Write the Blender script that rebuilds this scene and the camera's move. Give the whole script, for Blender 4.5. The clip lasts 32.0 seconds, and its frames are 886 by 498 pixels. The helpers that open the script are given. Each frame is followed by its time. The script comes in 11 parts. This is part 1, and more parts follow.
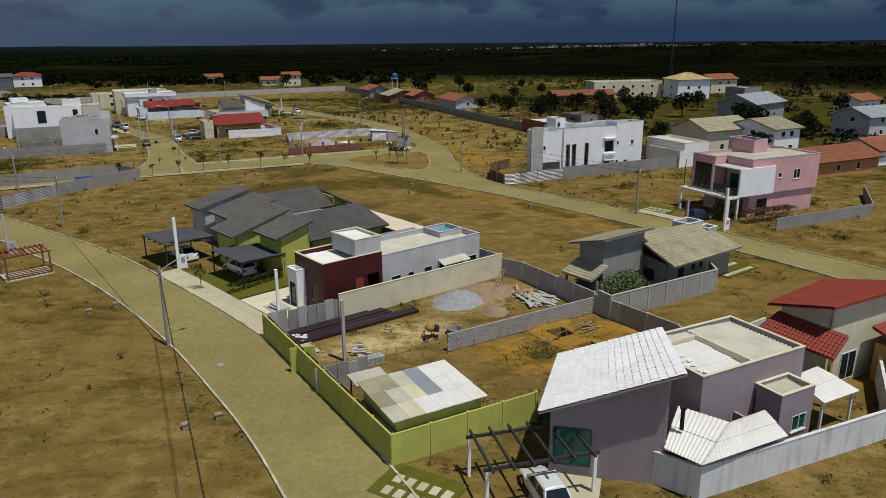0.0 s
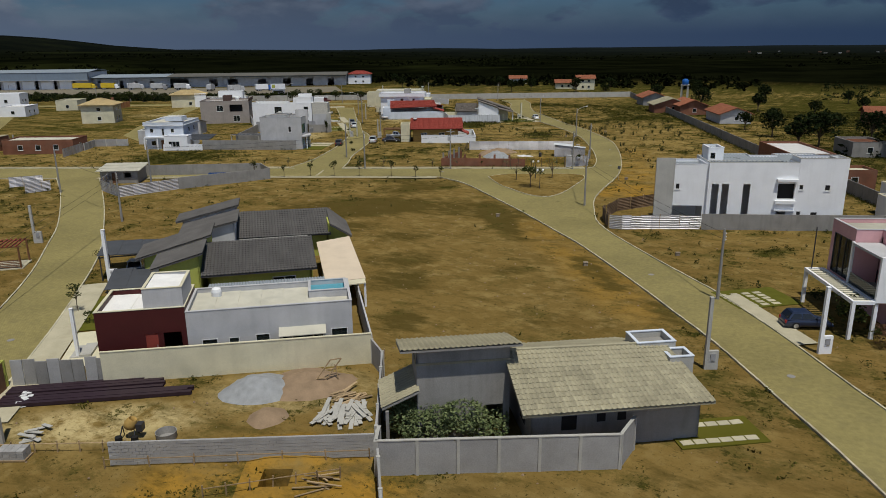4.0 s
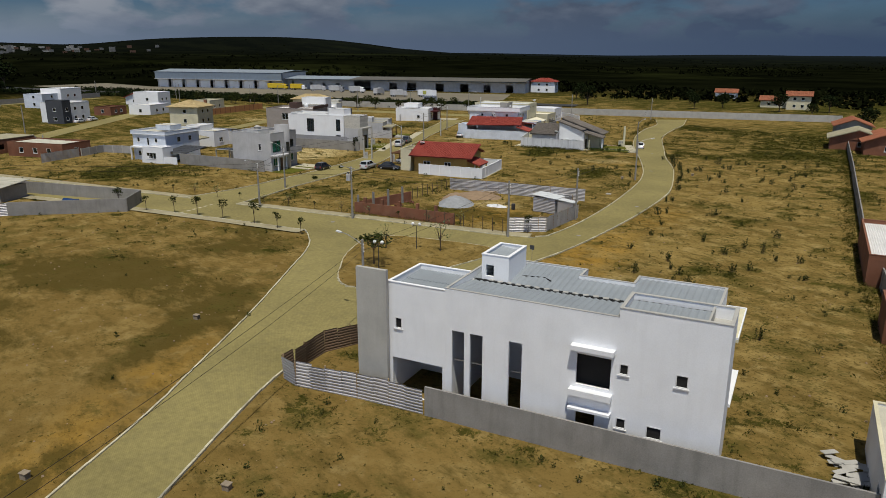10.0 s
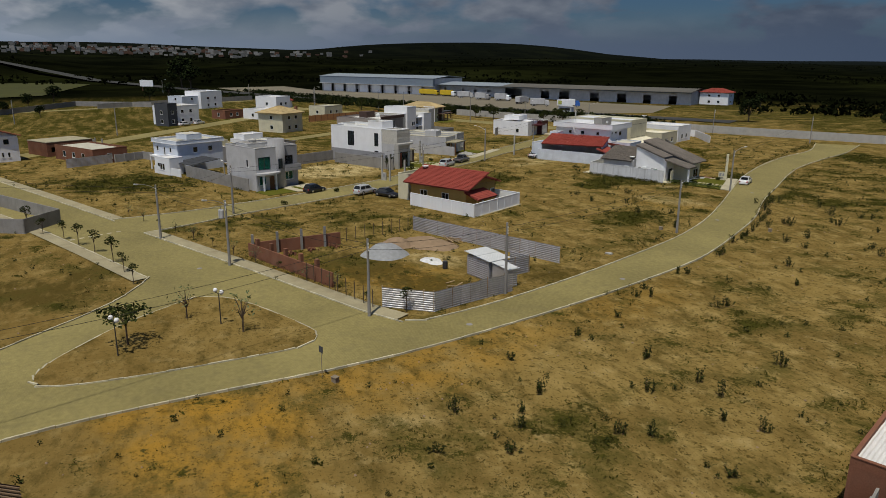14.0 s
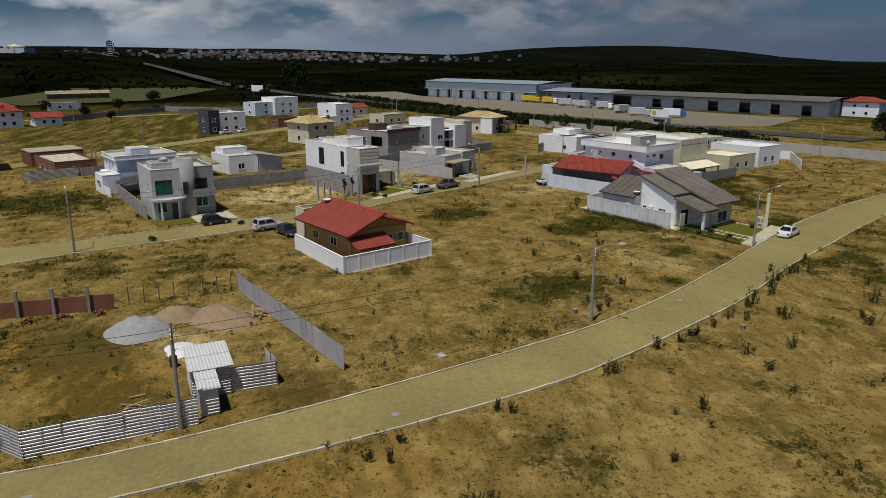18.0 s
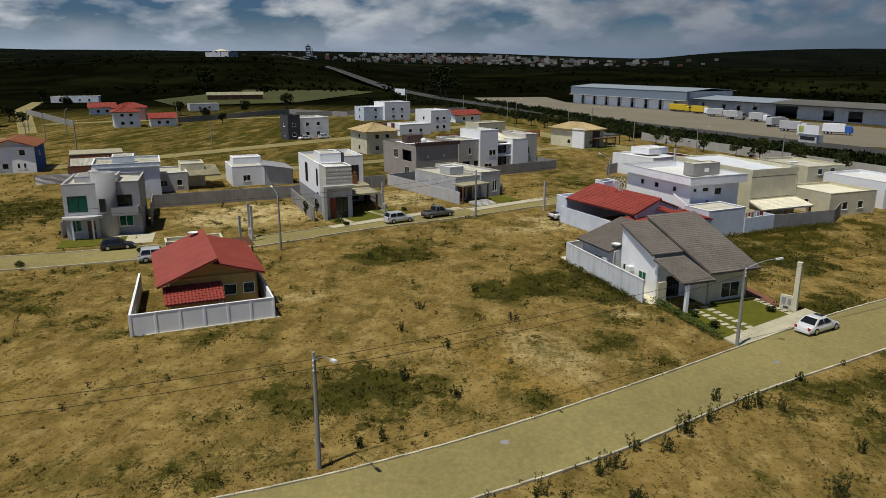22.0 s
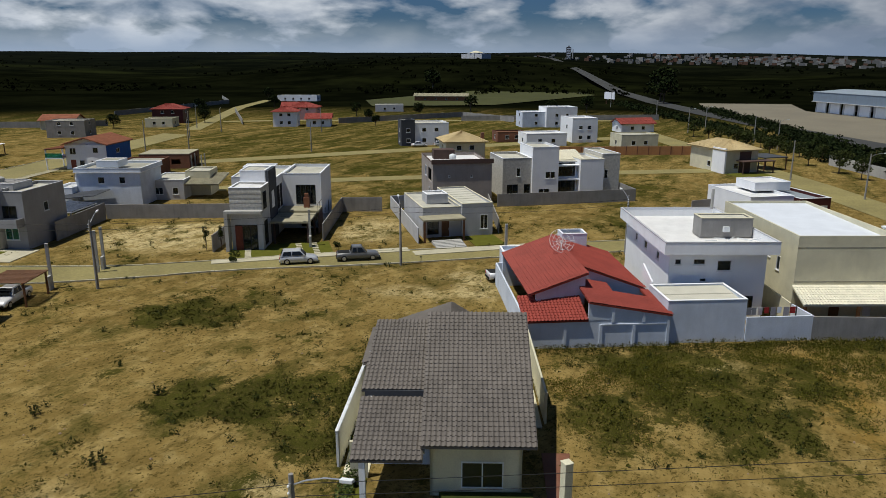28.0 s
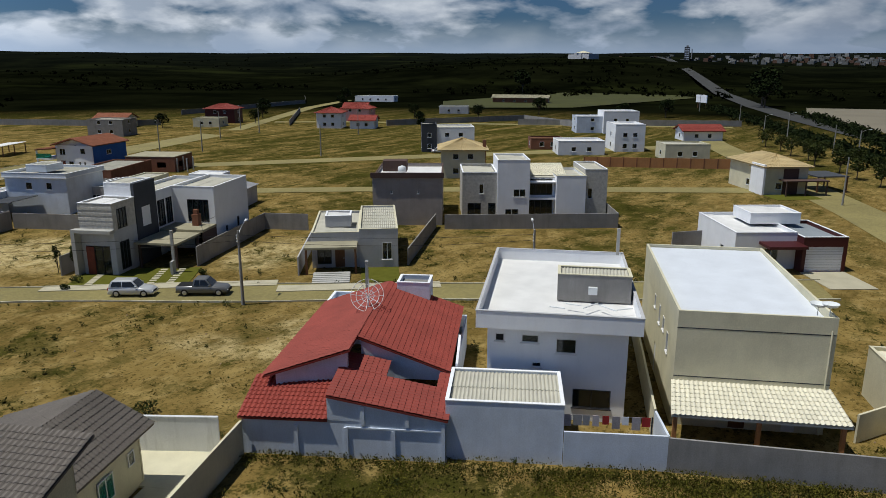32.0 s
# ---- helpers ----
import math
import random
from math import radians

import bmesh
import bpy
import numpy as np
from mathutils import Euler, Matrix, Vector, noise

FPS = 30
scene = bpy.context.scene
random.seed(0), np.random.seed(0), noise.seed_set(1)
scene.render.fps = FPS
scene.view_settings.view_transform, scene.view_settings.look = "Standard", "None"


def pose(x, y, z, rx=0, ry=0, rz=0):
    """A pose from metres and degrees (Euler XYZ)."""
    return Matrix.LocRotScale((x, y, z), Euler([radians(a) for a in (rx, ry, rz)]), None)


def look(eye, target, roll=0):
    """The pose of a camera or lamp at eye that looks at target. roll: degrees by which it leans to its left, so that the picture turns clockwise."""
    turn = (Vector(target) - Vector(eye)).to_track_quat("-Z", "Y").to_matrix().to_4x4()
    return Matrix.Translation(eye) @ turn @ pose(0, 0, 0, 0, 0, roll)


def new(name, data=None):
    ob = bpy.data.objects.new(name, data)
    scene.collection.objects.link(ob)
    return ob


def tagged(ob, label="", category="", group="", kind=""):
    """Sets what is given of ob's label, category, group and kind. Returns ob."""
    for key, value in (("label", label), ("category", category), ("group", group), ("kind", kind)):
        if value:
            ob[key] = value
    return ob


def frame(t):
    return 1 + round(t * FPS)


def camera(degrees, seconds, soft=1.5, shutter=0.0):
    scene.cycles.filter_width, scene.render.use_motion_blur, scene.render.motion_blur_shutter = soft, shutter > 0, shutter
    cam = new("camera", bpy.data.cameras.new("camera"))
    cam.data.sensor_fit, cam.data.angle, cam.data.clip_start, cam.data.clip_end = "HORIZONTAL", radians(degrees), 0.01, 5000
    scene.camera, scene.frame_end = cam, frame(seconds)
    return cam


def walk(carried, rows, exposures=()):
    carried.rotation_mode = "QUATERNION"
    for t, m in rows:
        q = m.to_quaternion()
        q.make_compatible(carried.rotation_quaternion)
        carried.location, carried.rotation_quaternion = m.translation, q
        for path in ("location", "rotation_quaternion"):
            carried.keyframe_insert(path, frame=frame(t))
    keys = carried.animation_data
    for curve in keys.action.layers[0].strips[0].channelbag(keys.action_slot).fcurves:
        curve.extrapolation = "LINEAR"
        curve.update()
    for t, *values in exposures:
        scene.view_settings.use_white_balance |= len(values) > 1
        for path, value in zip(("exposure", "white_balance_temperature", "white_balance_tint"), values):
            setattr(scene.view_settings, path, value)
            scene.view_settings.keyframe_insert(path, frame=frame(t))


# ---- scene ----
cam = camera(64.0, 32.0, soft=0.6)
PATH = [
    (0, (-0.97, 1.08, 24.18), (-0.84, 20.25, 18.49), -0.45),
    (1, (9.18, 6.74, 24.05), (6.73, 25.76, 18.36), -0.45),
    (2, (18.49, 13.35, 23.94), (13.45, 31.87, 18.30), -0.50),
    (3, (27.17, 21.22, 23.89), (19.87, 38.98, 18.31), -0.55),
    (3.5, (31.12, 25.72, 23.85), (22.85, 43.06, 18.28), -0.55),
    (5.5, (43.49, 47.01, 23.47), (32.27, 62.61, 17.94), -0.54),
    (6, (45.92, 52.64, 23.43), (34.29, 67.95, 17.91), -0.52),
    (7, (49.51, 64.27, 23.37), (37.35, 79.17, 17.86), -0.44),
    (8, (52.14, 76.18, 23.16), (39.17, 90.37, 17.68), -0.33),
    (9, (53.88, 88.16, 23.28), (40.05, 101.55, 17.83), -0.08),
    (10, (55.03, 99.91, 23.46), (40.19, 112.18, 18.05), 0.11),
    (11, (55.43, 111.59, 23.37), (39.61, 122.58, 18.01), 0.19),
    (12, (54.89, 123.14, 23.26), (38.37, 133.07, 17.94), 0.21),
    (13, (53.48, 134.47, 23.30), (36.39, 143.40, 18.01), 0.24),
    (14, (51.02, 145.77, 23.34), (33.23, 153.22, 18.06), 0.27),
    (14.5, (49.50, 151.24, 23.36), (31.43, 158.00, 18.08), 0.26),
    (16.5, (41.84, 172.48, 23.38), (23.12, 177.17, 18.14), 0.01),
    (17, (39.52, 177.71, 23.38), (20.67, 181.89, 18.15), -0.03),
    (18, (34.49, 187.69, 23.31), (15.46, 191.01, 18.13), -0.06),
    (19, (29.39, 197.23, 23.32), (10.14, 198.89, 18.18), -0.05),
    (20, (24.25, 206.23, 23.25), (4.92, 206.48, 18.15), -0.01),
    (21, (18.61, 214.60, 23.21), (-0.72, 213.91, 18.12), 0.04),
    (22, (12.89, 222.42, 23.20), (-6.37, 220.58, 18.12), 0.05),
    (23, (7.06, 229.58, 23.09), (-12.00, 226.28, 18.04), 0.08),
    (24, (0.93, 236.30, 22.94), (-17.89, 231.78, 17.90), 0.14),
    (25, (-5.42, 242.55, 22.86), (-23.93, 236.93, 17.82), 0.20),
    (25.5, (-8.74, 245.45, 22.88), (-27.06, 239.21, 17.83), 0.21),
    (27.5, (-22.25, 256.02, 22.86), (-39.72, 247.70, 17.81), 0.02),
    (28, (-25.87, 258.32, 22.87), (-43.08, 249.47, 17.83), 0.00),
    (29, (-33.27, 262.31, 22.83), (-50.06, 252.68, 17.79), 0.01),
    (30, (-40.51, 265.75, 22.75), (-56.89, 255.43, 17.73), 0.02),
    (31, (-47.39, 268.73, 22.68), (-63.35, 257.78, 17.66), 0.04),
    (32, (-54.30, 271.62, 22.48), (-69.83, 260.06, 17.46), 0.03),
]
walk(cam, [(t, look(e, g, r)) for t, e, g, r in PATH], [(0, -0.48, 6500, 7), (1.5, -0.55, 6500, 7), (3, -0.60, 6500, 7), (8, -0.38, 6600, 7), (12, -0.54, 6700, 8), (14, -0.60, 6750, 8), (17, -0.54, 6700, 9), (22, -0.38, 6650, 7), (28, -0.36, 6350, 7), (32, -0.42, 6200, 7)])

# ---- light ----
SUN_DIR = Vector((1.75, -1.5, 6.4)).normalized()
sun = new("sun", bpy.data.lights.new("sun", "SUN"))
sun.data.energy, sun.data.angle, sun.data.color = 4.9, radians(0.55), (1.0, 0.95, 0.86)
sun.matrix_world = look(Vector((0, 0, 60)) + SUN_DIR, Vector((0, 0, 60)))

world = bpy.data.worlds.new("world")
scene.world = world
world.use_nodes = True
wn, wl = world.node_tree.nodes, world.node_tree.links
wn.clear()
sky = wn.new("ShaderNodeTexSky")
sky.sky_type, sky.sun_disc = "NISHITA", False
sky.sun_elevation = math.asin(SUN_DIR.z)
sky.sun_rotation = math.atan2(SUN_DIR.x, SUN_DIR.y)
sky.air_density, sky.dust_density, sky.ozone_density = 1.0, 0.3, 2.0
wgeo = wn.new("ShaderNodeTexCoord")
wsep = wn.new("ShaderNodeSeparateXYZ")
wl.new(wgeo.outputs["Generated"], wsep.inputs[0])
# heaped clouds: the view direction, stretched upwards, with a broad and a billowy scale
wcomb = wn.new("ShaderNodeMapping"); wcomb.inputs["Scale"].default_value = (1.0, 1.0, 2.6)
wl.new(wgeo.outputs["Generated"], wcomb.inputs[0])
cn = wn.new("ShaderNodeTexNoise")
cn.inputs["Scale"].default_value, cn.inputs["Detail"].default_value, cn.inputs["Roughness"].default_value, cn.inputs["Distortion"].default_value = 9.0, 6, 0.48, 0.15
wl.new(wcomb.outputs[0], cn.inputs["Vector"])
cr = wn.new("ShaderNodeValToRGB")
cr.color_ramp.elements[0].position, cr.color_ramp.elements[1].position = 0.42, 0.55
wl.new(cn.outputs["Fac"], cr.inputs[0])
cn2 = wn.new("ShaderNodeTexNoise")
cn2.inputs["Scale"].default_value, cn2.inputs["Detail"].default_value = 13.0, 5
wl.new(wcomb.outputs[0], cn2.inputs["Vector"])
ccol = wn.new("ShaderNodeValToRGB")
ccol.color_ramp.elements[0].position, ccol.color_ramp.elements[1].position = 0.40, 0.64
ccol.color_ramp.elements[0].color = (4.9, 5.6, 6.8, 1)
ccol.color_ramp.elements[1].color = (9.6, 9.9, 10.6, 1)
wl.new(cn2.outputs["Fac"], ccol.inputs[0])
tint = wn.new("ShaderNodeMix"); tint.data_type, tint.blend_type = "RGBA", "MULTIPLY"
tint.inputs[0].default_value = 1.0
tint.inputs[7].default_value = (0.33, 0.52, 0.84, 1)
wl.new(sky.outputs[0], tint.inputs[6])
# clouds are brighter low in the south-west, dimmer towards the north-east and overhead
wdot = wn.new("ShaderNodeVectorMath"); wdot.operation = "DOT_PRODUCT"; wdot.inputs[1].default_value = (-0.35, -0.80, -1.0)
wl.new(wgeo.outputs["Generated"], wdot.inputs[0])
wgain = wn.new("ShaderNodeMapRange"); wgain.inputs[1].default_value, wgain.inputs[2].default_value, wgain.inputs[3].default_value, wgain.inputs[4].default_value = -0.9, 0.77, 0.0, 1.0
wl.new(wdot.outputs["Value"], wgain.inputs[0])
cgain = wn.new("ShaderNodeMix"); cgain.data_type, cgain.blend_type = "RGBA", "MULTIPLY"; cgain.inputs[0].default_value = 1.0
wtone = wn.new("ShaderNodeValToRGB")
wtone.color_ramp.elements[0].color = (0.12, 0.20, 0.34, 1)
wtone.color_ramp.elements[1].color = (1.75, 1.75, 1.74, 1)
wmid = wtone.color_ramp.elements.new(0.55); wmid.color = (0.60, 0.65, 0.74, 1)
wl.new(wgain.outputs[0], wtone.inputs[0]); wl.new(wtone.outputs[0], cgain.inputs[7])
# a smooth slate-blue band low over the horizon
wlow = wn.new("ShaderNodeMapRange"); wlow.interpolation_type = "SMOOTHSTEP"
wlow.inputs[1].default_value, wlow.inputs[2].default_value, wlow.inputs[3].default_value, wlow.inputs[4].default_value = 0.005, 0.065, 1.0, 0.0
wl.new(wsep.outputs[2], wlow.inputs[0])
wband = wn.new("ShaderNodeMix"); wband.data_type = "RGBA"; wband.inputs[7].default_value = (4.6, 5.7, 7.6, 1)
wl.new(wlow.outputs[0], wband.inputs[0]); wl.new(ccol.outputs[0], wband.inputs[6]); wl.new(wband.outputs[2], cgain.inputs[6])
wfac = wn.new("ShaderNodeMath"); wfac.operation = "MAXIMUM"
wl.new(cr.outputs[0], wfac.inputs[0]); wl.new(wlow.outputs[0], wfac.inputs[1])
wmix = wn.new("ShaderNodeMix"); wmix.data_type = "RGBA"
wl.new(wfac.outputs[0], wmix.inputs[0]); wl.new(tint.outputs[2], wmix.inputs[6]); wl.new(cgain.outputs[2], wmix.inputs[7])
bg = wn.new("ShaderNodeBackground"); bg.inputs["Strength"].default_value = 0.050
wo = wn.new("ShaderNodeOutputWorld")
# sky on the sun's side, out of view, brightened to fill east-facing walls
wglow = wn.new("ShaderNodeVectorMath"); wglow.operation = "DOT_PRODUCT"; wglow.inputs[1].default_value = (0.80, -0.60, 0.0)
wl.new(wgeo.outputs["Generated"], wglow.inputs[0])
wgr = wn.new("ShaderNodeMapRange"); wgr.interpolation_type = "SMOOTHSTEP"
wgr.inputs[1].default_value, wgr.inputs[2].default_value, wgr.inputs[3].default_value, wgr.inputs[4].default_value = 0.05, 0.9, 1.0, 3.0
wl.new(wglow.outputs["Value"], wgr.inputs[0])
wsun = wn.new("ShaderNodeMix"); wsun.data_type, wsun.blend_type = "RGBA", "MULTIPLY"; wsun.inputs[0].default_value = 1.0
wl.new(wmix.outputs[2], wsun.inputs[6]); wl.new(wgr.outputs[0], wsun.inputs[7])
wl.new(wsun.outputs[2], bg.inputs["Color"]); wl.new(bg.outputs[0], wo.inputs["Surface"])


# ---- materials ----
def mat(name, col, rough=0.85, var=0.18, scale=0.6, fine=14.0, bump=0.15, metal=0.0, streak=0.0, dirt=(0.10, 0.08, 0.05), dirty=0.0, rnd=0.0, spec=0.3):
    """Paint, plaster, stone or metal: two scales of variation, rain streaks, dirt blotches, fine relief."""
    m = bpy.data.materials.new(name)
    m.use_nodes = True
    n, l = m.node_tree.nodes, m.node_tree.links
    p = n["Principled BSDF"]
    geo = n.new("ShaderNodeNewGeometry")
    a = n.new("ShaderNodeTexNoise"); a.inputs["Scale"].default_value, a.inputs["Detail"].default_value = scale, 5
    b = n.new("ShaderNodeTexNoise"); b.inputs["Scale"].default_value, b.inputs["Detail"].default_value = fine, 3
    l.new(geo.outputs["Position"], a.inputs["Vector"]); l.new(geo.outputs["Position"], b.inputs["Vector"])
    mx = n.new("ShaderNodeMath"); mx.operation = "MULTIPLY_ADD"; mx.inputs[1].default_value = 0.55
    l.new(a.outputs["Fac"], mx.inputs[0])
    m2 = n.new("ShaderNodeMath"); m2.operation = "MULTIPLY"; m2.inputs[1].default_value = 0.45
    l.new(b.outputs["Fac"], m2.inputs[0]); l.new(m2.outputs[0], mx.inputs[2])
    ramp = n.new("ShaderNodeValToRGB")
    ramp.color_ramp.elements[0].position, ramp.color_ramp.elements[1].position = 0.32, 0.68
    ramp.color_ramp.elements[0].color = (*[c * (1 - var) for c in col], 1)
    ramp.color_ramp.elements[1].color = (*[min(1, c * (1 + var * 0.7)) for c in col], 1)
    l.new(mx.outputs[0], ramp.inputs[0])
    out = ramp.outputs[0]
    if streak or dirty:
        mp = n.new("ShaderNodeMapping"); mp.inputs["Scale"].default_value = (2.2, 2.2, 0.22) if streak else (0.7, 0.7, 0.7)
        s = n.new("ShaderNodeTexNoise"); s.inputs["Scale"].default_value, s.inputs["Detail"].default_value = 1.0, 6
        l.new(geo.outputs["Position"], mp.inputs[0]); l.new(mp.outputs[0], s.inputs["Vector"])
        r2 = n.new("ShaderNodeMapRange"); r2.inputs[1].default_value, r2.inputs[2].default_value = 0.5, 0.78
        r2.inputs[4].default_value = streak or dirty
        l.new(s.outputs["Fac"], r2.inputs[0])
        k = n.new("ShaderNodeMix"); k.data_type = "RGBA"; k.inputs[7].default_value = (*dirt, 1)
        l.new(r2.outputs[0], k.inputs[0]); l.new(out, k.inputs[6]); out = k.outputs[2]
    if rnd:
        oi = n.new("ShaderNodeObjectInfo")
        r3 = n.new("ShaderNodeMapRange"); r3.inputs[3].default_value, r3.inputs[4].default_value = 1 - rnd, 1 + rnd
        l.new(oi.outputs["Random"], r3.inputs[0])
        k = n.new("ShaderNodeMix"); k.data_type, k.blend_type = "RGBA", "MULTIPLY"; k.inputs[0].default_value = 1
        l.new(out, k.inputs[6]); l.new(r3.outputs[0], k.inputs[7]); out = k.outputs[2]
    l.new(out, p.inputs["Base Color"])
    p.inputs["Roughness"].default_value, p.inputs["Metallic"].default_value = rough, metal
    p.inputs["Specular IOR Level"].default_value = spec
    if bump:
        bp = n.new("ShaderNodeBump"); bp.inputs["Strength"].default_value, bp.inputs["Distance"].default_value = bump, 0.03
        l.new(b.outputs["Fac"], bp.inputs["Height"]); l.new(bp.outputs[0], p.inputs["Normal"])
    return m


def leafy(name, lo, hi, scale=0.8, rough=0.7, spec=0.2):
    """Foliage: each leaf or blade its own green, drier in patches."""
    m = bpy.data.materials.new(name)
    m.use_nodes = True
    n, l = m.node_tree.nodes, m.node_tree.links
    p = n["Principled BSDF"]
    geo = n.new("ShaderNodeNewGeometry")
    a = n.new("ShaderNodeTexNoise"); a.inputs["Scale"].default_value = scale
    l.new(geo.outputs["Position"], a.inputs["Vector"])
    ad = n.new("ShaderNodeMath"); ad.operation = "MULTIPLY_ADD"; ad.inputs[1].default_value = 0.5
    l.new(geo.outputs["Random Per Island"], ad.inputs[0])
    hf = n.new("ShaderNodeMath"); hf.operation = "MULTIPLY"; hf.inputs[1].default_value = 0.5
    l.new(a.outputs["Fac"], hf.inputs[0]); l.new(hf.outputs[0], ad.inputs[2])
    r = n.new("ShaderNodeValToRGB")
    r.color_ramp.elements[0].position, r.color_ramp.elements[1].position = 0.2, 0.8
    r.color_ramp.elements[0].color, r.color_ramp.elements[1].color = (*lo, 1), (*hi, 1)
    l.new(ad.outputs[0], r.inputs[0]); l.new(r.outputs[0], p.inputs["Base Color"])
    p.inputs["Roughness"].default_value = rough
    p.inputs["Specular IOR Level"].default_value = spec
    return m


def glassy(name, col, rough=0.06):
    m = bpy.data.materials.new(name)
    m.use_nodes = True
    p = m.node_tree.nodes["Principled BSDF"]
    p.inputs["Base Color"].default_value = (*col, 1)
    p.inputs["Roughness"].default_value = rough
    p.inputs["Transmission Weight"].default_value = 0.7
    p.inputs["IOR"].default_value = 1.45
    return m


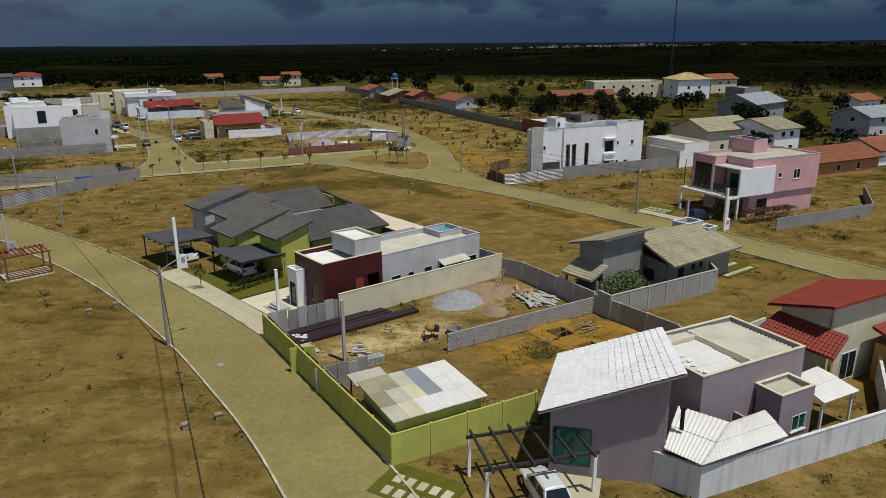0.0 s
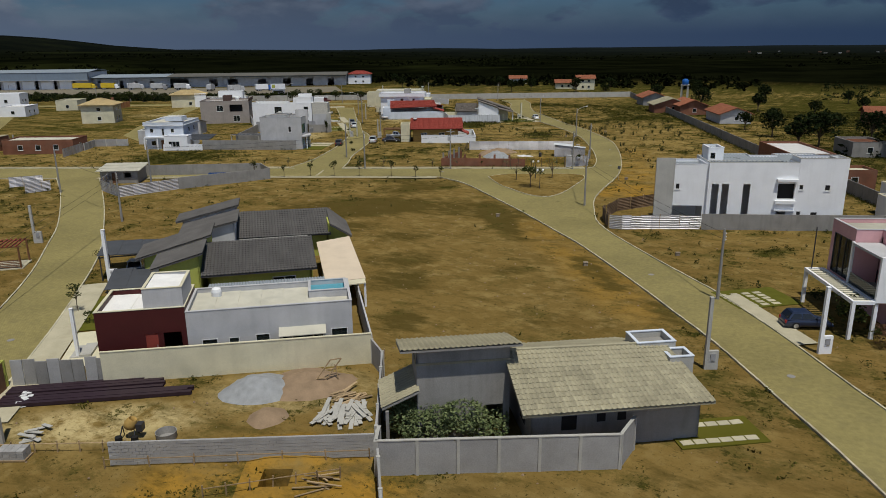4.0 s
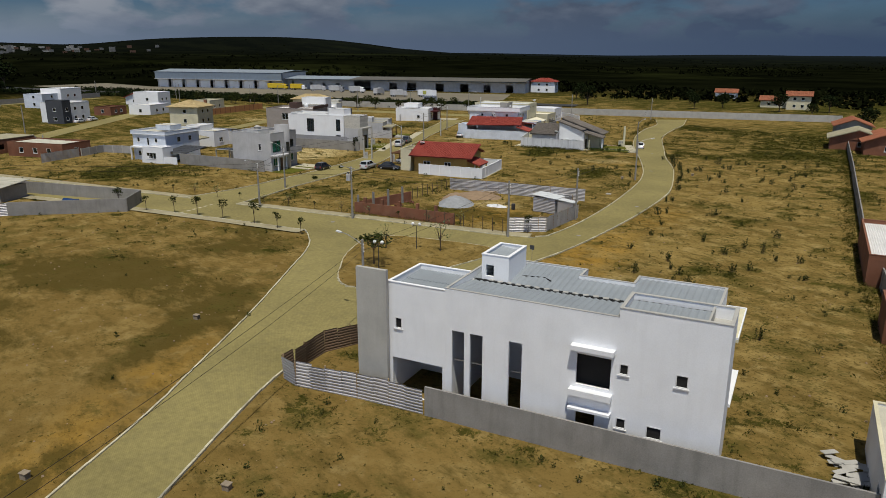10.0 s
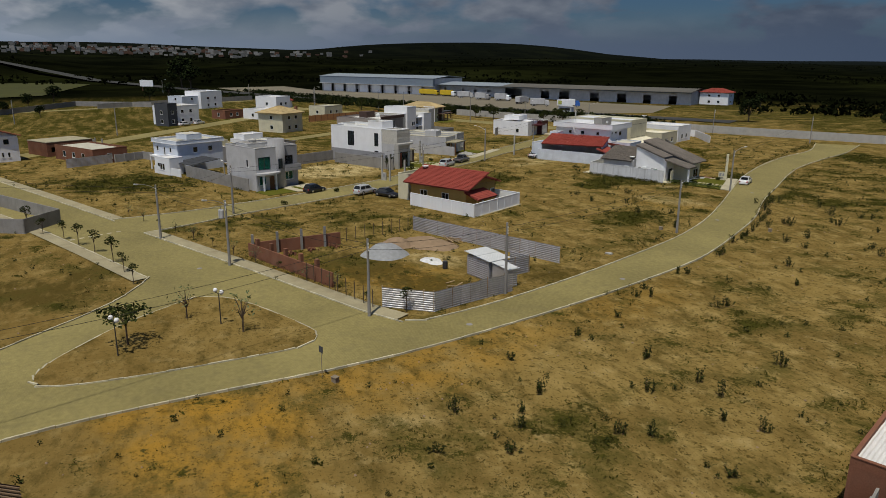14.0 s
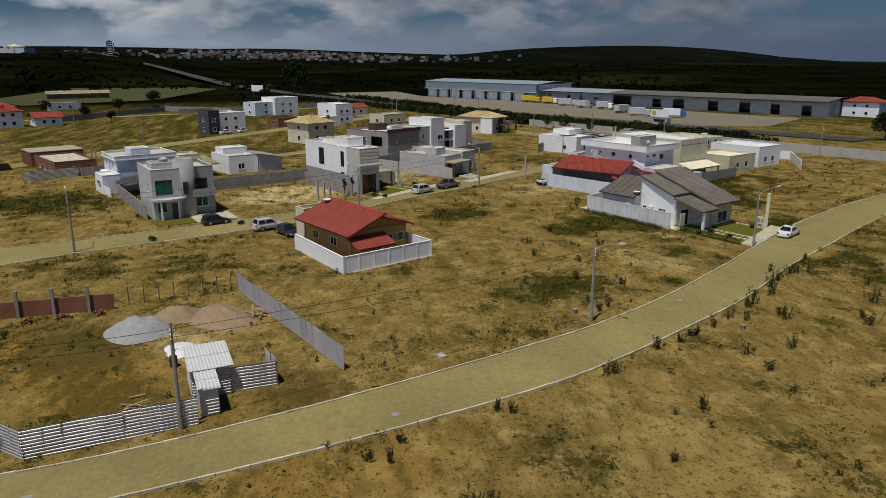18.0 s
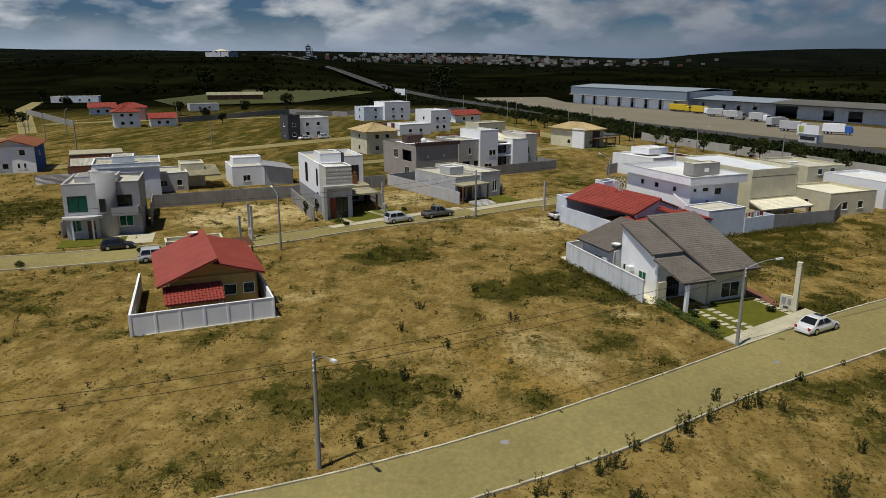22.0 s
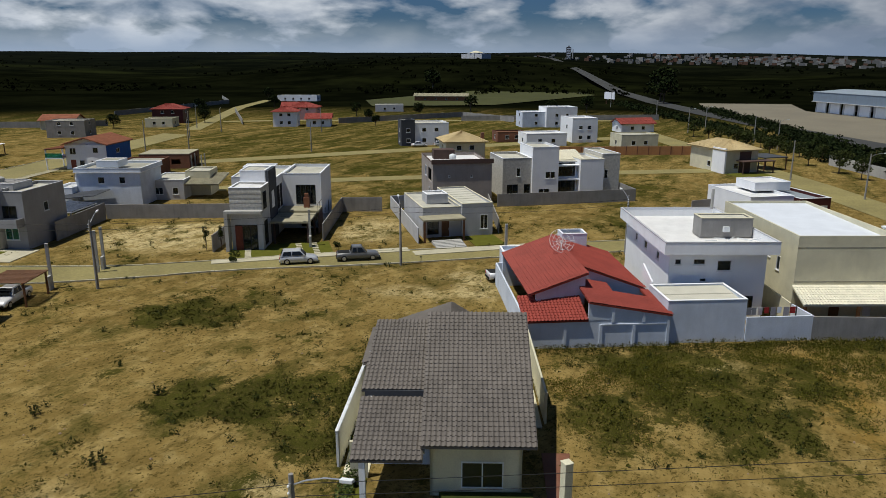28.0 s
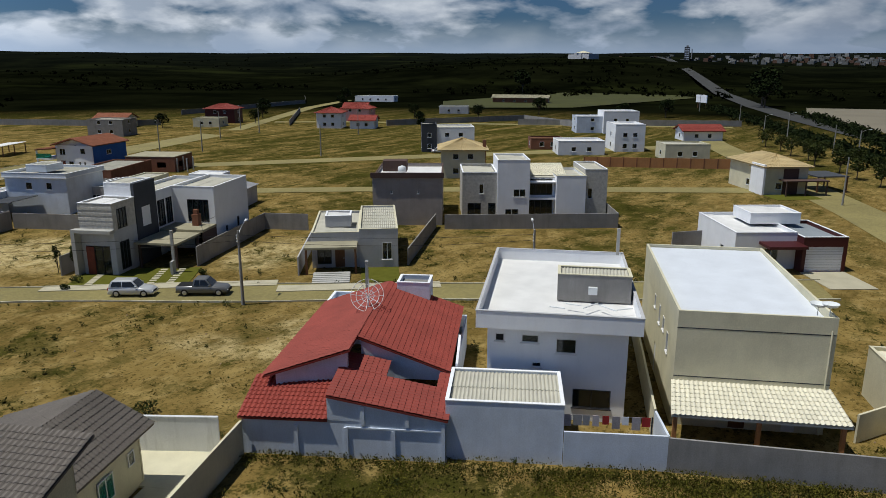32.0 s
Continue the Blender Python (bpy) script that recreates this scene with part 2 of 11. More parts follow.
M = dict(
    white=mat("white_paint", (0.82, 0.83, 0.85), var=0.07, streak=0.10, dirt=(0.5, 0.49, 0.48)),
    white_dirty=mat("weathered_white_paint", (0.66, 0.67, 0.68), streak=0.5, dirt=(0.22, 0.21, 0.20)),
    white_roof=mat("white_coated_roof", (0.72, 0.71, 0.69), var=0.12, dirty=0.25, dirt=(0.42, 0.42, 0.42), rough=0.6),
    bluewhite_roof=mat("bluish_white_roof_sheet", (0.66, 0.69, 0.74), var=0.1, dirty=0.2, dirt=(0.5, 0.52, 0.55), rough=0.6),
    cream_roof=mat("cream_fibre_cement", (0.50, 0.48, 0.40), var=0.15, dirty=0.45, dirt=(0.3, 0.29, 0.25)),
    cream=mat("cream_paint", (0.62, 0.58, 0.42), streak=0.15, dirt=(0.35, 0.31, 0.22)),
    lightgrey=mat("light_grey_paint", (0.48, 0.48, 0.49), streak=0.2, dirt=(0.25, 0.25, 0.25)),
    grey=mat("grey_paint", (0.30, 0.30, 0.31), streak=0.15, dirt=(0.15, 0.15, 0.15)),
    darkgrey=mat("charcoal_paint", (0.06, 0.065, 0.075), streak=0.1),
    mauve=mat("mauve_paint", (0.30, 0.25, 0.27), streak=0.2, dirt=(0.16, 0.14, 0.14)),
    pink=mat("pink_paint", (0.62, 0.36, 0.38), streak=0.15, dirt=(0.35, 0.22, 0.22)),
    bluewhite=mat("pale_blue_paint", (0.62, 0.67, 0.75), streak=0.15, dirt=(0.3, 0.32, 0.36)),
    blue=mat("bright_blue_paint", (0.03, 0.12, 0.42), streak=0.1),
    ochre=mat("ochre_paint", (0.42, 0.27, 0.08), streak=0.2, dirt=(0.2, 0.13, 0.05)),
    lime=mat("lime_yellow_paint", (0.42, 0.44, 0.10), streak=0.28, dirt=(0.18, 0.18, 0.07)),
    darkred=mat("dark_red_cladding", (0.065, 0.012, 0.012), rough=0.5),
    orange=mat("terracotta_paint", (0.42, 0.20, 0.08), streak=0.2),
    render=mat("bare_cement_render", (0.27, 0.26, 0.245), var=0.25, streak=0.35, dirt=(0.13, 0.125, 0.115)),
    taupe=mat("taupe_paint", (0.33, 0.29, 0.26), streak=0.2, dirt=(0.18, 0.16, 0.14)),
    red_door=mat("reddish_timber_door", (0.20, 0.045, 0.025), var=0.25, scale=3, fine=40, rough=0.5),
    peach=mat("peach_canopy_sheet", (0.66, 0.55, 0.42), var=0.1, dirty=0.2, dirt=(0.45, 0.36, 0.27)),
    brown=mat("dark_brown_paint", (0.09, 0.055, 0.045), streak=0.15),
    turquoise=mat("turquoise_lining", (0.10, 0.33, 0.42), rough=0.4),
    block=mat("concrete_block", (0.34, 0.335, 0.33), var=0.22, dirty=0.3, dirt=(0.18, 0.17, 0.16), rnd=0.12),
    brick=mat("hollow_clay_brick", (0.20, 0.085, 0.05), var=0.3, dirty=0.4, dirt=(0.2, 0.13, 0.09), rnd=0.15),
    concrete=mat("cast_concrete", (0.42, 0.41, 0.38), var=0.18, streak=0.2, dirt=(0.22, 0.21, 0.19)),
    stone=mat("stone_cladding", (0.52, 0.50, 0.45), var=0.3, scale=3, fine=30, bump=0.3, rnd=0.15),
    wood=mat("brown_timber", (0.16, 0.075, 0.035), var=0.3, scale=3, fine=40, rough=0.6),
    rawwood=mat("raw_timber", (0.36, 0.26, 0.15), var=0.35, scale=3, fine=40, rnd=0.3),
    steel=mat("dark_steel", (0.05, 0.05, 0.055), rough=0.5, metal=0.3),
    zinc=mat("corrugated_zinc", (0.56, 0.55, 0.57), rough=0.48, metal=0.65, var=0.15, dirty=0.3, dirt=(0.3, 0.27, 0.24), rnd=0.12),
    zinc_roof=mat("zinc_roof", (0.29, 0.32, 0.345), rough=0.6, metal=0.1, var=0.12, dirty=0.25, dirt=(0.3, 0.31, 0.31)),
    purple=mat("dark_purple_pipe", (0.032, 0.018, 0.026), rough=0.5),
    tile_dark=mat("graphite_roof_tile", (0.098, 0.092, 0.088), var=0.28, rough=0.7, rnd=0.12),
    tile_taupe=mat("taupe_roof_tile", (0.140, 0.122, 0.106), var=0.25, rough=0.75, rnd=0.1),
    tile_sand=mat("sand_roof_tile", (0.33, 0.30, 0.205), var=0.25, dirty=0.3, dirt=(0.2, 0.18, 0.12), rnd=0.12),
    tile_red=mat("red_roof_tile", (0.26, 0.048, 0.034), var=0.22, rough=0.7, rnd=0.1),
    tile_orange=mat("orange_roof_tile", (0.26, 0.095, 0.05), var=0.25, rnd=0.1),
    tile_straw=mat("straw_roof_tile", (0.48, 0.37, 0.19), var=0.2, rnd=0.1),
    tile_white=mat("white_roof_tile", (0.76, 0.77, 0.79), var=0.1, rough=0.6, rnd=0.05),
    tile_cream=mat("cream_roof_tile", (0.70, 0.66, 0.52), var=0.12, rnd=0.07),
    kerb=mat("kerb_concrete", (0.50, 0.465, 0.34), var=0.35, dirty=0.55, dirt=(0.24, 0.19, 0.10), rnd=0.2),
    pave=mat("pavement_concrete", (0.46, 0.42, 0.30), var=0.2, dirty=0.35, dirt=(0.3, 0.25, 0.15), rnd=0.06),
    slab=mat("stepping_slab", (0.46, 0.42, 0.30), var=0.15, rnd=0.1),
    lawn=leafy("lawn_grass", (0.066, 0.070, 0.010), (0.130, 0.128, 0.022), 1.2, 0.9, 0.03),
    weed=leafy("dry_weeds", (0.028, 0.031, 0.005), (0.088, 0.080, 0.016), 0.4, 0.9, 0.03),
    meadow=leafy("rank_grass", (0.056, 0.060, 0.008), (0.135, 0.120, 0.020), 0.30, 0.9, 0.03),
    bush=leafy("shrub_leaves", (0.012, 0.020, 0.005), (0.055, 0.064, 0.015), 1.0, 0.8, 0.08),
    bush_pale=leafy("pale_shrub_leaves", (0.06, 0.09, 0.03), (0.19, 0.22, 0.10), 1.2),
    bush_red=leafy("reddish_shrub_leaves", (0.05, 0.03, 0.015), (0.16, 0.075, 0.04), 1.0),
    # near-black greens: cloud shade over the far woods painted into the leaves
    forest=leafy("cloud_shaded_leaves", (0.0035, 0.0048, 0.0018), (0.0100, 0.0120, 0.0040), 0.05, 0.9, 0.0),
    hedge=leafy("hedge_leaves", (0.025, 0.045, 0.009), (0.10, 0.13, 0.03), 1.5),
    bark=mat("bark", (0.09, 0.065, 0.045), var=0.3, fine=30, bump=0.4),
    glass=glassy("window_glass", (0.05, 0.07, 0.075)),
    glass_green=glassy("green_window_glass", (0.03, 0.30, 0.22)),
    site_brown=mat("weathered_box", (0.27, 0.22, 0.16), var=0.3),
    # near-black paint standing in for the shade inside rooms and openings
    dark=mat("painted_room_shade", (0.02, 0.019, 0.018), var=0.3),
    frame=mat("white_window_frame", (0.7, 0.7, 0.7), var=0.05, rough=0.5),
    black=mat("black_rubber", (0.012, 0.012, 0.012), rough=0.8),
    tank=mat("blue_plastic_tank", (0.012, 0.10, 0.36), rough=0.45, var=0.1),
    gravel=mat("pale_gravel", (0.29, 0.30, 0.31), var=0.25, scale=2, fine=30, bump=0.5),
    sand=mat("heap_sand", (0.27, 0.19, 0.12), var=0.25, scale=1.5, fine=20, bump=0.4),
    chrome=mat("bare_metal", (0.55, 0.55, 0.56), rough=0.35, metal=0.8, var=0.05),
    lamp=mat("lamp_housing", (0.7, 0.72, 0.72), rough=0.4, var=0.05),
    red=mat("red_paint", (0.35, 0.03, 0.025)),
    yellow=mat("yellow_paint", (0.6, 0.42, 0.03)),
    cloth=mat("washed_cloth", (0.4, 0.36, 0.36), var=0.3, rnd=0.5),
)


def car_paint(name, col):
    m = mat(name, col, rough=0.3, var=0.05, bump=0.0, metal=0.2, spec=0.5)
    m.node_tree.nodes["Principled BSDF"].inputs["Coat Weight"].default_value = 0.6
    return m


PAINT = dict(white=car_paint("white_car_paint", (0.75, 0.75, 0.76)), silver=car_paint("silver_car_paint", (0.55, 0.56, 0.57)),
             grey=car_paint("grey_car_paint", (0.13, 0.13, 0.13)), black=car_paint("black_car_paint", (0.02, 0.02, 0.024)), navy=car_paint("navy_car_paint", (0.015, 0.025, 0.06)))


# ---- building blocks ----
class Shape:
    """Vertices and faces gathered for one mesh."""

    def __init__(self):
        self.v, self.f = [], []

    def box(self, x0, y0, z0, x1, y1, z1):
        i = len(self.v)
        self.v += [(x0, y0, z0), (x1, y0, z0), (x1, y1, z0), (x0, y1, z0), (x0, y0, z1), (x1, y0, z1), (x1, y1, z1), (x0, y1, z1)]
        self.f += [[i + a for a in q] for q in ((3, 2, 1, 0), (4, 5, 6, 7), (0, 1, 5, 4), (1, 2, 6, 5), (2, 3, 7, 6), (3, 0, 4, 7))]
        return self

    def beam(self, a, b, r, r2=None, n=4, up=(0, 0, 1)):
        """A bar of n sides from a to b, radius r (r2 at its end)."""
        a, b = Vector(a), Vector(b)
        r2 = r if r2 is None else r2
        d = (b - a).normalized()
        s = d.cross(Vector(up))
        s = s.normalized() if s.length > 1e-4 else Vector((1, 0, 0))
        t = d.cross(s)
        i = len(self.v)
        for c, q in ((a, r), (b, r2)):
            for k in range(n):
                w = 2 * math.pi * (k + 0.5) / n
                self.v.append(tuple(c + (s * math.cos(w) + t * math.sin(w)) * q))
        for k in range(n):
            j = (k + 1) % n
            self.f.append([i + k, i + n + k, i + n + j, i + j])
        self.f += [[i + k for k in range(n)], [i + n + k for k in reversed(range(n))]]
        return self

    def quad(self, *p):
        i = len(self.v)
        self.v += [tuple(q) for q in p]
        self.f.append([i + k for k in range(len(p))])
        return self

    def slab(self, pts, th):
        """A flat plate from a loop of points, th thick downwards."""
        i, n = len(self.v), len(pts)
        self.v += [tuple(p) for p in pts] + [(p[0], p[1], p[2] - th) for p in pts]
        self.f.append([i + k for k in range(n)])
        self.f.append([i + n + k for k in reversed(range(n))])
        for k in range(n):
            j = (k + 1) % n
            self.f.append([i + k, i + n + k, i + n + j, i + j])
        return self

    def lathe(self, rings, n=12, c=(0, 0)):
        """Rings (radius, z) round a vertical axis at c."""
        i = len(self.v)
        for r, z in rings:
            self.v += [(c[0] + r * math.cos(2 * math.pi * k / n), c[1] + r * math.sin(2 * math.pi * k / n), z) for k in range(n)]
        for a in range(len(rings) - 1):
            for k in range(n):
                j = (k + 1) % n
                self.f.append([i + a * n + k, i + a * n + j, i + (a + 1) * n + j, i + (a + 1) * n + k])
        self.f += [[i + k for k in reversed(range(n))], [i + (len(rings) - 1) * n + k for k in range(n)]]
        return self

    def grid(self, us, zs, solid, place):
        """One connected panel of cells (columns us, rows zs) with a front (0) and back (1); place(u, side, z) gives a point."""
        idx = {}

        def vert(i, j, k):
            if (i, j, k) not in idx:
                idx[i, j, k] = len(self.v)
                self.v.append(place(us[i], k, zs[j]))
            return idx[i, j, k]
        full = lambda i, j: 0 <= i < len(us) - 1 and 0 <= j < len(zs) - 1 and solid(i, j)
        for i in range(len(us) - 1):
            for j in range(len(zs) - 1):
                if not full(i, j): continue
                for k in (0, 1):
                    self.f.append([vert(i, j, k), vert(i + 1, j, k), vert(i + 1, j + 1, k), vert(i, j + 1, k)])
                for di, dj, a, b in ((-1, 0, (i, j), (i, j + 1)), (1, 0, (i + 1, j), (i + 1, j + 1)), (0, -1, (i, j), (i + 1, j)), (0, 1, (i, j + 1), (i + 1, j + 1))):
                    if not full(i + di, j + dj):
                        self.f.append([vert(*a, 0), vert(*b, 0), vert(*b, 1), vert(*a, 1)])
        return self

    def ring(self, x0, y0, x1, y1, z0, z1, th):
        """A closed rim round a rectangle, th thick."""
        i = len(self.v)
        for z in (z0, z1):
            for e in (0, th):
                self.v += [(x0 + e, y0 + e, z), (x1 - e, y0 + e, z), (x1 - e, y1 - e, z), (x0 + e, y1 - e, z)]
        for k in range(4):
            j = (k + 1) % 4
            self.f += [[i + k, i + j, i + 8 + j, i + 8 + k], [i + 4 + k, i + 4 + j, i + 12 + j, i + 12 + k], [i + 8 + k, i + 8 + j, i + 12 + j, i + 12 + k], [i + k, i + j, i + 4 + j, i + 4 + k]]
        return self

    def mesh(self, name, material, smooth=False):
        me = bpy.data.meshes.new(name)
        me.from_pydata(self.v, [], self.f)
        bm = bmesh.new(); bm.from_mesh(me)
        bmesh.ops.recalc_face_normals(bm, faces=bm.faces)
        bm.to_mesh(me); bm.free()
        me.materials.append(material)
        if smooth:
            me.polygons.foreach_set("use_smooth", [True] * len(me.polygons))
        return me


def raw_mesh(name, v, f, material):
    me = bpy.data.meshes.new(name)
    me.from_pydata(v, [], f)
    me.materials.append(material)
    return me


def part(name, shape, material, parent, label="", smooth=False):
    me = shape if isinstance(shape, bpy.types.Mesh) else shape.mesh(name, material, smooth)
    ob = new(name, me)
    ob.parent = parent
    if label:
        ob["label"] = label
    return ob


def thing(name, x, y, deg, label, category, group="", kind="", z=0.0):
    ob = new(name)
    ob.empty_display_size = 0.3
    ob.matrix_world = pose(x, y, z, 0, 0, deg)
    return tagged(ob, label, category, group, kind)


def solo(name, shape, material, label, category, kind="", smooth=False, x=0, y=0, deg=0, z=0, group=""):
    """A thing that is one mesh."""
    ob = new(name, shape if isinstance(shape, bpy.types.Mesh) else shape.mesh(name, material, smooth))
    ob.matrix_world = pose(x, y, z, 0, 0, deg)
    return tagged(ob, label, category, group, kind)


def window(parent, side, fixed, u0, u1, z0, z1, th, kind="win", panes=0, glass="glass", trim="frame"):
    """A window or glazed door set into a wall: frame, panes, sill. side: the wall's outward way."""
    def put(a, b, c, d, e, f):
        # a..b along the wall, c..d outward from its face, e..f up
        if side == "S": return (a, fixed - d, e, b, fixed - c, f)
        if side == "N": return (a, fixed + c, e, b, fixed + d, f)
        if side == "W": return (fixed - d, a, e, fixed - c, b, f)
        return (fixed + c, a, e, fixed + d, b, f)
    w = 0.06
    n = panes or max(1, round((u1 - u0) / 0.9))
    us = [u0, u0 + w]
    for k in range(1, n):
        u = u0 + (u1 - u0) * k / n
        us += [u - 0.03, u + 0.03]
    us += [u1 - w, u1]
    zs = [z0, z0 + w, z1 - w, z1]

    def place(u, k, z):
        q = put(u, u, (-0.10, 0.02)[k], (-0.10, 0.02)[k], z, z)
        return q[:3]
    fr = Shape().grid(us, zs, lambda i, j: i % 2 == 0 or j != 1, place)
    win = part("window" if kind == "win" else "glazed_door", fr, M[trim], parent)
    for k in range(n):
        a, b = u0 + (u1 - u0) * k / n + 0.03, u0 + (u1 - u0) * (k + 1) / n - 0.03
        part("pane", Shape().box(*put(a, b, -0.07, -0.05, z0 + w, z1 - w)), M[glass], win)
    if kind == "win":
        part("sill", Shape().box(*put(u0 - 0.08, u1 + 0.08, 0.0, 0.08, z0 - 0.07, z0)), M["frame" if trim == "frame" else trim], win)


def walls(parent, x0, y0, x1, y1, z0, z1, material, ops=(), th=0.18, sides="SENW", name="wall", room=True):
    """Walls round a rectangle; ops: (side, u0, u1, za, zb, kind[, glass[, panes]]) with u from the side's low end. Openings go through."""
    m = M[material] if isinstance(material, str) else material
    for side in sides:
        lo, hi = (x0, x1) if side in "SN" else (y0 + th, y1 - th)
        cuts = [o for o in ops if o[0] == side]
        base = lo if side in "SN" else y0
        us = sorted({lo, hi, *[base + o[1] for o in cuts], *[base + o[2] for o in cuts]})
        zs = sorted({z0, z1, *[o[3] for o in cuts], *[o[4] for o in cuts]})
        def solid(i, j):
            return not any(base + o[1] <= us[i] + 1e-6 and us[i + 1] <= base + o[2] + 1e-6 and o[3] <= zs[j] + 1e-6 and zs[j + 1] <= o[4] + 1e-6 for o in cuts)

        def place(u, k, z):
            if side in "SN": return (u, y0 + th * k if side == "S" else y1 - th * k, z)
            return (x0 + th * k if side == "W" else x1 - th * k, u, z)
        s = Shape().grid(us, zs, solid, place)
        part(name, s, m, parent)
        fixed = {"S": y0, "N": y1, "W": x0, "E": x1}[side]
        for o in cuts:
            k = o[5] if len(o) > 5 else "win"
            if k == "hole": continue
            if k == "door":
                def pt(a, b, c, d, e, f):
                    return {"S": (a, fixed + c, e, b, fixed + d, f), "N": (a, fixed - d, e, b, fixed - c, f), "W": (fixed + c, a, e, fixed + d, b, f), "E": (fixed - d, a, e, fixed - c, b, f)}[side]
                dr = part("door", Shape().box(*pt(base + o[1], base + o[2], 0.05, 0.10, o[3], o[4])), M[o[6] if len(o) > 6 else "wood"], parent)
                part("handle", Shape().box(*pt(base + o[2] - 0.14, base + o[2] - 0.08, 0.01, 0.05, o[3] + 0.95, o[3] + 1.15)), M["chrome"], dr)
            else:
                window(parent, side, fixed, base + o[1], base + o[2], o[3], o[4], th, k, o[7] if len(o) > 7 else 0, o[6] if len(o) > 6 else "glass", "steel" if k == "glazed" or (len(o) > 8) else "frame")
    if room:
        # floor painted near-black as the shade of the room
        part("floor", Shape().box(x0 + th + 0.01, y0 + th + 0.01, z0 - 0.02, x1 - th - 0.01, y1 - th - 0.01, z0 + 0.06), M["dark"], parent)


def parapet_roof(parent, x0, y0, x1, y1, z, rise, material, sheet="cream_roof", cap="", th=0.16, corrugated=True, along="x", name="roof"):
    """A flat roof of sheets behind a parapet from z to z + rise."""
    part("parapet", Shape().ring(x0, y0, x1, y1, z, z + rise, th), M[material], parent)
    if cap:
        e = 0.03
        part("coping", Shape().ring(x0 - e, y0 - e, x1 + e, y1 + e, z + rise, z + rise + 0.05, th + 2 * e), M[cap], parent)
    if corrugated:
        sheet_roof(parent, [(x0 + th, y0 + th, z + 0.05), (x1 - th, y0 + th, z + 0.05), (x1 - th, y1 - th, z + 0.22), (x0 + th, y1 - th, z + 0.22)] if along == "y" else
                   [(x1 - th, y0 + th, z + 0.05), (x1 - th, y1 - th, z + 0.05), (x0 + th, y1 - th, z + 0.22), (x0 + th, y0 + th, z + 0.22)], sheet, name=name)
    else:
        part(name, Shape().box(x0 + th, y0 + th, z - 0.05, x1 - th, y1 - th, z + 0.06), M[sheet], parent)


def sheet_roof(parent, q, material, pitch=0.24, amp=0.042, name="roof", th=0.03, row=1.75):
    """Rows of corrugated sheets lapped up the slope over the quad q: eave left, eave right, ridge right, ridge left; the waves run up the slope."""
    a, b, c, d = [Vector(p) for p in q]
    up = (b - a).cross(d - a).normalized()
    if up.z < 0:
        a, b, c, d = b, a, d, c
        up = -up
    n = min(520, max(8, int((b - a).length / pitch * 4)))
    m = max(1, round(((d - a).length + (c - b).length) / 2 / row))
    waves = (b - a).length / pitch
    v, f = [], []
    c2 = 2 * m + 2
    for k in range(n + 1):
        t = k / n
        p0, p1 = a.lerp(b, t), d.lerp(c, t)
        o = up * (amp * math.sin(2 * math.pi * waves * t))
        for j in range(m):
            v += [tuple(p0.lerp(p1, j / m) + o + up * (0.05 if j else 0.0)), tuple(p0.lerp(p1, (j + 1) / m) + o)]
        v += [tuple(p1 - up * (th + amp)), tuple(p0 - up * (th + amp))]
    for k in range(n):
        for i in range(c2):
            j = (i + 1) % c2
            f.append([k * c2 + i, (k + 1) * c2 + i, (k + 1) * c2 + j, k * c2 + j])
    f += [list(range(c2)), [n * c2 + i for i in range(c2)][::-1]]
    return part(name, raw_mesh(name, v, f, M[material]), None, parent)


def rim(parent, pts, z0, z1, th, material, name="parapet"):
    """A closed upstand along a loop of plan points (counter-clockwise), th thick inwards."""
    n = len(pts)
    inner = []
    for k in range(n):
        p, a, b = Vector(pts[k]), Vector(pts[k - 1]), Vector(pts[(k + 1) % n])
        d1, d2 = (p - a).normalized(), (b - p).normalized()
        n1, n2 = Vector((-d1.y, d1.x)), Vector((-d2.y, d2.x))
        m = n1 + n2
        inner.append(p + m * (th / max(0.3, m.dot(n1))))
    s = Shape()
    for z in (z0, z1):
        s.v += [(p[0], p[1], z) for p in pts] + [(p.x, p.y, z) for p in inner]
    for k in range(n):
        j = (k + 1) % n
        s.f += [[k, j, 2 * n + j, 2 * n + k], [n + k, n + j, 3 * n + j, 3 * n + k], [2 * n + k, 2 * n + j, 3 * n + j, 3 * n + k], [k, j, n + j, n + k]]
    return part(name, s, M[material], parent)


def tile_mesh(w, l, material):
    """One interlocking roof tile: a flat pan, a roll and a raised lower lip; u across, v up the slope."""
    prof = [(0.0, 0.012), (0.30, 0.012), (0.48, 0.042), (0.66, 0.078), (0.84, 0.048), (1.0, 0.014)]
    v = [(p * w, -0.03, h + 0.045) for p, h in prof] + [(p * w, l + 0.03, h) for p, h in prof] + [(p * w, -0.03, h - 0.005) for p, h in prof]
    n = len(prof)
    f = [[k, k + 1, n + k + 1, n + k] for k in range(n - 1)] + [[2 * n + k, 2 * n + k + 1, k + 1, k] for k in range(n - 1)]
    return raw_mesh("roof_tile", v, f, M[material])


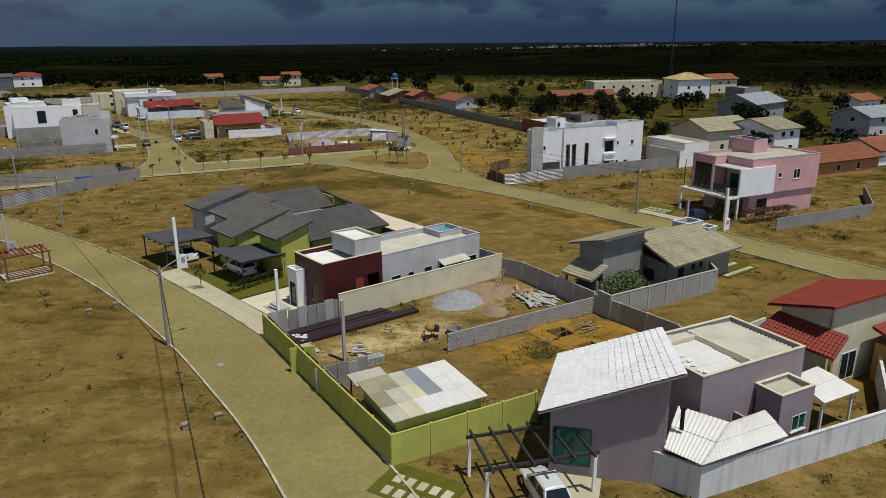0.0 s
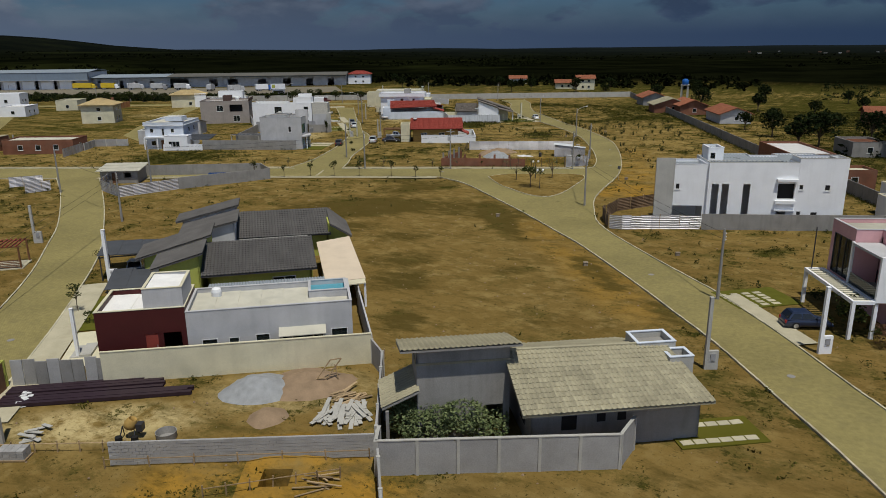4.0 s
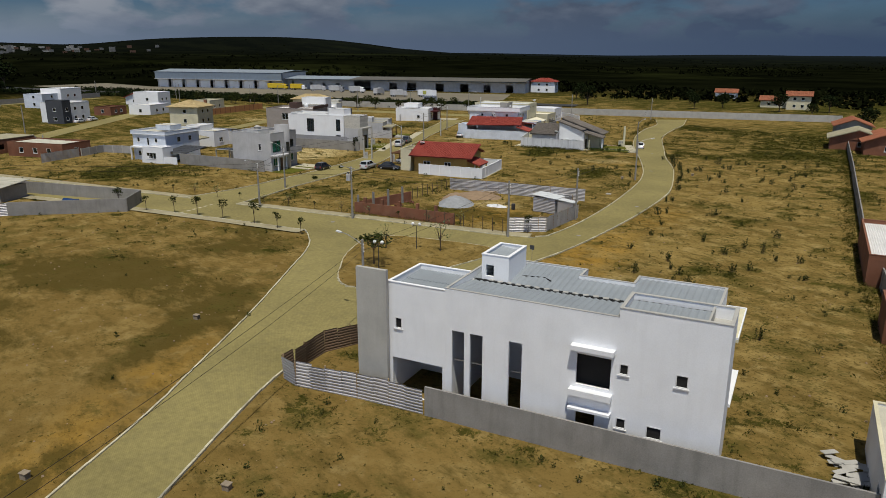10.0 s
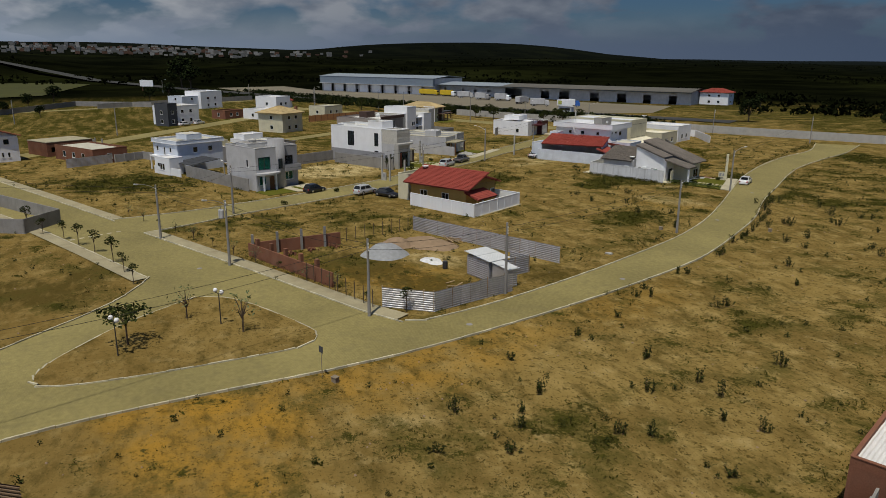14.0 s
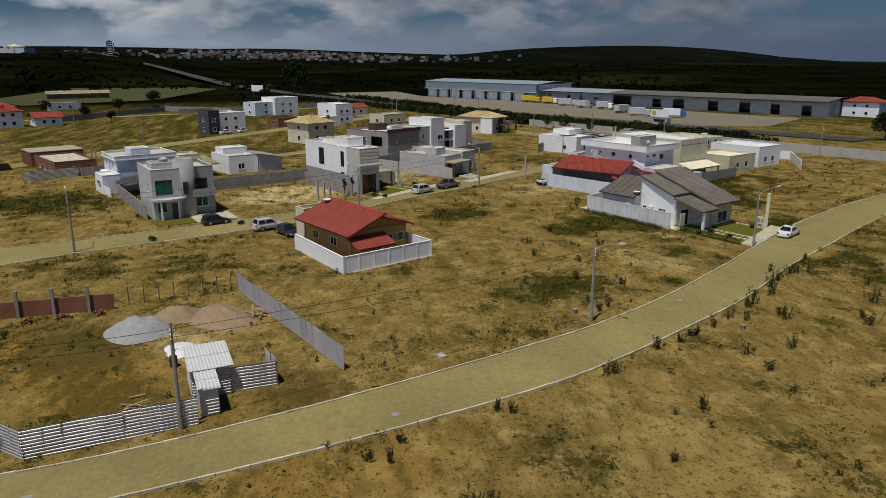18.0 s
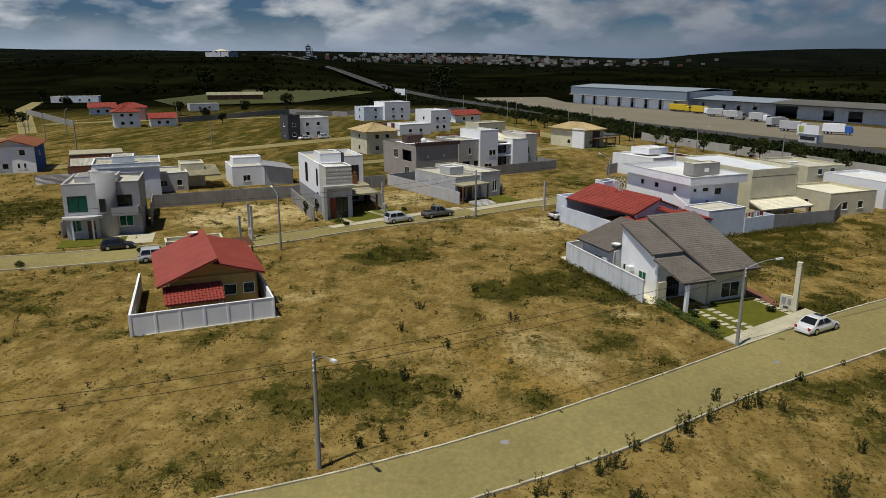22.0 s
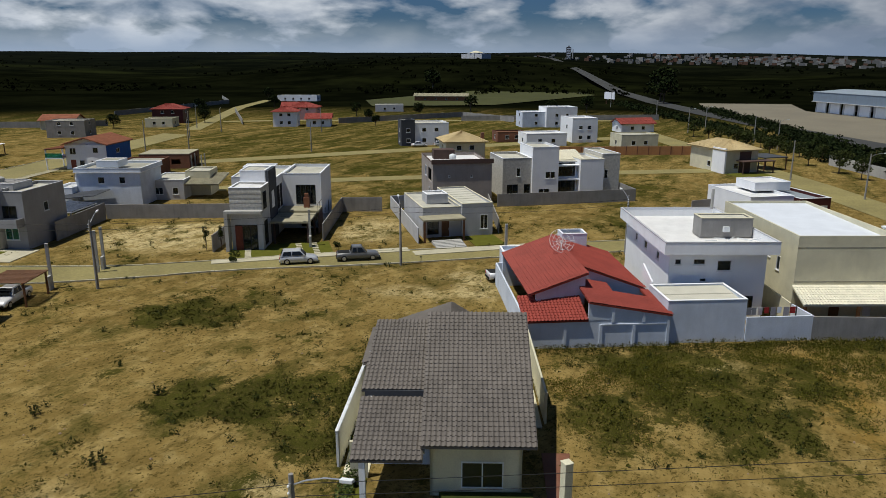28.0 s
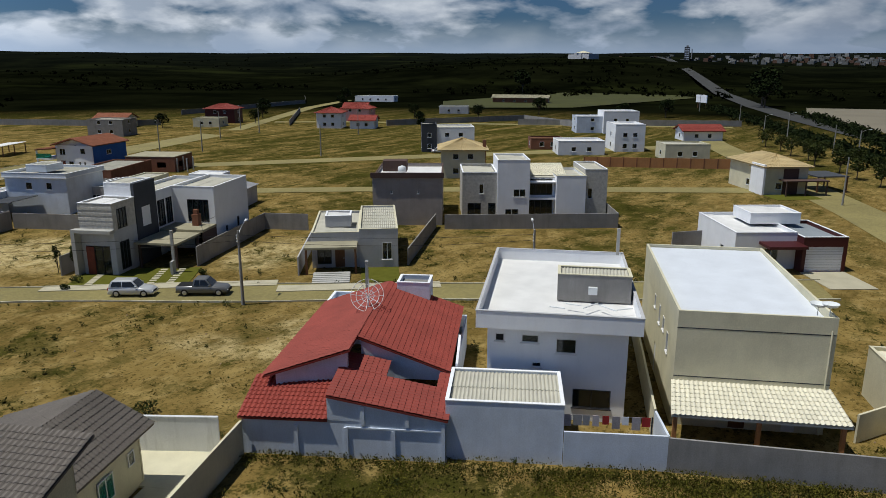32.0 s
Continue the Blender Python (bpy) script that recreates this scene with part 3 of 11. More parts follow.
def tiled_roof(parent, q, material, w=0.32, l=0.38, board="", th=0.12, single=0, name="roof"):
    """A tiled slope over the quad q (eave left, eave right, ridge right, ridge left, seen from outside). single: how many tiles are objects of their own."""
    a, b, c, d = [Vector(p) for p in q]
    bed = Shape()
    up = (b - a).cross(d - a).normalized()
    if up.z < 0:
        a, b, c, d = b, a, d, c
        up = -up
    low = [p - up * 0.05 for p in (a, b, c, d)]
    bed.slab([tuple(p) for p in low], th)
    roof = part(name, bed, M[board or material], parent)
    L, H = (b - a).length, ((d - a).length + (c - b).length) / 2
    nu, nv = max(1, round(L / w)), max(1, round(H / l))
    tw, tl = L / nu, H / nv
    base = tile_mesh(tw, tl, material)
    bv = [Vector(p.co) for p in base.vertices]
    bf = [list(p.vertices) for p in base.polygons]
    v, f, count = [], [], 0
    for j in range(nv):
        s0 = j / nv
        for k in range(nu):
            t0 = k / nu
            p0 = a.lerp(b, t0).lerp(d.lerp(c, t0), s0)
            ex = (a.lerp(b, (k + 1) / nu).lerp(d.lerp(c, (k + 1) / nu), s0) - p0) / tw
            ey = (a.lerp(b, t0).lerp(d.lerp(c, t0), (j + 1) / nv) - p0) / tl
            if count < single:
                ob = new("roof_tile", base)
                ob.parent = roof
                exn, eyn = ex.normalized(), ey.normalized()
                ob.matrix_local = Matrix(((ex.x, ey.x, up.x, p0.x), (ex.y, ey.y, up.y, p0.y), (ex.z, ey.z, up.z, p0.z + random.uniform(0, 0.006)), (0, 0, 0, 1)))
                count += 1
                continue
            i = len(v)
            lift = random.uniform(0, 0.012)
            v += [tuple(p0 + ex * p.x + ey * p.y + up * (p.z + lift)) for p in bv]
            f += [[i + x for x in q2] for q2 in bf]
    if v:
        tagged(part("roof_tiles", raw_mesh("roof_tiles", v, f, M[material]), None, roof), kind="stuff")
    return roof


def ridge_cap(parent, a, b, material, r=0.11):
    part("ridge_cap", Shape().beam(a, b, r, n=6), M[material], parent)


def boundary_wall(points, h, label, material="block", post="concrete", th=0.14, gap=2.6, name="boundary_wall", panels=True, capmat="", closed=False):
    """A wall run over world points: bays between posts."""
    w = thing(name, points[0][0], points[0][1], 0, label, "wall", kind="")
    o = Vector((points[0][0], points[0][1], 0))
    for p, q in zip(points, points[1:]):
        a, b = Vector((p[0], p[1], 0)) - o, Vector((q[0], q[1], 0)) - o
        L = (b - a).length
        ang = math.atan2(b.y - a.y, b.x - a.x)
        n = max(1, round(L / gap)) if panels else 1
        sh = {}
        m = Matrix.Translation(a) @ Matrix.Rotation(ang, 4, "Z")
        bay = Shape().box(0, -th / 2, -0.15, L / n, th / 2, h).mesh("wall_bay", M[material])
        cap = Shape().box(-0.02, -th / 2 - 0.03, h, L / n, th / 2 + 0.03, h + 0.06).mesh("coping", M[capmat]) if capmat else None
        pst = Shape().box(-0.09, -th / 2 - 0.05, -0.15, 0.09, th / 2 + 0.05, h + 0.05).mesh("post", M[post]) if panels else None
        for k in range(n):
            ob = new("wall_bay", bay); ob.parent = w
            ob.matrix_local = m @ Matrix.Translation((k * L / n, 0, 0))
            if cap:
                ob = new("coping", cap); ob.parent = w
                ob.matrix_local = m @ Matrix.Translation((k * L / n, 0, 0))
            if pst:
                ob = new("post", pst); ob.parent = w
                ob.matrix_local = m @ Matrix.Translation((k * L / n, 0, 0))
        if pst:
            ob = new("post", pst); ob.parent = w
            ob.matrix_local = m @ Matrix.Translation((L, 0, 0))
    return w


def zinc_sheet(w, h, material):
    """One corrugated sheet with level ribs."""
    rows = max(6, round(h / 0.225))
    prof = [(d + k, y) for k in range(rows) for d, y in ((0.0, 0.0), (0.36, 0.0), (0.60, 0.065), (0.76, 0.065))] + [(rows, 0.0)]
    n = len(prof)
    return raw_mesh("zinc_sheet", [(x, y, h * d / rows) for x in (0, w) for d, y in prof], [[k, n + k, n + k + 1, k + 1] for k in range(n - 1)], M[material])


def zinc_fence(points, h, label, bay=1.15, lean=2.0, material="zinc"):
    """Corrugated sheets, ribs lying level, nailed to posts."""
    w = thing("corrugated_fence", points[0][0], points[0][1], 0, label, "fence")
    o = Vector((points[0][0], points[0][1], 0))
    me = zinc_sheet(bay + 0.06, h, material)
    pm = Shape().box(-0.04, 0.03, -0.1, 0.04, 0.10, h + 0.12).mesh("post", M["rawwood"])
    for p, q in zip(points, points[1:]):
        a, b = Vector((p[0], p[1], 0)) - o, Vector((q[0], q[1], 0)) - o
        n = max(1, round((b - a).length / bay))
        ang = math.atan2(b.y - a.y, b.x - a.x)
        sc = (b - a).length / (n * bay)
        for k in range(n):
            m = Matrix.Translation(a.lerp(b, k / n)) @ Matrix.Rotation(ang, 4, "Z")
            ob = new("zinc_sheet", me); ob.parent = w
            ob.matrix_local = m @ Matrix.Rotation(radians(random.uniform(-lean, lean)), 4, "X") @ Matrix.Translation((0, random.uniform(-0.006, 0.006), random.uniform(-0.012, 0.012))) @ Matrix.Diagonal((sc, 1, random.uniform(0.99, 1.01), 1))
            if k % 2 == 0:
                ob = new("post", pm); ob.parent = w
                ob.matrix_local = m
    return w


# ---- ground ----
def smooth(a, b, x):
    t = min(1.0, max(0.0, (x - a) / (b - a)))
    return t * t * (3 - 2 * t)


def blob(x, y, cx, cy, rx, ry, deg=0):
    c, s = math.cos(radians(deg)), math.sin(radians(deg))
    u, v = ((x - cx) * c + (y - cy) * s) / rx, (-(x - cx) * s + (y - cy) * c) / ry
    return max(0.0, 1 - (u * u + v * v))


def height(x, y):
    """Level over the estate, rising to a wooded ridge in the west and a far hill."""
    r = math.hypot(x + 60, y - 180)
    h = 0.0
    if r > 330:
        az = math.degrees(math.atan2(y - 180, x + 60)) % 360
        west = smooth(120, 200, az) * (1 - smooth(268, 320, az))
        h += 62 * west * smooth(450, 2600, r)
        h += 10 * smooth(500, 2200, r) * (1 - west) * (noise.noise(Vector((x / 700, y / 700, 0.3))) - 0.1)
        h += 7 * west * smooth(400, 900, r) * noise.noise(Vector((x / 330, y / 330, 4)))
        h += 47 * blob(x, y, -2200, 1250, 900, 460, 130) ** 1.3
        h += 14 * blob(x, y, -1500, 1500, 1500, 700, 120)
        h += 15 * blob(x, y, 420, 900, 420, 160, 20) * smooth(450, 700, r)
        h += 17 * blob(x, y, -1120, -270, 520, 330, 20)
        h -= 9 * smooth(600, 2500, r) * (1 - west)
    return h


# lusher patches: centre, half-axes, turn, strength; then trodden, orange, pale and dark ones
GREEN = [(130, 200, 110, 90, 0, 1.2), (95, 250, 90, 130, 20, 1.6), (-210, 165, 110, 95, 30, 0.6), (20, 330, 90, 60, 20, 0.8), (70, 140, 40, 25, 20, 0.4), (-60, 420, 160, 60, 20, 0.6), (-25, 290, 46, 60, 20, 0.6), (-128, 205, 30, 10, 37, 0.4), (-150, 190, 40, 14, 37, 0.45), (-130, 240, 20, 10, 37, 0.75), (-160, 230, 20, 12, 37, 0.5), (-100, 100, 40, 30, 0, 0.4), (-180, 120, 60, 60, 0, 0.4)]
GREEN += [(-70.1, 208.6, 7.2, 6.1, 104, 0.9), (-76.1, 208.5, 6.7, 3.4, 104, 0.6), (-58.5, 221.3, 3.9, 4.2, 104, 0.9), (-63.2, 230.6, 4.3, 6.5, 104, 0.9), (-57.3, 233.7, 2.9, 2.8, 104, 0.7), (-34.7, 214.6, 5.8, 2.2, 104, 0.8), (-39.8, 233.9, 3.4, 2.0, 104, 0.85), (-50.2, 233.7, 2.6, 2.0, 104, 0.6), (-51.1, 218.8, 1.6, 2.3, 104, 0.7), (-40.7, 195.5, 3.9, 2.8, 104, 0.6), (-43.6, 198.2, 5.4, 1.9, 104, 0.6), (-34.2, 224.7, 1.3, 1.4, 104, 0.5), (-30.0, 207.4, 4.9, 2.2, 104, 0.3), (-77.3, 254.3, 6.9, 8.8, 104, 1.1), (-59.7, 253.9, 2.8, 3.2, 104, 0.7)]
GREEN += [(-43.7, 193.0, 9.1, 3.1, 92, 0.55), (-35.2, 214.8, 5.3, 2.8, 92, 0.85), (-32.6, 206.4, 4.9, 3.1, 92, 0.55), (-24.0, 206.1, 6.0, 3.1, 92, 0.45), (-30.1, 219.4, 3.4, 2.3, 92, 0.5), (-33.3, 225.0, 2.4, 2.9, 92, 0.6), (-45.1, 230.8, 3.5, 3.6, 92, 0.8), (-40.9, 234.3, 3.8, 2.7, 92, 0.8), (-59.8, 223.2, 8.4, 4.8, 92, 0.8), (-23.6, 226.6, 4.8, 2.6, 92, 0.5), (-18.1, 220.4, 3.6, 2.2, 92, 0.5), (-37.5, 244.4, 4.2, 2.9, 92, 0.6), (-51.6, 166.2, 17.1, 6.0, 77, 0.75), (-55.2, 150.2, 7.9, 8.5, 77, 0.7), (-46.8, 161.6, 4.0, 4.9, 77, 0.9)]
GREEN += [(-60.0, 229.2, 8.8, 5.7, 77, 0.9), (-33.7, 211.8, 8.2, 6.5, 77, 0.7), (-21.3, 201.0, 6.0, 4.5, 77, 0.55), (-19.2, 193.2, 3.1, 3.8, 77, 0.45), (-90.6, 145.4, 14.6, 14.0, 77, 0.8), (-11.4, 169.6, 2.5, 1.9, 77, 0.7), (-25.2, 163.1, 6.1, 5.6, 77, 0.3), (8.8, 201.0, 8.0, 2.2, 77, 0.45), (-5.1, 193.7, 1.8, 1.2, 77, 0.6), (-6.9, 208.5, 4.9, 2.4, 77, 0.5), (-50.3, 262.9, 5.2, 14.0, 77, 0.6), (-94.5, 134.6, 16.6, 12.1, 69, 0.8), (15.5, 170.3, 3.6, 3.2, 68, 0.55), (8.9, 184.9, 4.0, 2.9, 68, 0.7), (4.6, 195.2, 3.2, 5.9, 68, 0.5)]
GREEN += [(23.6, 181.8, 2.5, 2.1, 68, 0.55), (-34.8, 250.5, 5.4, 14.0, 69, 0.7), (-66.2, 303.9, 8.3, 14.0, 69, 1.2), (15.7, 182.6, 2.5, 2.8, 68, 0.5), (10.1, 157.1, 2.2, 1.0, 68, 0.4), (9.5, 169.8, 1.9, 1.8, 68, 0.6), (30.7, 118.9, 4.3, 2.2, 44, 0.95), (15.0, 118.9, 2.3, 2.2, 44, 0.5), (42.7, 127.4, 2.7, 2.9, 44, 0.5), (-19.5, 263.7, 15.6, 14.0, 42, 0.8), (7.1, 229.1, 6.6, 14.0, 43, 0.6), (29.7, 107.0, 1.6, 1.3, 44, 0.5), (30.0, 128.4, 8.1, 1.2, 44, 0.55), (0.5, 198.9, 5.8, 14.0, 43, 0.4), (-71.0, 205.1, 5.8, 5.1, 121, 0.9)]
GREEN += [(-77.7, 252.9, 6.5, 8.5, 107, 1.0), (-80.1, 260.6, 5.5, 8.0, 107, 1.0), (-67.5, 249.9, 4.2, 5.5, 107, 1.1), (-55.5, 252.0, 4.0, 3.2, 107, 1.1), (-57.3, 248.7, 3.0, 2.8, 107, 1.0), (-59.8, 256.8, 4.2, 3.2, 107, 1.1), (-71.2, 258.1, 4.4, 3.6, 107, 1.1)]
GREEN += [(-63.6, 221.4, 7.8, 2.8, 121, 0.35), (-60.6, 228.7, 3.1, 3.9, 121, 0.8), (-64.8, 228.0, 2.2, 2.3, 121, 0.7), (-78.7, 246.5, 7.0, 3.2, 121, 1.0), (-70.0, 246.8, 3.3, 3.4, 121, 1.0), (-73.9, 254.4, 8.5, 2.6, 121, 0.8), (-91.8, 264.9, 4.1, 1.8, 121, 0.9), (-86.8, 231.5, 2.8, 2.7, 121, 0.4), (-158.3, 171.3, 7.9, 8.6, 121, 0.8)]
BARE = [(-81.3, 254.8, 3.6, 1.4, 121, 0.9), (-80.5, 259.2, 2.1, 1.6, 121, 0.9), (-79.0, 264.0, 2.9, 1.8, 121, 1.0), (-54.3, 226.3, 2.2, 2.3, 121, 0.9), (-92.2, 226.7, 5.0, 3.6, 121, 0.5), (-49.8, 223.5, 5.9, 2.5, 104, 0.7), (-57.3, 210.1, 3.2, 2.1, 104, 0.5), (-45.2, 236.0, 3.3, 1.5, 104, 0.8), (-39.7, 207.3, 4.8, 2.3, 104, 0.4), (3.0, 210.8, 6.4, 5.4, 77, 0.6), (-4.0, 203.0, 5.8, 1.7, 77, 0.4), (-46.9, 213.6, 6.8, 5.9, 77, 0.5), (6.5, 167.5, 11.2, 4.6, 68, 0.6), (-12.2, 225.2, 4.4, 14.0, 68, 0.6), (7.4, 149.5, 7.4, 2.9, 68, 0.7)]
BARE += [(-64.5, 255.2, 3.5, 1.5, 107, 1.2), (-61.5, 253.4, 2.6, 1.4, 107, 1.2), (-73.7, 262.1, 1.7, 5.0, 107, 1.1)]
BARE += [(0.6, 193.7, 7.0, 6.0, 77, 1.2), (-6.0, 208.0, 6.0, 9.0, 77, 1.0), (1.5, 185.3, 5.0, 4.5, 77, 1.0)]
BARE += [(30, 62, 16, 9, 32, 0.8), (-5, 100, 45, 26, 130, 1.1), (-25, 35, 40, 40, 0, 0.6), (30, 52, 14, 10, 30, 0.6)]
BARE += [(-25.3, 230.9, 5.1, 14.0, 43, 0.6), (-9.8, 213.4, 5.5, 14.0, 43, 0.4)]
ORANGE = [(-18, 170, 9, 7, 30, 0.9), (-27, 162, 8, 4, 25, 0.6), (9.6, 56, 9, 6.5, 30, 2.2), (7, 147, 12, 7, 20, 1.2), (3, 163, 7, 16, 15, 0.8), (22, 150, 9, 7, 20, 0.4), (-2, 186, 5, 14, 15, 0.35), (17, 98, 14, 4, 130, 0.55), (6, 112, 14, 4, 130, 0.45), (-38, 224, 10, 4, 30, 0.35), (-80, 262, 12, 4, 26, 0.4)]
PALE = [(-90.9, 177.8, 8.2, 8.2, 121, 0.8), (-107.2, 204.9, 5.2, 6.4, 121, 0.6), (-81.5, 254.4, 2.3, 1.0, 121, 0.7), (-95.0, 226.2, 3.5, 2.2, 121, 0.6), (-96.1, 182.2, 8.3, 6.5, 104, 0.9), (-110.7, 203.3, 5.2, 9.0, 104, 0.6), (-52.3, 233.5, 2.7, 1.0, 104, 0.8), (-54.4, 201.5, 3.1, 1.8, 104, 0.6), (-86.9, 223.9, 6.6, 2.8, 104, 0.5), (-93.5, 183.0, 10.0, 10.2, 77, 0.8), (11.0, 159.2, 4.5, 1.0, 68, 0.3)]
PALE += [(-5, 56.5, 8, 3, 35, 0.9), (3, 66, 7, 4, 35, 0.6), (-91, 229, 5, 3, 30, 0.7), (-42, 226, 7, 4, 30, 0.5), (-24, 176, 5, 3, 30, 0.6), (-176, 210, 14, 7, 37, 0.6)]
STAIN = [(-28.0, 115.9, 13.3, 8.0, 35, 0.8), (-11.9, 106.0, 6.5, 3.0, 35, 0.5), (-3.1, 90.6, 4.1, 4.6, 36, 0.6), (3.0, 80.8, 2.5, 3.7, 36, 0.6), (14.1, 85.6, 2.4, 1.7, 36, 0.4), (-4.7, 119.9, 2.5, 13.3, 35, 0.9), (13.8, 102.9, 2.0, 7.4, 36, 0.6), (23.6, 93.6, 1.6, 4.8, 36, 0.5), (-23.0, 105.1, 8.8, 3.9, 43, 0.6), (-22.8, 117.9, 6.5, 3.5, 43, 0.6), (-6.8, 97.0, 5.4, 3.6, 44, 0.5), (6.4, 99.0, 3.1, 1.8, 44, 0.4), (17.7, 98.2, 2.0, 1.5, 44, 0.6), (-13.9, 123.4, 23.9, 6.4, 5, 0.5), (-33.5, 62.1, 6.2, 4.4, 6, 0.4)]
STAIN += [(-24.0, 167.5, 9.0, 6.0, 25, 0.75), (-14.5, 172.0, 5.5, 4.0, 75, 0.6), (-14, 186, 5, 4, 20, 0.5), (-13.6, 44.7, 4.4, 2.8, 6, 0.5), (-23.0, 48.2, 4.0, 2.3, 6, 0.4), (-26.8, 133.9, 8.9, 5.9, 63, 0.6), (-33.2, 140.0, 3.9, 5.9, 63, 0.6)]


def axis(lo, hi, step, far):
    a = list(np.arange(lo, hi + step, step))
    s = step
    while a[-1] < far:
        s *= 1.1
        a.append(a[-1] + s)
    s = step
    while a[0] > -far:
        s *= 1.1
        a.insert(0, a[0] - s)
    return a


gx, gy = axis(-130, 60, 0.85, 4700), axis(20, 318, 0.85, 4900)
PITS = [(9.35, 57.05, 29), (11.3, 54.0, 29)]
X, Y = np.meshgrid(np.array(gx), np.array(gy))


def blobs(spots):
    out = np.zeros_like(X)
    for cx, cy, rx, ry, deg, k in spots:
        c, s = math.cos(radians(deg)), math.sin(radians(deg))
        u, v = ((X - cx) * c + (Y - cy) * s) / rx, (-(X - cx) * s + (Y - cy) * c) / ry
        out += k * np.clip(1 - (u * u + v * v), 0, 1)
    return out


R = np.hypot(X + 60, Y - 180)
COVER = 0.44 * np.minimum(blobs(GREEN), 1.25) - 0.30 * np.minimum(blobs(BARE), 1.2) + 0.42 * np.clip((R - 135) / 130, 0, 1)
clump = np.array([noise.fractal(Vector((x / 3.0, y / 3.0, 0.7)), 0.6, 2.0, 4) * 0.42 + noise.noise(Vector((x / 12, y / 12, 5))) * 0.16 for x, y in zip(X.flat, Y.flat)]).reshape(X.shape)
# where this is above zero, grass and weeds stand
GRASS = COVER + clump - 0.33
ORANGE_A = np.clip(blobs(ORANGE), 0, 1)
PALE_A = np.clip(blobs(PALE) * 1.4, 0, 1)
STAIN_A = np.clip(blobs(STAIN), 0, 1)
Z = np.array([height(x, y) + (0.05 * noise.noise(Vector((x / 5, y / 5, 2))) - 0.02 if abs(x) < 260 and y < 400 else 0) for x, y in zip(X.flat, Y.flat)])
gv = np.stack([X.ravel(), Y.ravel(), Z], 1).tolist()
nx = len(gx)
gf = []
for j in range(len(gy) - 1):
    for k in range(nx - 1):
        if 5 < gx[k] < 15 and 50 < gy[j] < 61 and any(math.hypot(gx[k] + 0.42 - px, gy[j] + 0.42 - py) < 1.75 for px, py, d in PITS):
            continue
        i = j * nx + k
        gf.append([i, i + 1, i + nx + 1, i + nx])


def soil_material(name="bare_soil"):
    m = bpy.data.materials.new(name)
    m.use_nodes = True
    n, l = m.node_tree.nodes, m.node_tree.links
    p = n["Principled BSDF"]
    geo = n.new("ShaderNodeNewGeometry")

    def tex(scale, detail=6, rough=0.6, stretch=None):
        t = n.new("ShaderNodeTexNoise")
        t.inputs["Scale"].default_value, t.inputs["Detail"].default_value, t.inputs["Roughness"].default_value = scale, detail, rough
        if stretch:
            mp = n.new("ShaderNodeMapping"); mp.inputs["Rotation"].default_value, mp.inputs["Scale"].default_value = (0, 0, radians(stretch[0])), (stretch[1], stretch[2], 1)
            l.new(geo.outputs["Position"], mp.inputs[0]); l.new(mp.outputs[0], t.inputs["Vector"])
        else:
            l.new(geo.outputs["Position"], t.inputs["Vector"])
        return t.outputs["Fac"]

    def mixc(fac, a, b, mode="MIX"):
        k = n.new("ShaderNodeMix"); k.data_type, k.blend_type = "RGBA", mode
        for sock, val in ((0, fac), (6, a), (7, b)):
            if isinstance(val, (int, float)): k.inputs[sock].default_value = val
            elif isinstance(val, tuple): k.inputs[sock].default_value = (*val, 1)
            else: l.new(val, k.inputs[sock])
        return k.outputs[2]

    def rng(v, a, b, c=0.0, d=1.0):
        r = n.new("ShaderNodeMapRange")
        l.new(v, r.inputs[0])
        for i, q in zip((1, 2, 3, 4), (a, b, c, d)): r.inputs[i].default_value = q
        return r.outputs[0]

    def op(o, a, b):
        k = n.new("ShaderNodeMath"); k.operation = o
        for i, q in enumerate((a, b)):
            if isinstance(q, (int, float)): k.inputs[i].default_value = q
            else: l.new(q, k.inputs[i])
        return k.outputs[0]

    at = n.new("ShaderNodeAttribute"); at.attribute_name = "grass"
    ao = n.new("ShaderNodeAttribute"); ao.attribute_name = "orange"
    big, mid, fine, tiny = tex(0.045, 5), tex(0.35, 7), tex(2.2, 5), tex(14, 3)
    soil = mixc(rng(big, 0.35, 0.65), (0.205, 0.146, 0.060), (0.300, 0.218, 0.095))
    soil = mixc(rng(mid, 0.48, 0.66), soil, (0.375, 0.280, 0.135))
    soil = mixc(rng(tex(0.10, 7, 0.68, (32, 1, 2.6)), 0.52, 0.66, 0, 0.55), soil, (0.130, 0.092, 0.034))
    soil = mixc(rng(tex(0.9, 9, 0.78), 0.58, 0.68, 0, 0.5), soil, (0.120, 0.085, 0.032))
    soil = mixc(rng(tex(5.0, 5, 0.75), 0.56, 0.70, 0, 0.35), soil, (0.110, 0.078, 0.036))
    soil = mixc(rng(tex(0.45, 9, 0.72), 0.54, 0.66, 0, 0.65), soil, (0.46, 0.36, 0.20))
    # the first lots have a darker, browner topsoil
    lot = n.new("ShaderNodeVectorMath"); lot.operation = "DISTANCE"; lot.inputs[1].default_value = (-2, 80, 0)
    l.new(geo.outputs["Position"], lot.inputs[0])
    soil = mixc(op("MULTIPLY", rng(lot.outputs["Value"], 92, 50), rng(big, 0.3, 0.6, 0.4, 0.9)), soil, mixc(0.55, soil, (0.168, 0.108, 0.042)))
    orf = op("MULTIPLY", ao.outputs["Fac"], rng(tex(0.22, 8, 0.7), 0.36, 0.56))
    soil = mixc(orf, soil, (0.40, 0.235, 0.055))
    ap = n.new("ShaderNodeAttribute"); ap.attribute_name = "pale"
    soil = mixc(op("MULTIPLY", ap.outputs["Fac"], rng(tex(0.5, 9, 0.74), 0.38, 0.54)), soil, (0.60, 0.50, 0.33))
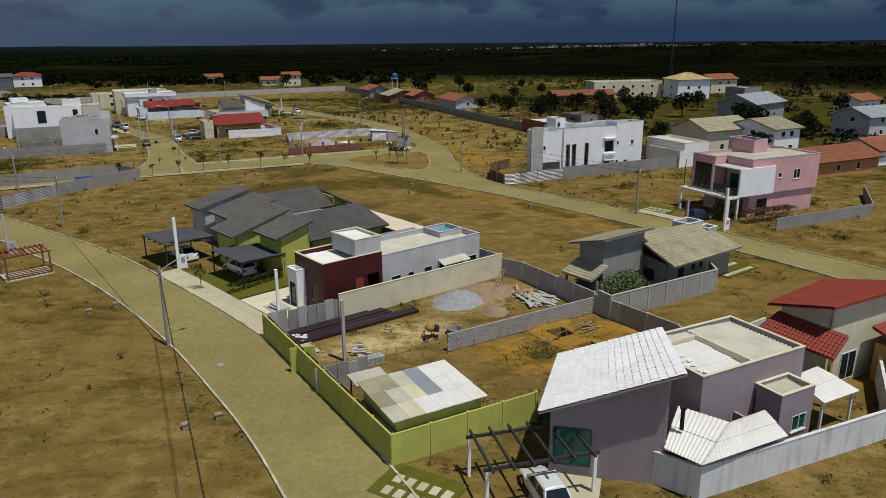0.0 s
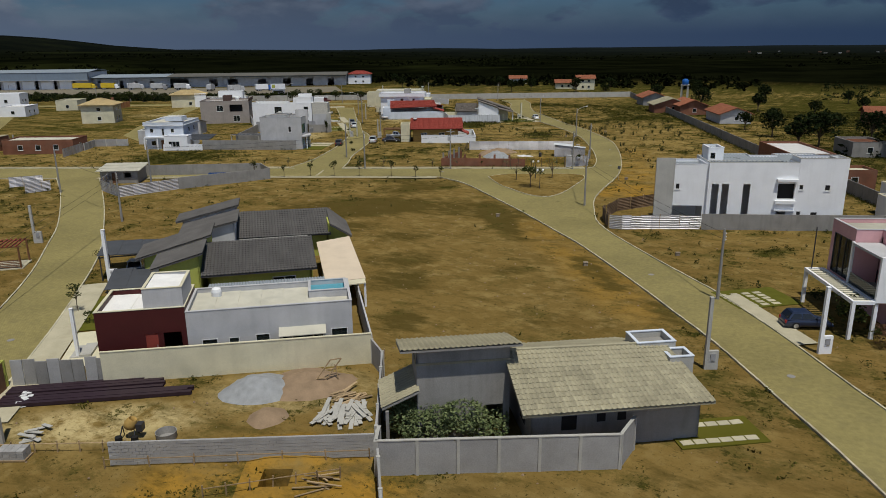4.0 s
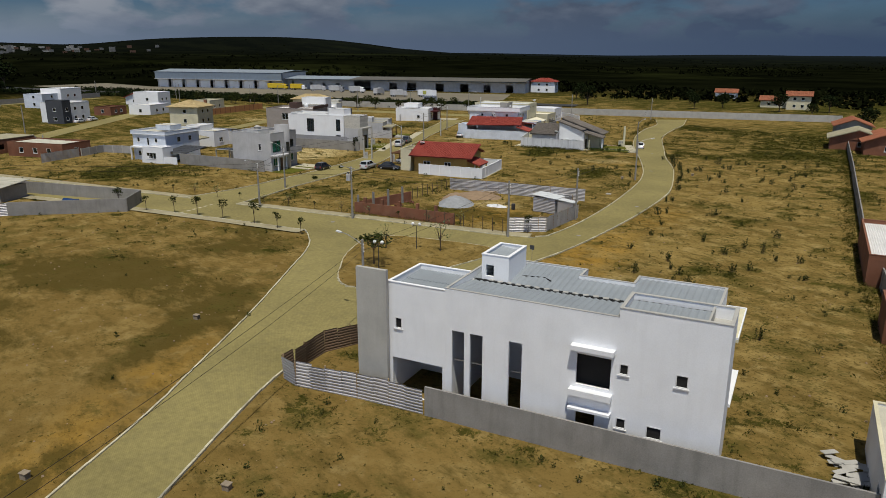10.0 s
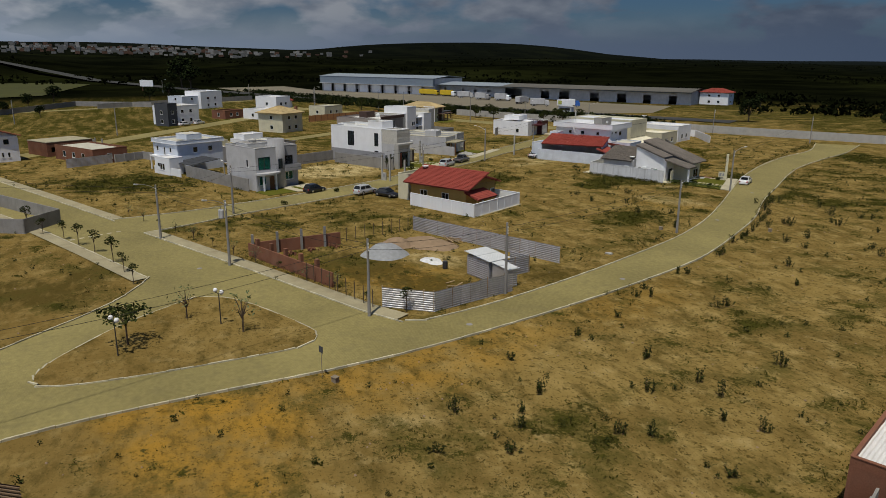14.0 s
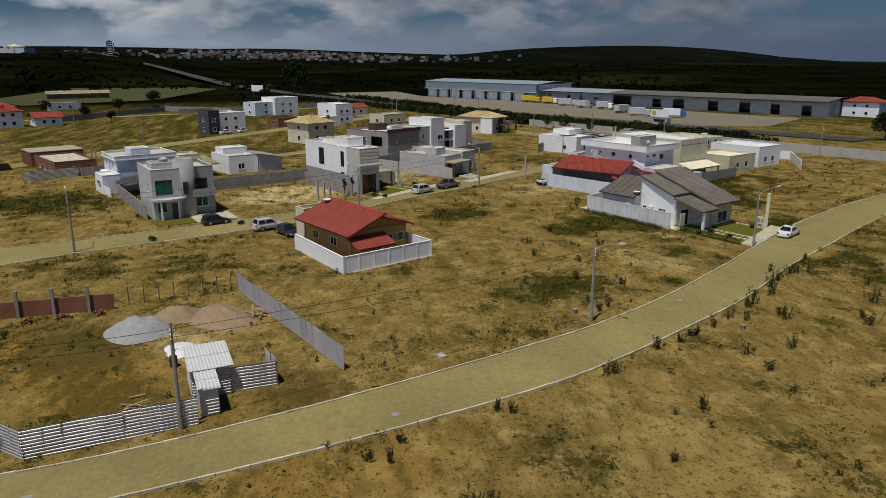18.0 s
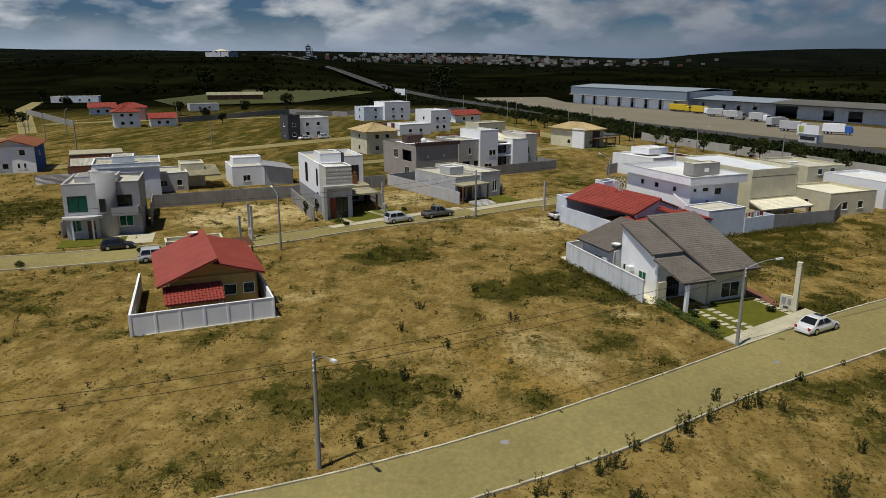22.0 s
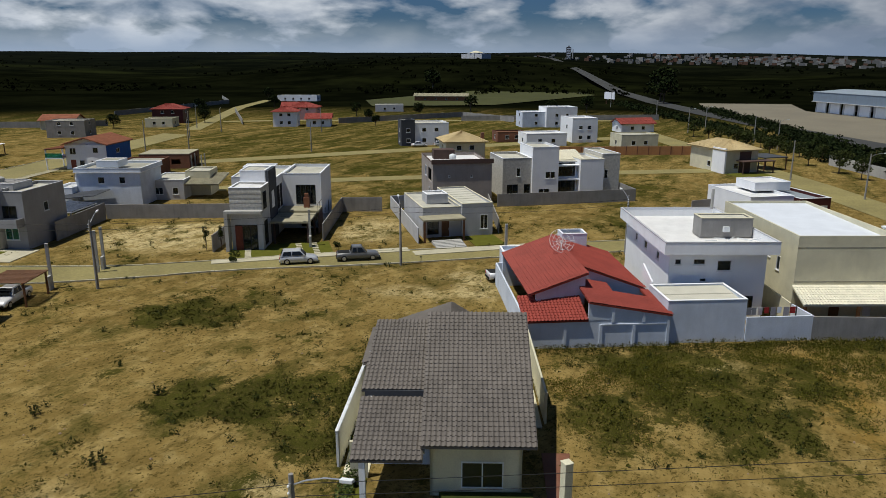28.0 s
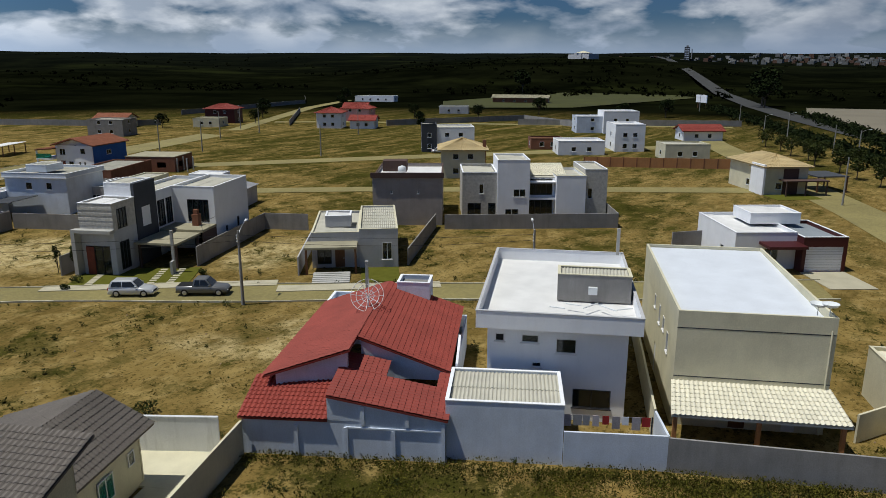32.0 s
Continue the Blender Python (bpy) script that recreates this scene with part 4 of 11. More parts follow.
    # greenish dark smears with frayed edges
    as_ = n.new("ShaderNodeAttribute"); as_.attribute_name = "stain"
    smear = rng(op("ADD", as_.outputs["Fac"], op("MULTIPLY", op("SUBTRACT", tex(0.3, 8, 0.7, (38, 1, 2.2)), 0.5), 2.6)), 0.0, 0.5, 0, 0.85)
    soil = mixc(smear, soil, (0.088, 0.068, 0.024))
    # small dry tussocks and pock marks
    wild = rng(lot.outputs["Value"], 55, 85, 0.25, 1.0)
    soil = mixc(op("MULTIPLY", wild, rng(tex(1.5, 5, 0.72), 0.575, 0.61, 0, 0.75)), soil, (0.078, 0.058, 0.020))
    soil = mixc(op("MULTIPLY", wild, rng(tex(3.6, 4, 0.65), 0.60, 0.63, 0, 0.85)), soil, (0.058, 0.045, 0.015))
    soil = mixc(1.0, soil, (0.82, 0.79, 0.59), "MULTIPLY")
    # grass comes where the patch value beats the noise
    n1, n2 = tex(0.42, 10, 0.74), tex(2.2, 7, 0.78)
    thr = op("ADD", at.outputs["Fac"], op("ADD", op("MULTIPLY", op("SUBTRACT", n1, 0.5), 2.6), op("MULTIPLY", op("SUBTRACT", n2, 0.5), 1.7)))
    # thin dry grass round the dense tufts
    thin = rng(op("ADD", at.outputs["Fac"], op("ADD", op("MULTIPLY", op("SUBTRACT", tex(0.16, 9, 0.72, (30, 1, 1.5)), 0.5), 2.4), op("MULTIPLY", op("SUBTRACT", n2, 0.5), 1.6))), -0.33, 0.08, 0, 0.78)
    soil = mixc(thin, soil, (0.088, 0.073, 0.019))
    fleck = rng(op("ADD", tex(2.4, 5, 0.72), op("MULTIPLY", at.outputs["Fac"], 0.10)), 0.55, 0.60, 0, 0.9)
    soil = mixc(fleck, soil, (0.050, 0.040, 0.012))
    gm = rng(thr, -0.04, 0.12)
    gcol = mixc(rng(tex(0.3, 6), 0.35, 0.65), (0.030, 0.032, 0.006), (0.078, 0.074, 0.014))
    gcol = mixc(rng(fine, 0.5, 0.68, 0, 0.55), gcol, (0.120, 0.088, 0.030))
    gcol = mixc(rng(tiny, 0.4, 0.7, 0, 0.7), gcol, (0.010, 0.011, 0.004))
    col = mixc(op("MULTIPLY", gm, 0.95), soil, gcol)
    # far country: woodland, scrub and pasture, colours darkened for cloud shade
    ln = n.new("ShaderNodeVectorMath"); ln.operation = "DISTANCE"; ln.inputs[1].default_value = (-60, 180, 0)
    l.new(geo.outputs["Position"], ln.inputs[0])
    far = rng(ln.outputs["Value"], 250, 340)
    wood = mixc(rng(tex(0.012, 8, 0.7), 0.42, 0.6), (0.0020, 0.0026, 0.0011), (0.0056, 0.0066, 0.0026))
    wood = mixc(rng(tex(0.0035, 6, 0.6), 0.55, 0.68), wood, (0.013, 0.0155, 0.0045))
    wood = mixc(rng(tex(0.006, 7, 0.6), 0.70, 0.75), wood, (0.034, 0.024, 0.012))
    # distance haze painted into the colour, bluish from 900 m outwards
    far_haze = rng(ln.outputs["Value"], 900, 4500)
    wood = mixc(far_haze, wood, (0.0085, 0.0115, 0.0120))
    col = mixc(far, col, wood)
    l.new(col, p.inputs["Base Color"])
    p.inputs["Roughness"].default_value = 0.95
    p.inputs["Specular IOR Level"].default_value = 0.0
    bp = n.new("ShaderNodeBump"); bp.inputs["Strength"].default_value, bp.inputs["Distance"].default_value = 0.9, 0.12
    l.new(op("ADD", op("MULTIPLY", fine, 0.8), op("ADD", mid, op("MULTIPLY", tiny, 0.3))), bp.inputs["Height"]); l.new(bp.outputs[0], p.inputs["Normal"])
    return m


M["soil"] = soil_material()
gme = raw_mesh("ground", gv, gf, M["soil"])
gme.attributes.new("grass", "FLOAT", "POINT").data.foreach_set("value", np.clip(GRASS, -1, 1).ravel().tolist())
gme.attributes.new("orange", "FLOAT", "POINT").data.foreach_set("value", ORANGE_A.ravel().tolist())
gme.attributes.new("pale", "FLOAT", "POINT").data.foreach_set("value", PALE_A.ravel().tolist())
gme.attributes.new("stain", "FLOAT", "POINT").data.foreach_set("value", STAIN_A.ravel().tolist())
gme.polygons.foreach_set("use_smooth", [True] * len(gme.polygons))
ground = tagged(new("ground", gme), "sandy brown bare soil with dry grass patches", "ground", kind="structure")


def soil_values(ob, grass, orange):
    """Bare or orange soil on a piece of its own."""
    for key, val in (("grass", grass), ("orange", orange)):
        ob.data.attributes.new(key, "FLOAT", "POINT").data.foreach_set("value", [val] * len(ob.data.vertices))
    return ob


for px, py, d in PITS:
    pit = thing("excavation_pit", px, py, d, "square excavated pit in bright orange soil", "pit", kind="structure")
    lining = Shape()
    o, e = 2.3, 0.85
    lining.v = [(-o, -o, -0.06), (o, -o, -0.06), (o, o, -0.06), (-o, o, -0.06), (-e, -e, 0.05), (e, -e, 0.05), (e, e, 0.05), (-e, e, 0.05), (-e * 0.9, -e * 0.9, -1.5), (e * 0.9, -e * 0.9, -1.5), (e * 0.9, e * 0.9, -1.5), (-e * 0.9, e * 0.9, -1.5)]
    lining.f = [[k + q, (k + 1) % 4 + q, (k + 1) % 4 + q + 4, k + q + 4] for q in (0, 4) for k in range(4)] + [[8, 9, 10, 11]]
    soil_values(part("pit_lining", lining, M["soil"], pit), -0.8, 1.0)


# ---- roads ----
def curve_through(pts, step=2.0):
    """Points along a smooth line through pts."""
    out = []
    P = [Vector((*p, 0)) for p in pts]
    for i in range(len(P) - 1):
        p0, p1, p2, p3 = P[max(0, i - 1)], P[i], P[i + 1], P[min(len(P) - 1, i + 2)]
        n = max(1, int((p2 - p1).length / step))
        for k in range(n):
            t = k / n
            q = 0.5 * ((2 * p1) + (p2 - p0) * t + (2 * p0 - 5 * p1 + 4 * p2 - p3) * t * t + (3 * p1 - p0 - 3 * p2 + p3) * t ** 3)
            out.append((q.x, q.y))
    out.append((P[-1].x, P[-1].y))
    return out


def road_material():
    m = mat("block_paving", (0.258, 0.219, 0.085), var=0.28, scale=0.10, fine=2.5, bump=0.2, dirty=0.45, dirt=(0.16, 0.135, 0.065), rough=0.9)
    n, l = m.node_tree.nodes, m.node_tree.links
    p = n["Principled BSDF"]
    src = p.inputs["Base Color"].links[0].from_socket
    geo = n.new("ShaderNodeNewGeometry")
    mp = n.new("ShaderNodeMapping"); mp.inputs["Rotation"].default_value = (0, 0, radians(26))
    l.new(geo.outputs["Position"], mp.inputs[0])
    bt = n.new("ShaderNodeTexBrick")
    bt.inputs["Scale"].default_value, bt.inputs["Brick Width"].default_value, bt.inputs["Row Height"].default_value, bt.inputs["Mortar Size"].default_value = 1.0, 0.24, 0.12, 0.012
    bt.inputs["Color1"].default_value, bt.inputs["Color2"].default_value, bt.inputs["Mortar"].default_value = (1, 1, 1, 1), (0.94, 0.94, 0.92, 1), (0.84, 0.82, 0.77, 1)
    l.new(mp.outputs[0], bt.inputs["Vector"])
    k = n.new("ShaderNodeMix"); k.data_type, k.blend_type = "RGBA", "MULTIPLY"; k.inputs[0].default_value = 1
    l.new(src, k.inputs[6]); l.new(bt.outputs["Color"], k.inputs[7]); l.new(k.outputs[2], p.inputs["Base Color"])
    return m


M["road"] = road_material()
A_L = [(6, -40), (1, 5), (-5, 26), (-9.6, 34.7), (-13.2, 41), (-17.4, 47.2), (-23.5, 55.6), (-32.5, 66.2), (-40.5, 74.3), (-49, 81.7), (-59, 90), (-77, 102.6), (-92, 112)]
A_R = [(13, -40), (8.5, 5), (1.8, 26), (-3.2, 36.2), (-8, 44.8), (-12.5, 52.1), (-18.3, 59.6), (-27, 69.3), (-38.5, 81), (-48.5, 89.3), (-62.5, 100), (-76.5, 110), (-85.5, 116.2)]
B_L = [(66, 20), (48, 57), (39, 72.5), (33.9, 80.4), (28.7, 88.2), (24.2, 94), (18.9, 100.8), (9.8, 111.7), (6.2, 115.4), (1.4, 120.3), (-4, 125.7), (-9, 130.4), (-14, 135), (-18.6, 139.3), (-22.6, 142.2), (-26.2, 143.9), (-28.2, 144.6)]
B_R = [(73, 24), (55, 61), (43.5, 77.5), (38.9, 84), (33.4, 92.4), (27.3, 100.8), (20.1, 108.8), (11.8, 118.6), (8, 124.5), (6, 130)]
C_N = [(-28.2, 144.6), (-41.8, 138.5), (-60, 130), (-85.5, 116.2), (-92, 112), (-140, 89.5), (-200, 61)]
C_F = [(-200, 73), (-140, 102), (-103, 119.4), (-79, 131), (-60, 140), (-49.8, 144.4), (-27.6, 155), (-10, 163), (-6.4, 165.2), (-5.4, 167.5)]
D_L = [(-5.4, 167.5), (-6.1, 171), (-7.9, 177.6), (-11.9, 188.5), (-17.1, 200.6), (-22.3, 211.4), (-28.9, 221.8), (-37.9, 233.4), (-44.8, 241.8), (-49.9, 248.0), (-53.6, 252.6), (-58.2, 259.0), (-66, 271), (-74, 286), (-81, 303), (-92, 318)]
D_R = [(6, 130), (3.6, 138), (2.4, 147.4), (1.7, 157), (0.4, 165.7), (-2.3, 176.5), (-5.7, 188), (-10.6, 201.7), (-14.4, 209.6), (-21, 220.4), (-27, 229.4), (-36.3, 240.8), (-44.2, 252), (-54, 265.8), (-61, 277), (-68, 292), (-74, 307), (-84, 325)]
E_L = [(-49.8, 144.4), (-53, 151), (-57.6, 159), (-63, 171), (-69.5, 184), (-77, 193.6), (-84, 201), (-95, 216), (-104.4, 227.5), (-119, 247), (-131, 263)]
E_R = [(-60, 140), (-62, 150), (-65.3, 159), (-70, 170), (-78.5, 186.4), (-86, 196), (-94.5, 205.4), (-102, 215.4), (-109, 224.8), (-124, 244), (-137, 260)]
from mathutils import geometry


def plate(name, loop, z, material, label, category="road"):
    tri = geometry.tessellate_polygon([[Vector((*p, 0)) for p in loop]])
    me = raw_mesh(name, [(*p, z) for p in loop], [list(t) for t in tri], M[material])
    bm = bmesh.new(); bm.from_mesh(me)
    for f in bm.faces:
        if f.normal.z < 0: f.normal_flip()
    bm.to_mesh(me); bm.free()
    return tagged(new(name, me), label, category, kind="structure")


cB_L, cB_R, cD_L, cD_R, cA_L, cA_R, cE_L, cE_R = [curve_through(c) for c in (B_L, B_R, D_L, D_R, A_L, A_R, E_L, E_R)]
plate("road", cB_L + C_N[1:] + C_F + cD_L[1:] + cD_R[::-1] + cB_R[::-1][1:], 0.035, "road", "dusty beige block-paved estate road")
plate("road", cA_L + cA_R[::-1], 0.030, "road", "dusty beige block-paved estate road curving between lots")
plate("road", cE_L + cE_R[::-1], 0.027, "road", "dusty beige block-paved side road between houses")
ISLAND = [(-19.6, 148.6), (-18.6, 151.4), (-15, 154), (-8, 157.3), (-5.4, 157.7), (-3.6, 156), (-2.9, 150), (-2.6, 143), (-2.9, 138.6), (-4, 136.6), (-7, 136.9), (-11, 139.6), (-15, 143)]
cI = curve_through(ISLAND + ISLAND[:1], 1.0)
isl = plate("traffic_island", cI[:-1], 0.14, "soil", "bare soil traffic island in the road junction", "traffic island")
isl.data.attributes.new("grass", "FLOAT", "POINT").data.foreach_set("value", [-0.6] * len(isl.data.vertices))
kerb_me = Shape().box(0, -0.07, -0.1, 0.97, 0.07, 0.15).mesh("kerb_stone", M["kerb"])


kerb_long = Shape().box(0, -0.07, -0.1, 2.46, 0.07, 0.15).mesh("kerb_stone", M["kerb"])


def kerb(line, label="pale concrete kerb stones along the road", step=1.0):
    """Kerb stones along a line, one metre long, or longer on far roads."""
    k = thing("kerb", line[0][0], line[0][1], 0, label, "kerb", kind="structure")
    o = Vector((*line[0], 0))
    run, pos = 0.0, 0.0
    for p, q in zip(line, line[1:]):
        a, b = Vector((*p, 0)), Vector((*q, 0))
        L = (b - a).length
        ang = math.atan2(b.y - a.y, b.x - a.x)
        while pos < L:
            s = new("kerb_stone", kerb_me if step == 1.0 else kerb_long); s.parent = k
            s.matrix_local = Matrix.Translation(a.lerp(b, pos / L) - o + Vector((0, 0, random.uniform(-0.02, 0.01)))) @ Matrix.Rotation(ang + random.uniform(-0.02, 0.02), 4, "Z")
            pos += step
        pos -= L
    return k


kerb(curve_through(A_L[1:])); kerb(curve_through(A_R[1:]))
kerb(curve_through(B_L[1:])); kerb(curve_through(B_R[1:]))
kerb(cD_L); kerb(cD_R)
kerb(C_N[:4]); kerb(C_N[4:6], step=2.5); kerb(C_F[1:5], step=2.5); kerb(C_F[5:])
kerb(cE_L, step=2.5); kerb(cE_R, step=2.5)
kerb(cI, "pale kerb stones round the traffic island")


# ---- houses of the first lots ----
def house(x, y, deg, label, category="house", name="house"):
    return thing(name, x, y, deg, label, category)


def block(h, x0, y0, x1, y1, z0, z1, material, ops=(), rise=0.0, sheet="cream_roof", cap="", corrugated=True, along="x", sides="SENW", flat=True):
    """A storey or wing: walls with openings, and a roof behind a parapet (rise) or a plain slab."""
    walls(h, x0, y0, x1, y1, z0, z1, material, ops, sides=sides)
    if not flat: return
    if rise:
        parapet_roof(h, x0, y0, x1, y1, z1, rise, material, sheet, cap, corrugated=corrugated, along=along)
    else:
        part("roof_slab", Shape().box(x0 - 0.05, y0 - 0.05, z1, x1 + 0.05, y1 + 0.05, z1 + 0.14), M[sheet], h)


def flat_house(h, x0, y0, x1, y1, z1, material, ops=(), rise=0.55, sheet="cream_roof", cap="", **k):
    block(h, x0, y0, x1, y1, -0.1, z1 - rise, material, ops, rise, sheet, cap, **k)


def gable_walls(h, pts, z0, tops, material, th=0.16):
    """Walls round a loop of plan points whose tops have their own heights."""
    n = len(pts)
    for k in range(n):
        a, b = Vector((*pts[k], 0)), Vector((*pts[(k + 1) % n], 0))
        za, zb = tops[k], tops[(k + 1) % n]
        d = (b - a).normalized()
        s = Vector((-d.y, d.x, 0)) * th
        sh = Shape()
        i = len(sh.v)
        sh.v += [tuple(a + Vector((0, 0, z0))), tuple(b + Vector((0, 0, z0))), tuple(b + Vector((0, 0, zb))), tuple(a + Vector((0, 0, za)))]
        sh.v += [tuple(Vector(v) + s) for v in sh.v[i:i + 4]]
        sh.f += [[0, 1, 2, 3], [7, 6, 5, 4], [0, 4, 5, 1], [1, 5, 6, 2], [2, 6, 7, 3], [3, 7, 4, 0]]
        part("wall", sh, M[material], h)


def flush_window(h, a, b, z0, z1, out, kind="win", glass="glass", panes=2, trim="frame"):
    """A window on a slanting-plan wall: a framed, recessed light from plan point a to b; out: how far the frame stands proud."""
    a, b = Vector((*a, 0)), Vector((*b, 0))
    d = (b - a).normalized()
    nrm = Vector((d.y, -d.x, 0))
    L = (b - a).length
    e = part("window" if kind == "win" else "door", Shape(), M[trim], h)
    fr = Shape()
    m = Matrix((( d.x, nrm.x, 0, a.x), (d.y, nrm.y, 0, a.y), (0, 0, 1, 0), (0, 0, 0, 1)))
    w = 0.07
    us = [0, w]
    for k in range(1, panes):
        us += [L * k / panes - 0.03, L * k / panes + 0.03]
    us += [L - w, L]
    fr.grid(us, [z0, z0 + w, z1 - w, z1], lambda i, j: i % 2 == 0 or j != 1, lambda u, k, z: (u, out * k, z))
    fr.v = [tuple(m @ Vector(v)) for v in fr.v]
    e.data = fr.mesh("window", M[trim])
    for k in range(panes):
        g = Shape().box(L * k / panes + w * 0.6, 0.004, z0 + w, L * (k + 1) / panes - w * 0.6, out * 0.4, z1 - w)
        g.v = [tuple(m @ Vector(v)) for v in g.v]
        part("pane", g, M[glass], e)


def upright(pts, dx, dy):
    """A standing plate from a loop of points, as thick as the level offset."""
    s, n = Shape(), len(pts)
    s.v = [tuple(p) for p in pts] + [(p[0] + dx, p[1] + dy, p[2]) for p in pts]
    s.f = [list(range(n)), [n + k for k in reversed(range(n))]] + [[k, n + k, n + (k + 1) % n, (k + 1) % n] for k in range(n)]
    return s


def posts(h, pts, z, r, material, name="post", z0=0.0):
    for x, y in pts:
        part(name, Shape().box(x - r, y - r, z0 - 0.05, x + r, y + r, z), M[material], h)


# modern single-storey house with a dark red front
h = house(-11.3, 61.3, 39, "low modern house with dark red front block and grey walls")
block(h, 0, 0, 6.4, 5.2, -0.1, 4.3, "darkred", [("S", 4.7, 6.0, 0.9, 3.0, "hole"), ("S", 3.4, 4.3, 0.9, 3.0, "door", "tile_red"), ("W", 1.0, 2.2, 0, 2.6, "door", "wood")], 0.65, "white_roof", "cream")
block(h, 6.4, 0, 18.9, 5.5, -0.1, 3.9, "lightgrey", [("S", 1.0, 2.2, 1.5, 2.2), ("S", 3.0, 3.8, 1.5, 2.2), ("S", 5.0, 6.1, 1.5, 2.3), ("S", 7.0, 10.2, 1.2, 2.3, "win", "glass", 4), ("S", 10.8, 12.1, 1.4, 2.3), ("E", 1.0, 2.5, 0.9, 2.1)], 0.6, "cream_roof", "lightgrey")
block(h, 3.5, 0.1, 6.35, 4.2, 4.95, 6.2, "lightgrey", (), 0.3, "white_roof", "cream")
block(h, 15.6, 2.6, 18.7, 5.4, 3.9, 4.15, "lightgrey", (), 0.45, "turquoise", "lightgrey", corrugated=False)
part("awning", Shape().slab([(13.2, -1.0, 2.35), (16.8, -1.0, 2.35), (16.8, 0.0, 2.7), (13.2, 0.0, 2.7)], 0.06), M["cream_roof"], h)
for k in range(8):
    part("awning_bar", Shape().box(13.3 + k * 0.48, -0.95, 1.5, 13.35 + k * 0.48, -0.9, 2.3), M["steel"], h)
block(h, -0.9, 3.4, 0, 5.1, -0.1, 3.3, "white", [("W", 0.3, 1.4, 0, 2.4, "glazed", "glass")], 0.4, "white_roof", "white")
part("front_step", Shape().box(-2.6, 3.4, -0.05, -1.7, 5.8, 0.32).box(-3.3, 3.4, -0.05, -2.6, 5.8, 0.16), M["concrete"], h)
sheet_roof(h, [(7.0, 5.5, 3.3), (17, 5.5, 3.3), (17, 9.0, 3.7), (7.0, 9.0, 3.7)], "zinc_roof", name="rear_roof")
walls(h, 7.0, 5.6, 17, 9.0, -0.1, 3.25, "lightgrey", room=False, sides="ENW")
dish = part("water_tank", Shape().lathe([(0.38, 4.0), (0.42, 4.5), (0.36, 4.75), (0.2, 4.85)], 12, (8.2, 4.4)), M["white"], h, "small round white water tank")
boundary_wall([(-9.9, 60.4), (5.7, 72.4)], 2.45, "long smooth cream plastered boundary wall of the modern house", "cream", "cream", gap=30, capmat="cream", panels=False)
boundary_wall([(5.7, 72.4), (-1.0, 80.4)], 2.3, "plastered grey boundary wall behind the modern house", "lightgrey", "lightgrey", gap=30, panels=False)

# house with stepped dark tiled roofs and lime walls
h = house(-14.7, 74.7, 41.5, "large house with stepped dark graphite tile roofs and lime-green walls")
gable_walls(h, [(0.7, 0.8), (10.0, 0.8), (10.0, 5.5), (0.7, 5.5)], -0.1, [3.35, 3.35, 4.75, 4.75], "lime")
tiled_roof(h, [(0, -0.1, 3.35), (10.6, -0.1, 3.35), (10.5, 5.7, 5.0), (0, 5.7, 5.0)], "tile_dark")
part("valley_roof", Shape().box(0.7, 5.7, 2.6, 10.4, 14.6, 2.8), M["render"], h, "grey flat roof in the valley between two slopes")
walls(h, 0.7, 5.7, 10.4, 14.6, -0.1, 2.6, "lime", [("E", 2.0, 3.0, 0.9, 2.0), ("E", 5.0, 6.4, 0, 2.1, "hole")], room=False, sides="ENW")
gable_walls(h, [(3.0, 15.5), (12.6, 15.5), (12.6, 19.4), (3.0, 19.4)], -0.1, [2.85, 2.85, 4.5, 4.5], "lime")
tiled_roof(h, [(2.5, 14.8, 2.85), (13.1, 14.8, 2.75), (12.9, 19.5, 4.75), (2.5, 19.5, 4.85)], "tile_dark")
tiled_roof(h, [(15.3, 13.0, 2.75), (15.3, 20.5, 2.75), (13.0, 20.5, 4.6), (13.0, 14.2, 4.0)], "tile_dark")
gable_walls(h, [(12.8, 15.0), (15.0, 15.0), (15.0, 20.2), (12.8, 20.2)], -0.1, [3.9, 2.6, 2.6, 4.2], "lime")
for x0, x1, y0, y1, za, zb, wall in ((-4.3, 0.35, -0.2, 4.9, 4.35, 5.6, "lime"), (-6.5, 0.7, 5.3, 10.8, 3.9, 5.85, "lime"), (-3.4, 2.9, 12.4, 18.2, 4.1, 5.5, "lightgrey"), (-4.3, 2.8, 18.5, 22.8, 4.3, 5.9, "lightgrey")):
    tiled_roof(h, [(x0, y1, za), (x0, y0, za), (x1, y0, zb), (x1, y1, zb)], "tile_dark")
    k = (zb - za) / (x1 - x0)
    gable_walls(h, [(x0 + 0.7, y0 + 0.4), (x1 - 0.4, y0 + 0.4), (x1 - 0.4, y1 - 0.4), (x0 + 0.7, y1 - 0.4)], -0.1, [za + k * 0.7 - 0.2, zb - k * 0.4 - 0.2, zb - k * 0.4 - 0.2, za + k * 0.7 - 0.2], wall)
flush_window(h, (6.4, 0.8), (8.6, 0.8), 1.2, 2.5, 0.05)
flush_window(h, (2.5, 14.2), (2.5, 15.0), 4.2, 4.9, 0.05, panes=1)
part("side_canopy", Shape().slab([(11.2, -2.4, 2.55), (15.0, -1.8, 2.5), (15.0, 13.0, 2.75), (11.2, 11.4, 2.75)], 0.12), M["peach"], h, "flat peach-coloured canopy")
part("rear_slab", Shape().slab([(10.6, -3.6, 2.45), (14.9, -3.0, 2.45), (14.9, -1.9, 2.5), (10.8, -2.5, 2.5)], 0.1), M["cream"], h)
posts(h, [(14.8, -2.8), (14.8, 4.0), (14.8, 10), (11.4, -2.2), (11.4, 4.0)], 2.45, 0.1, "white")
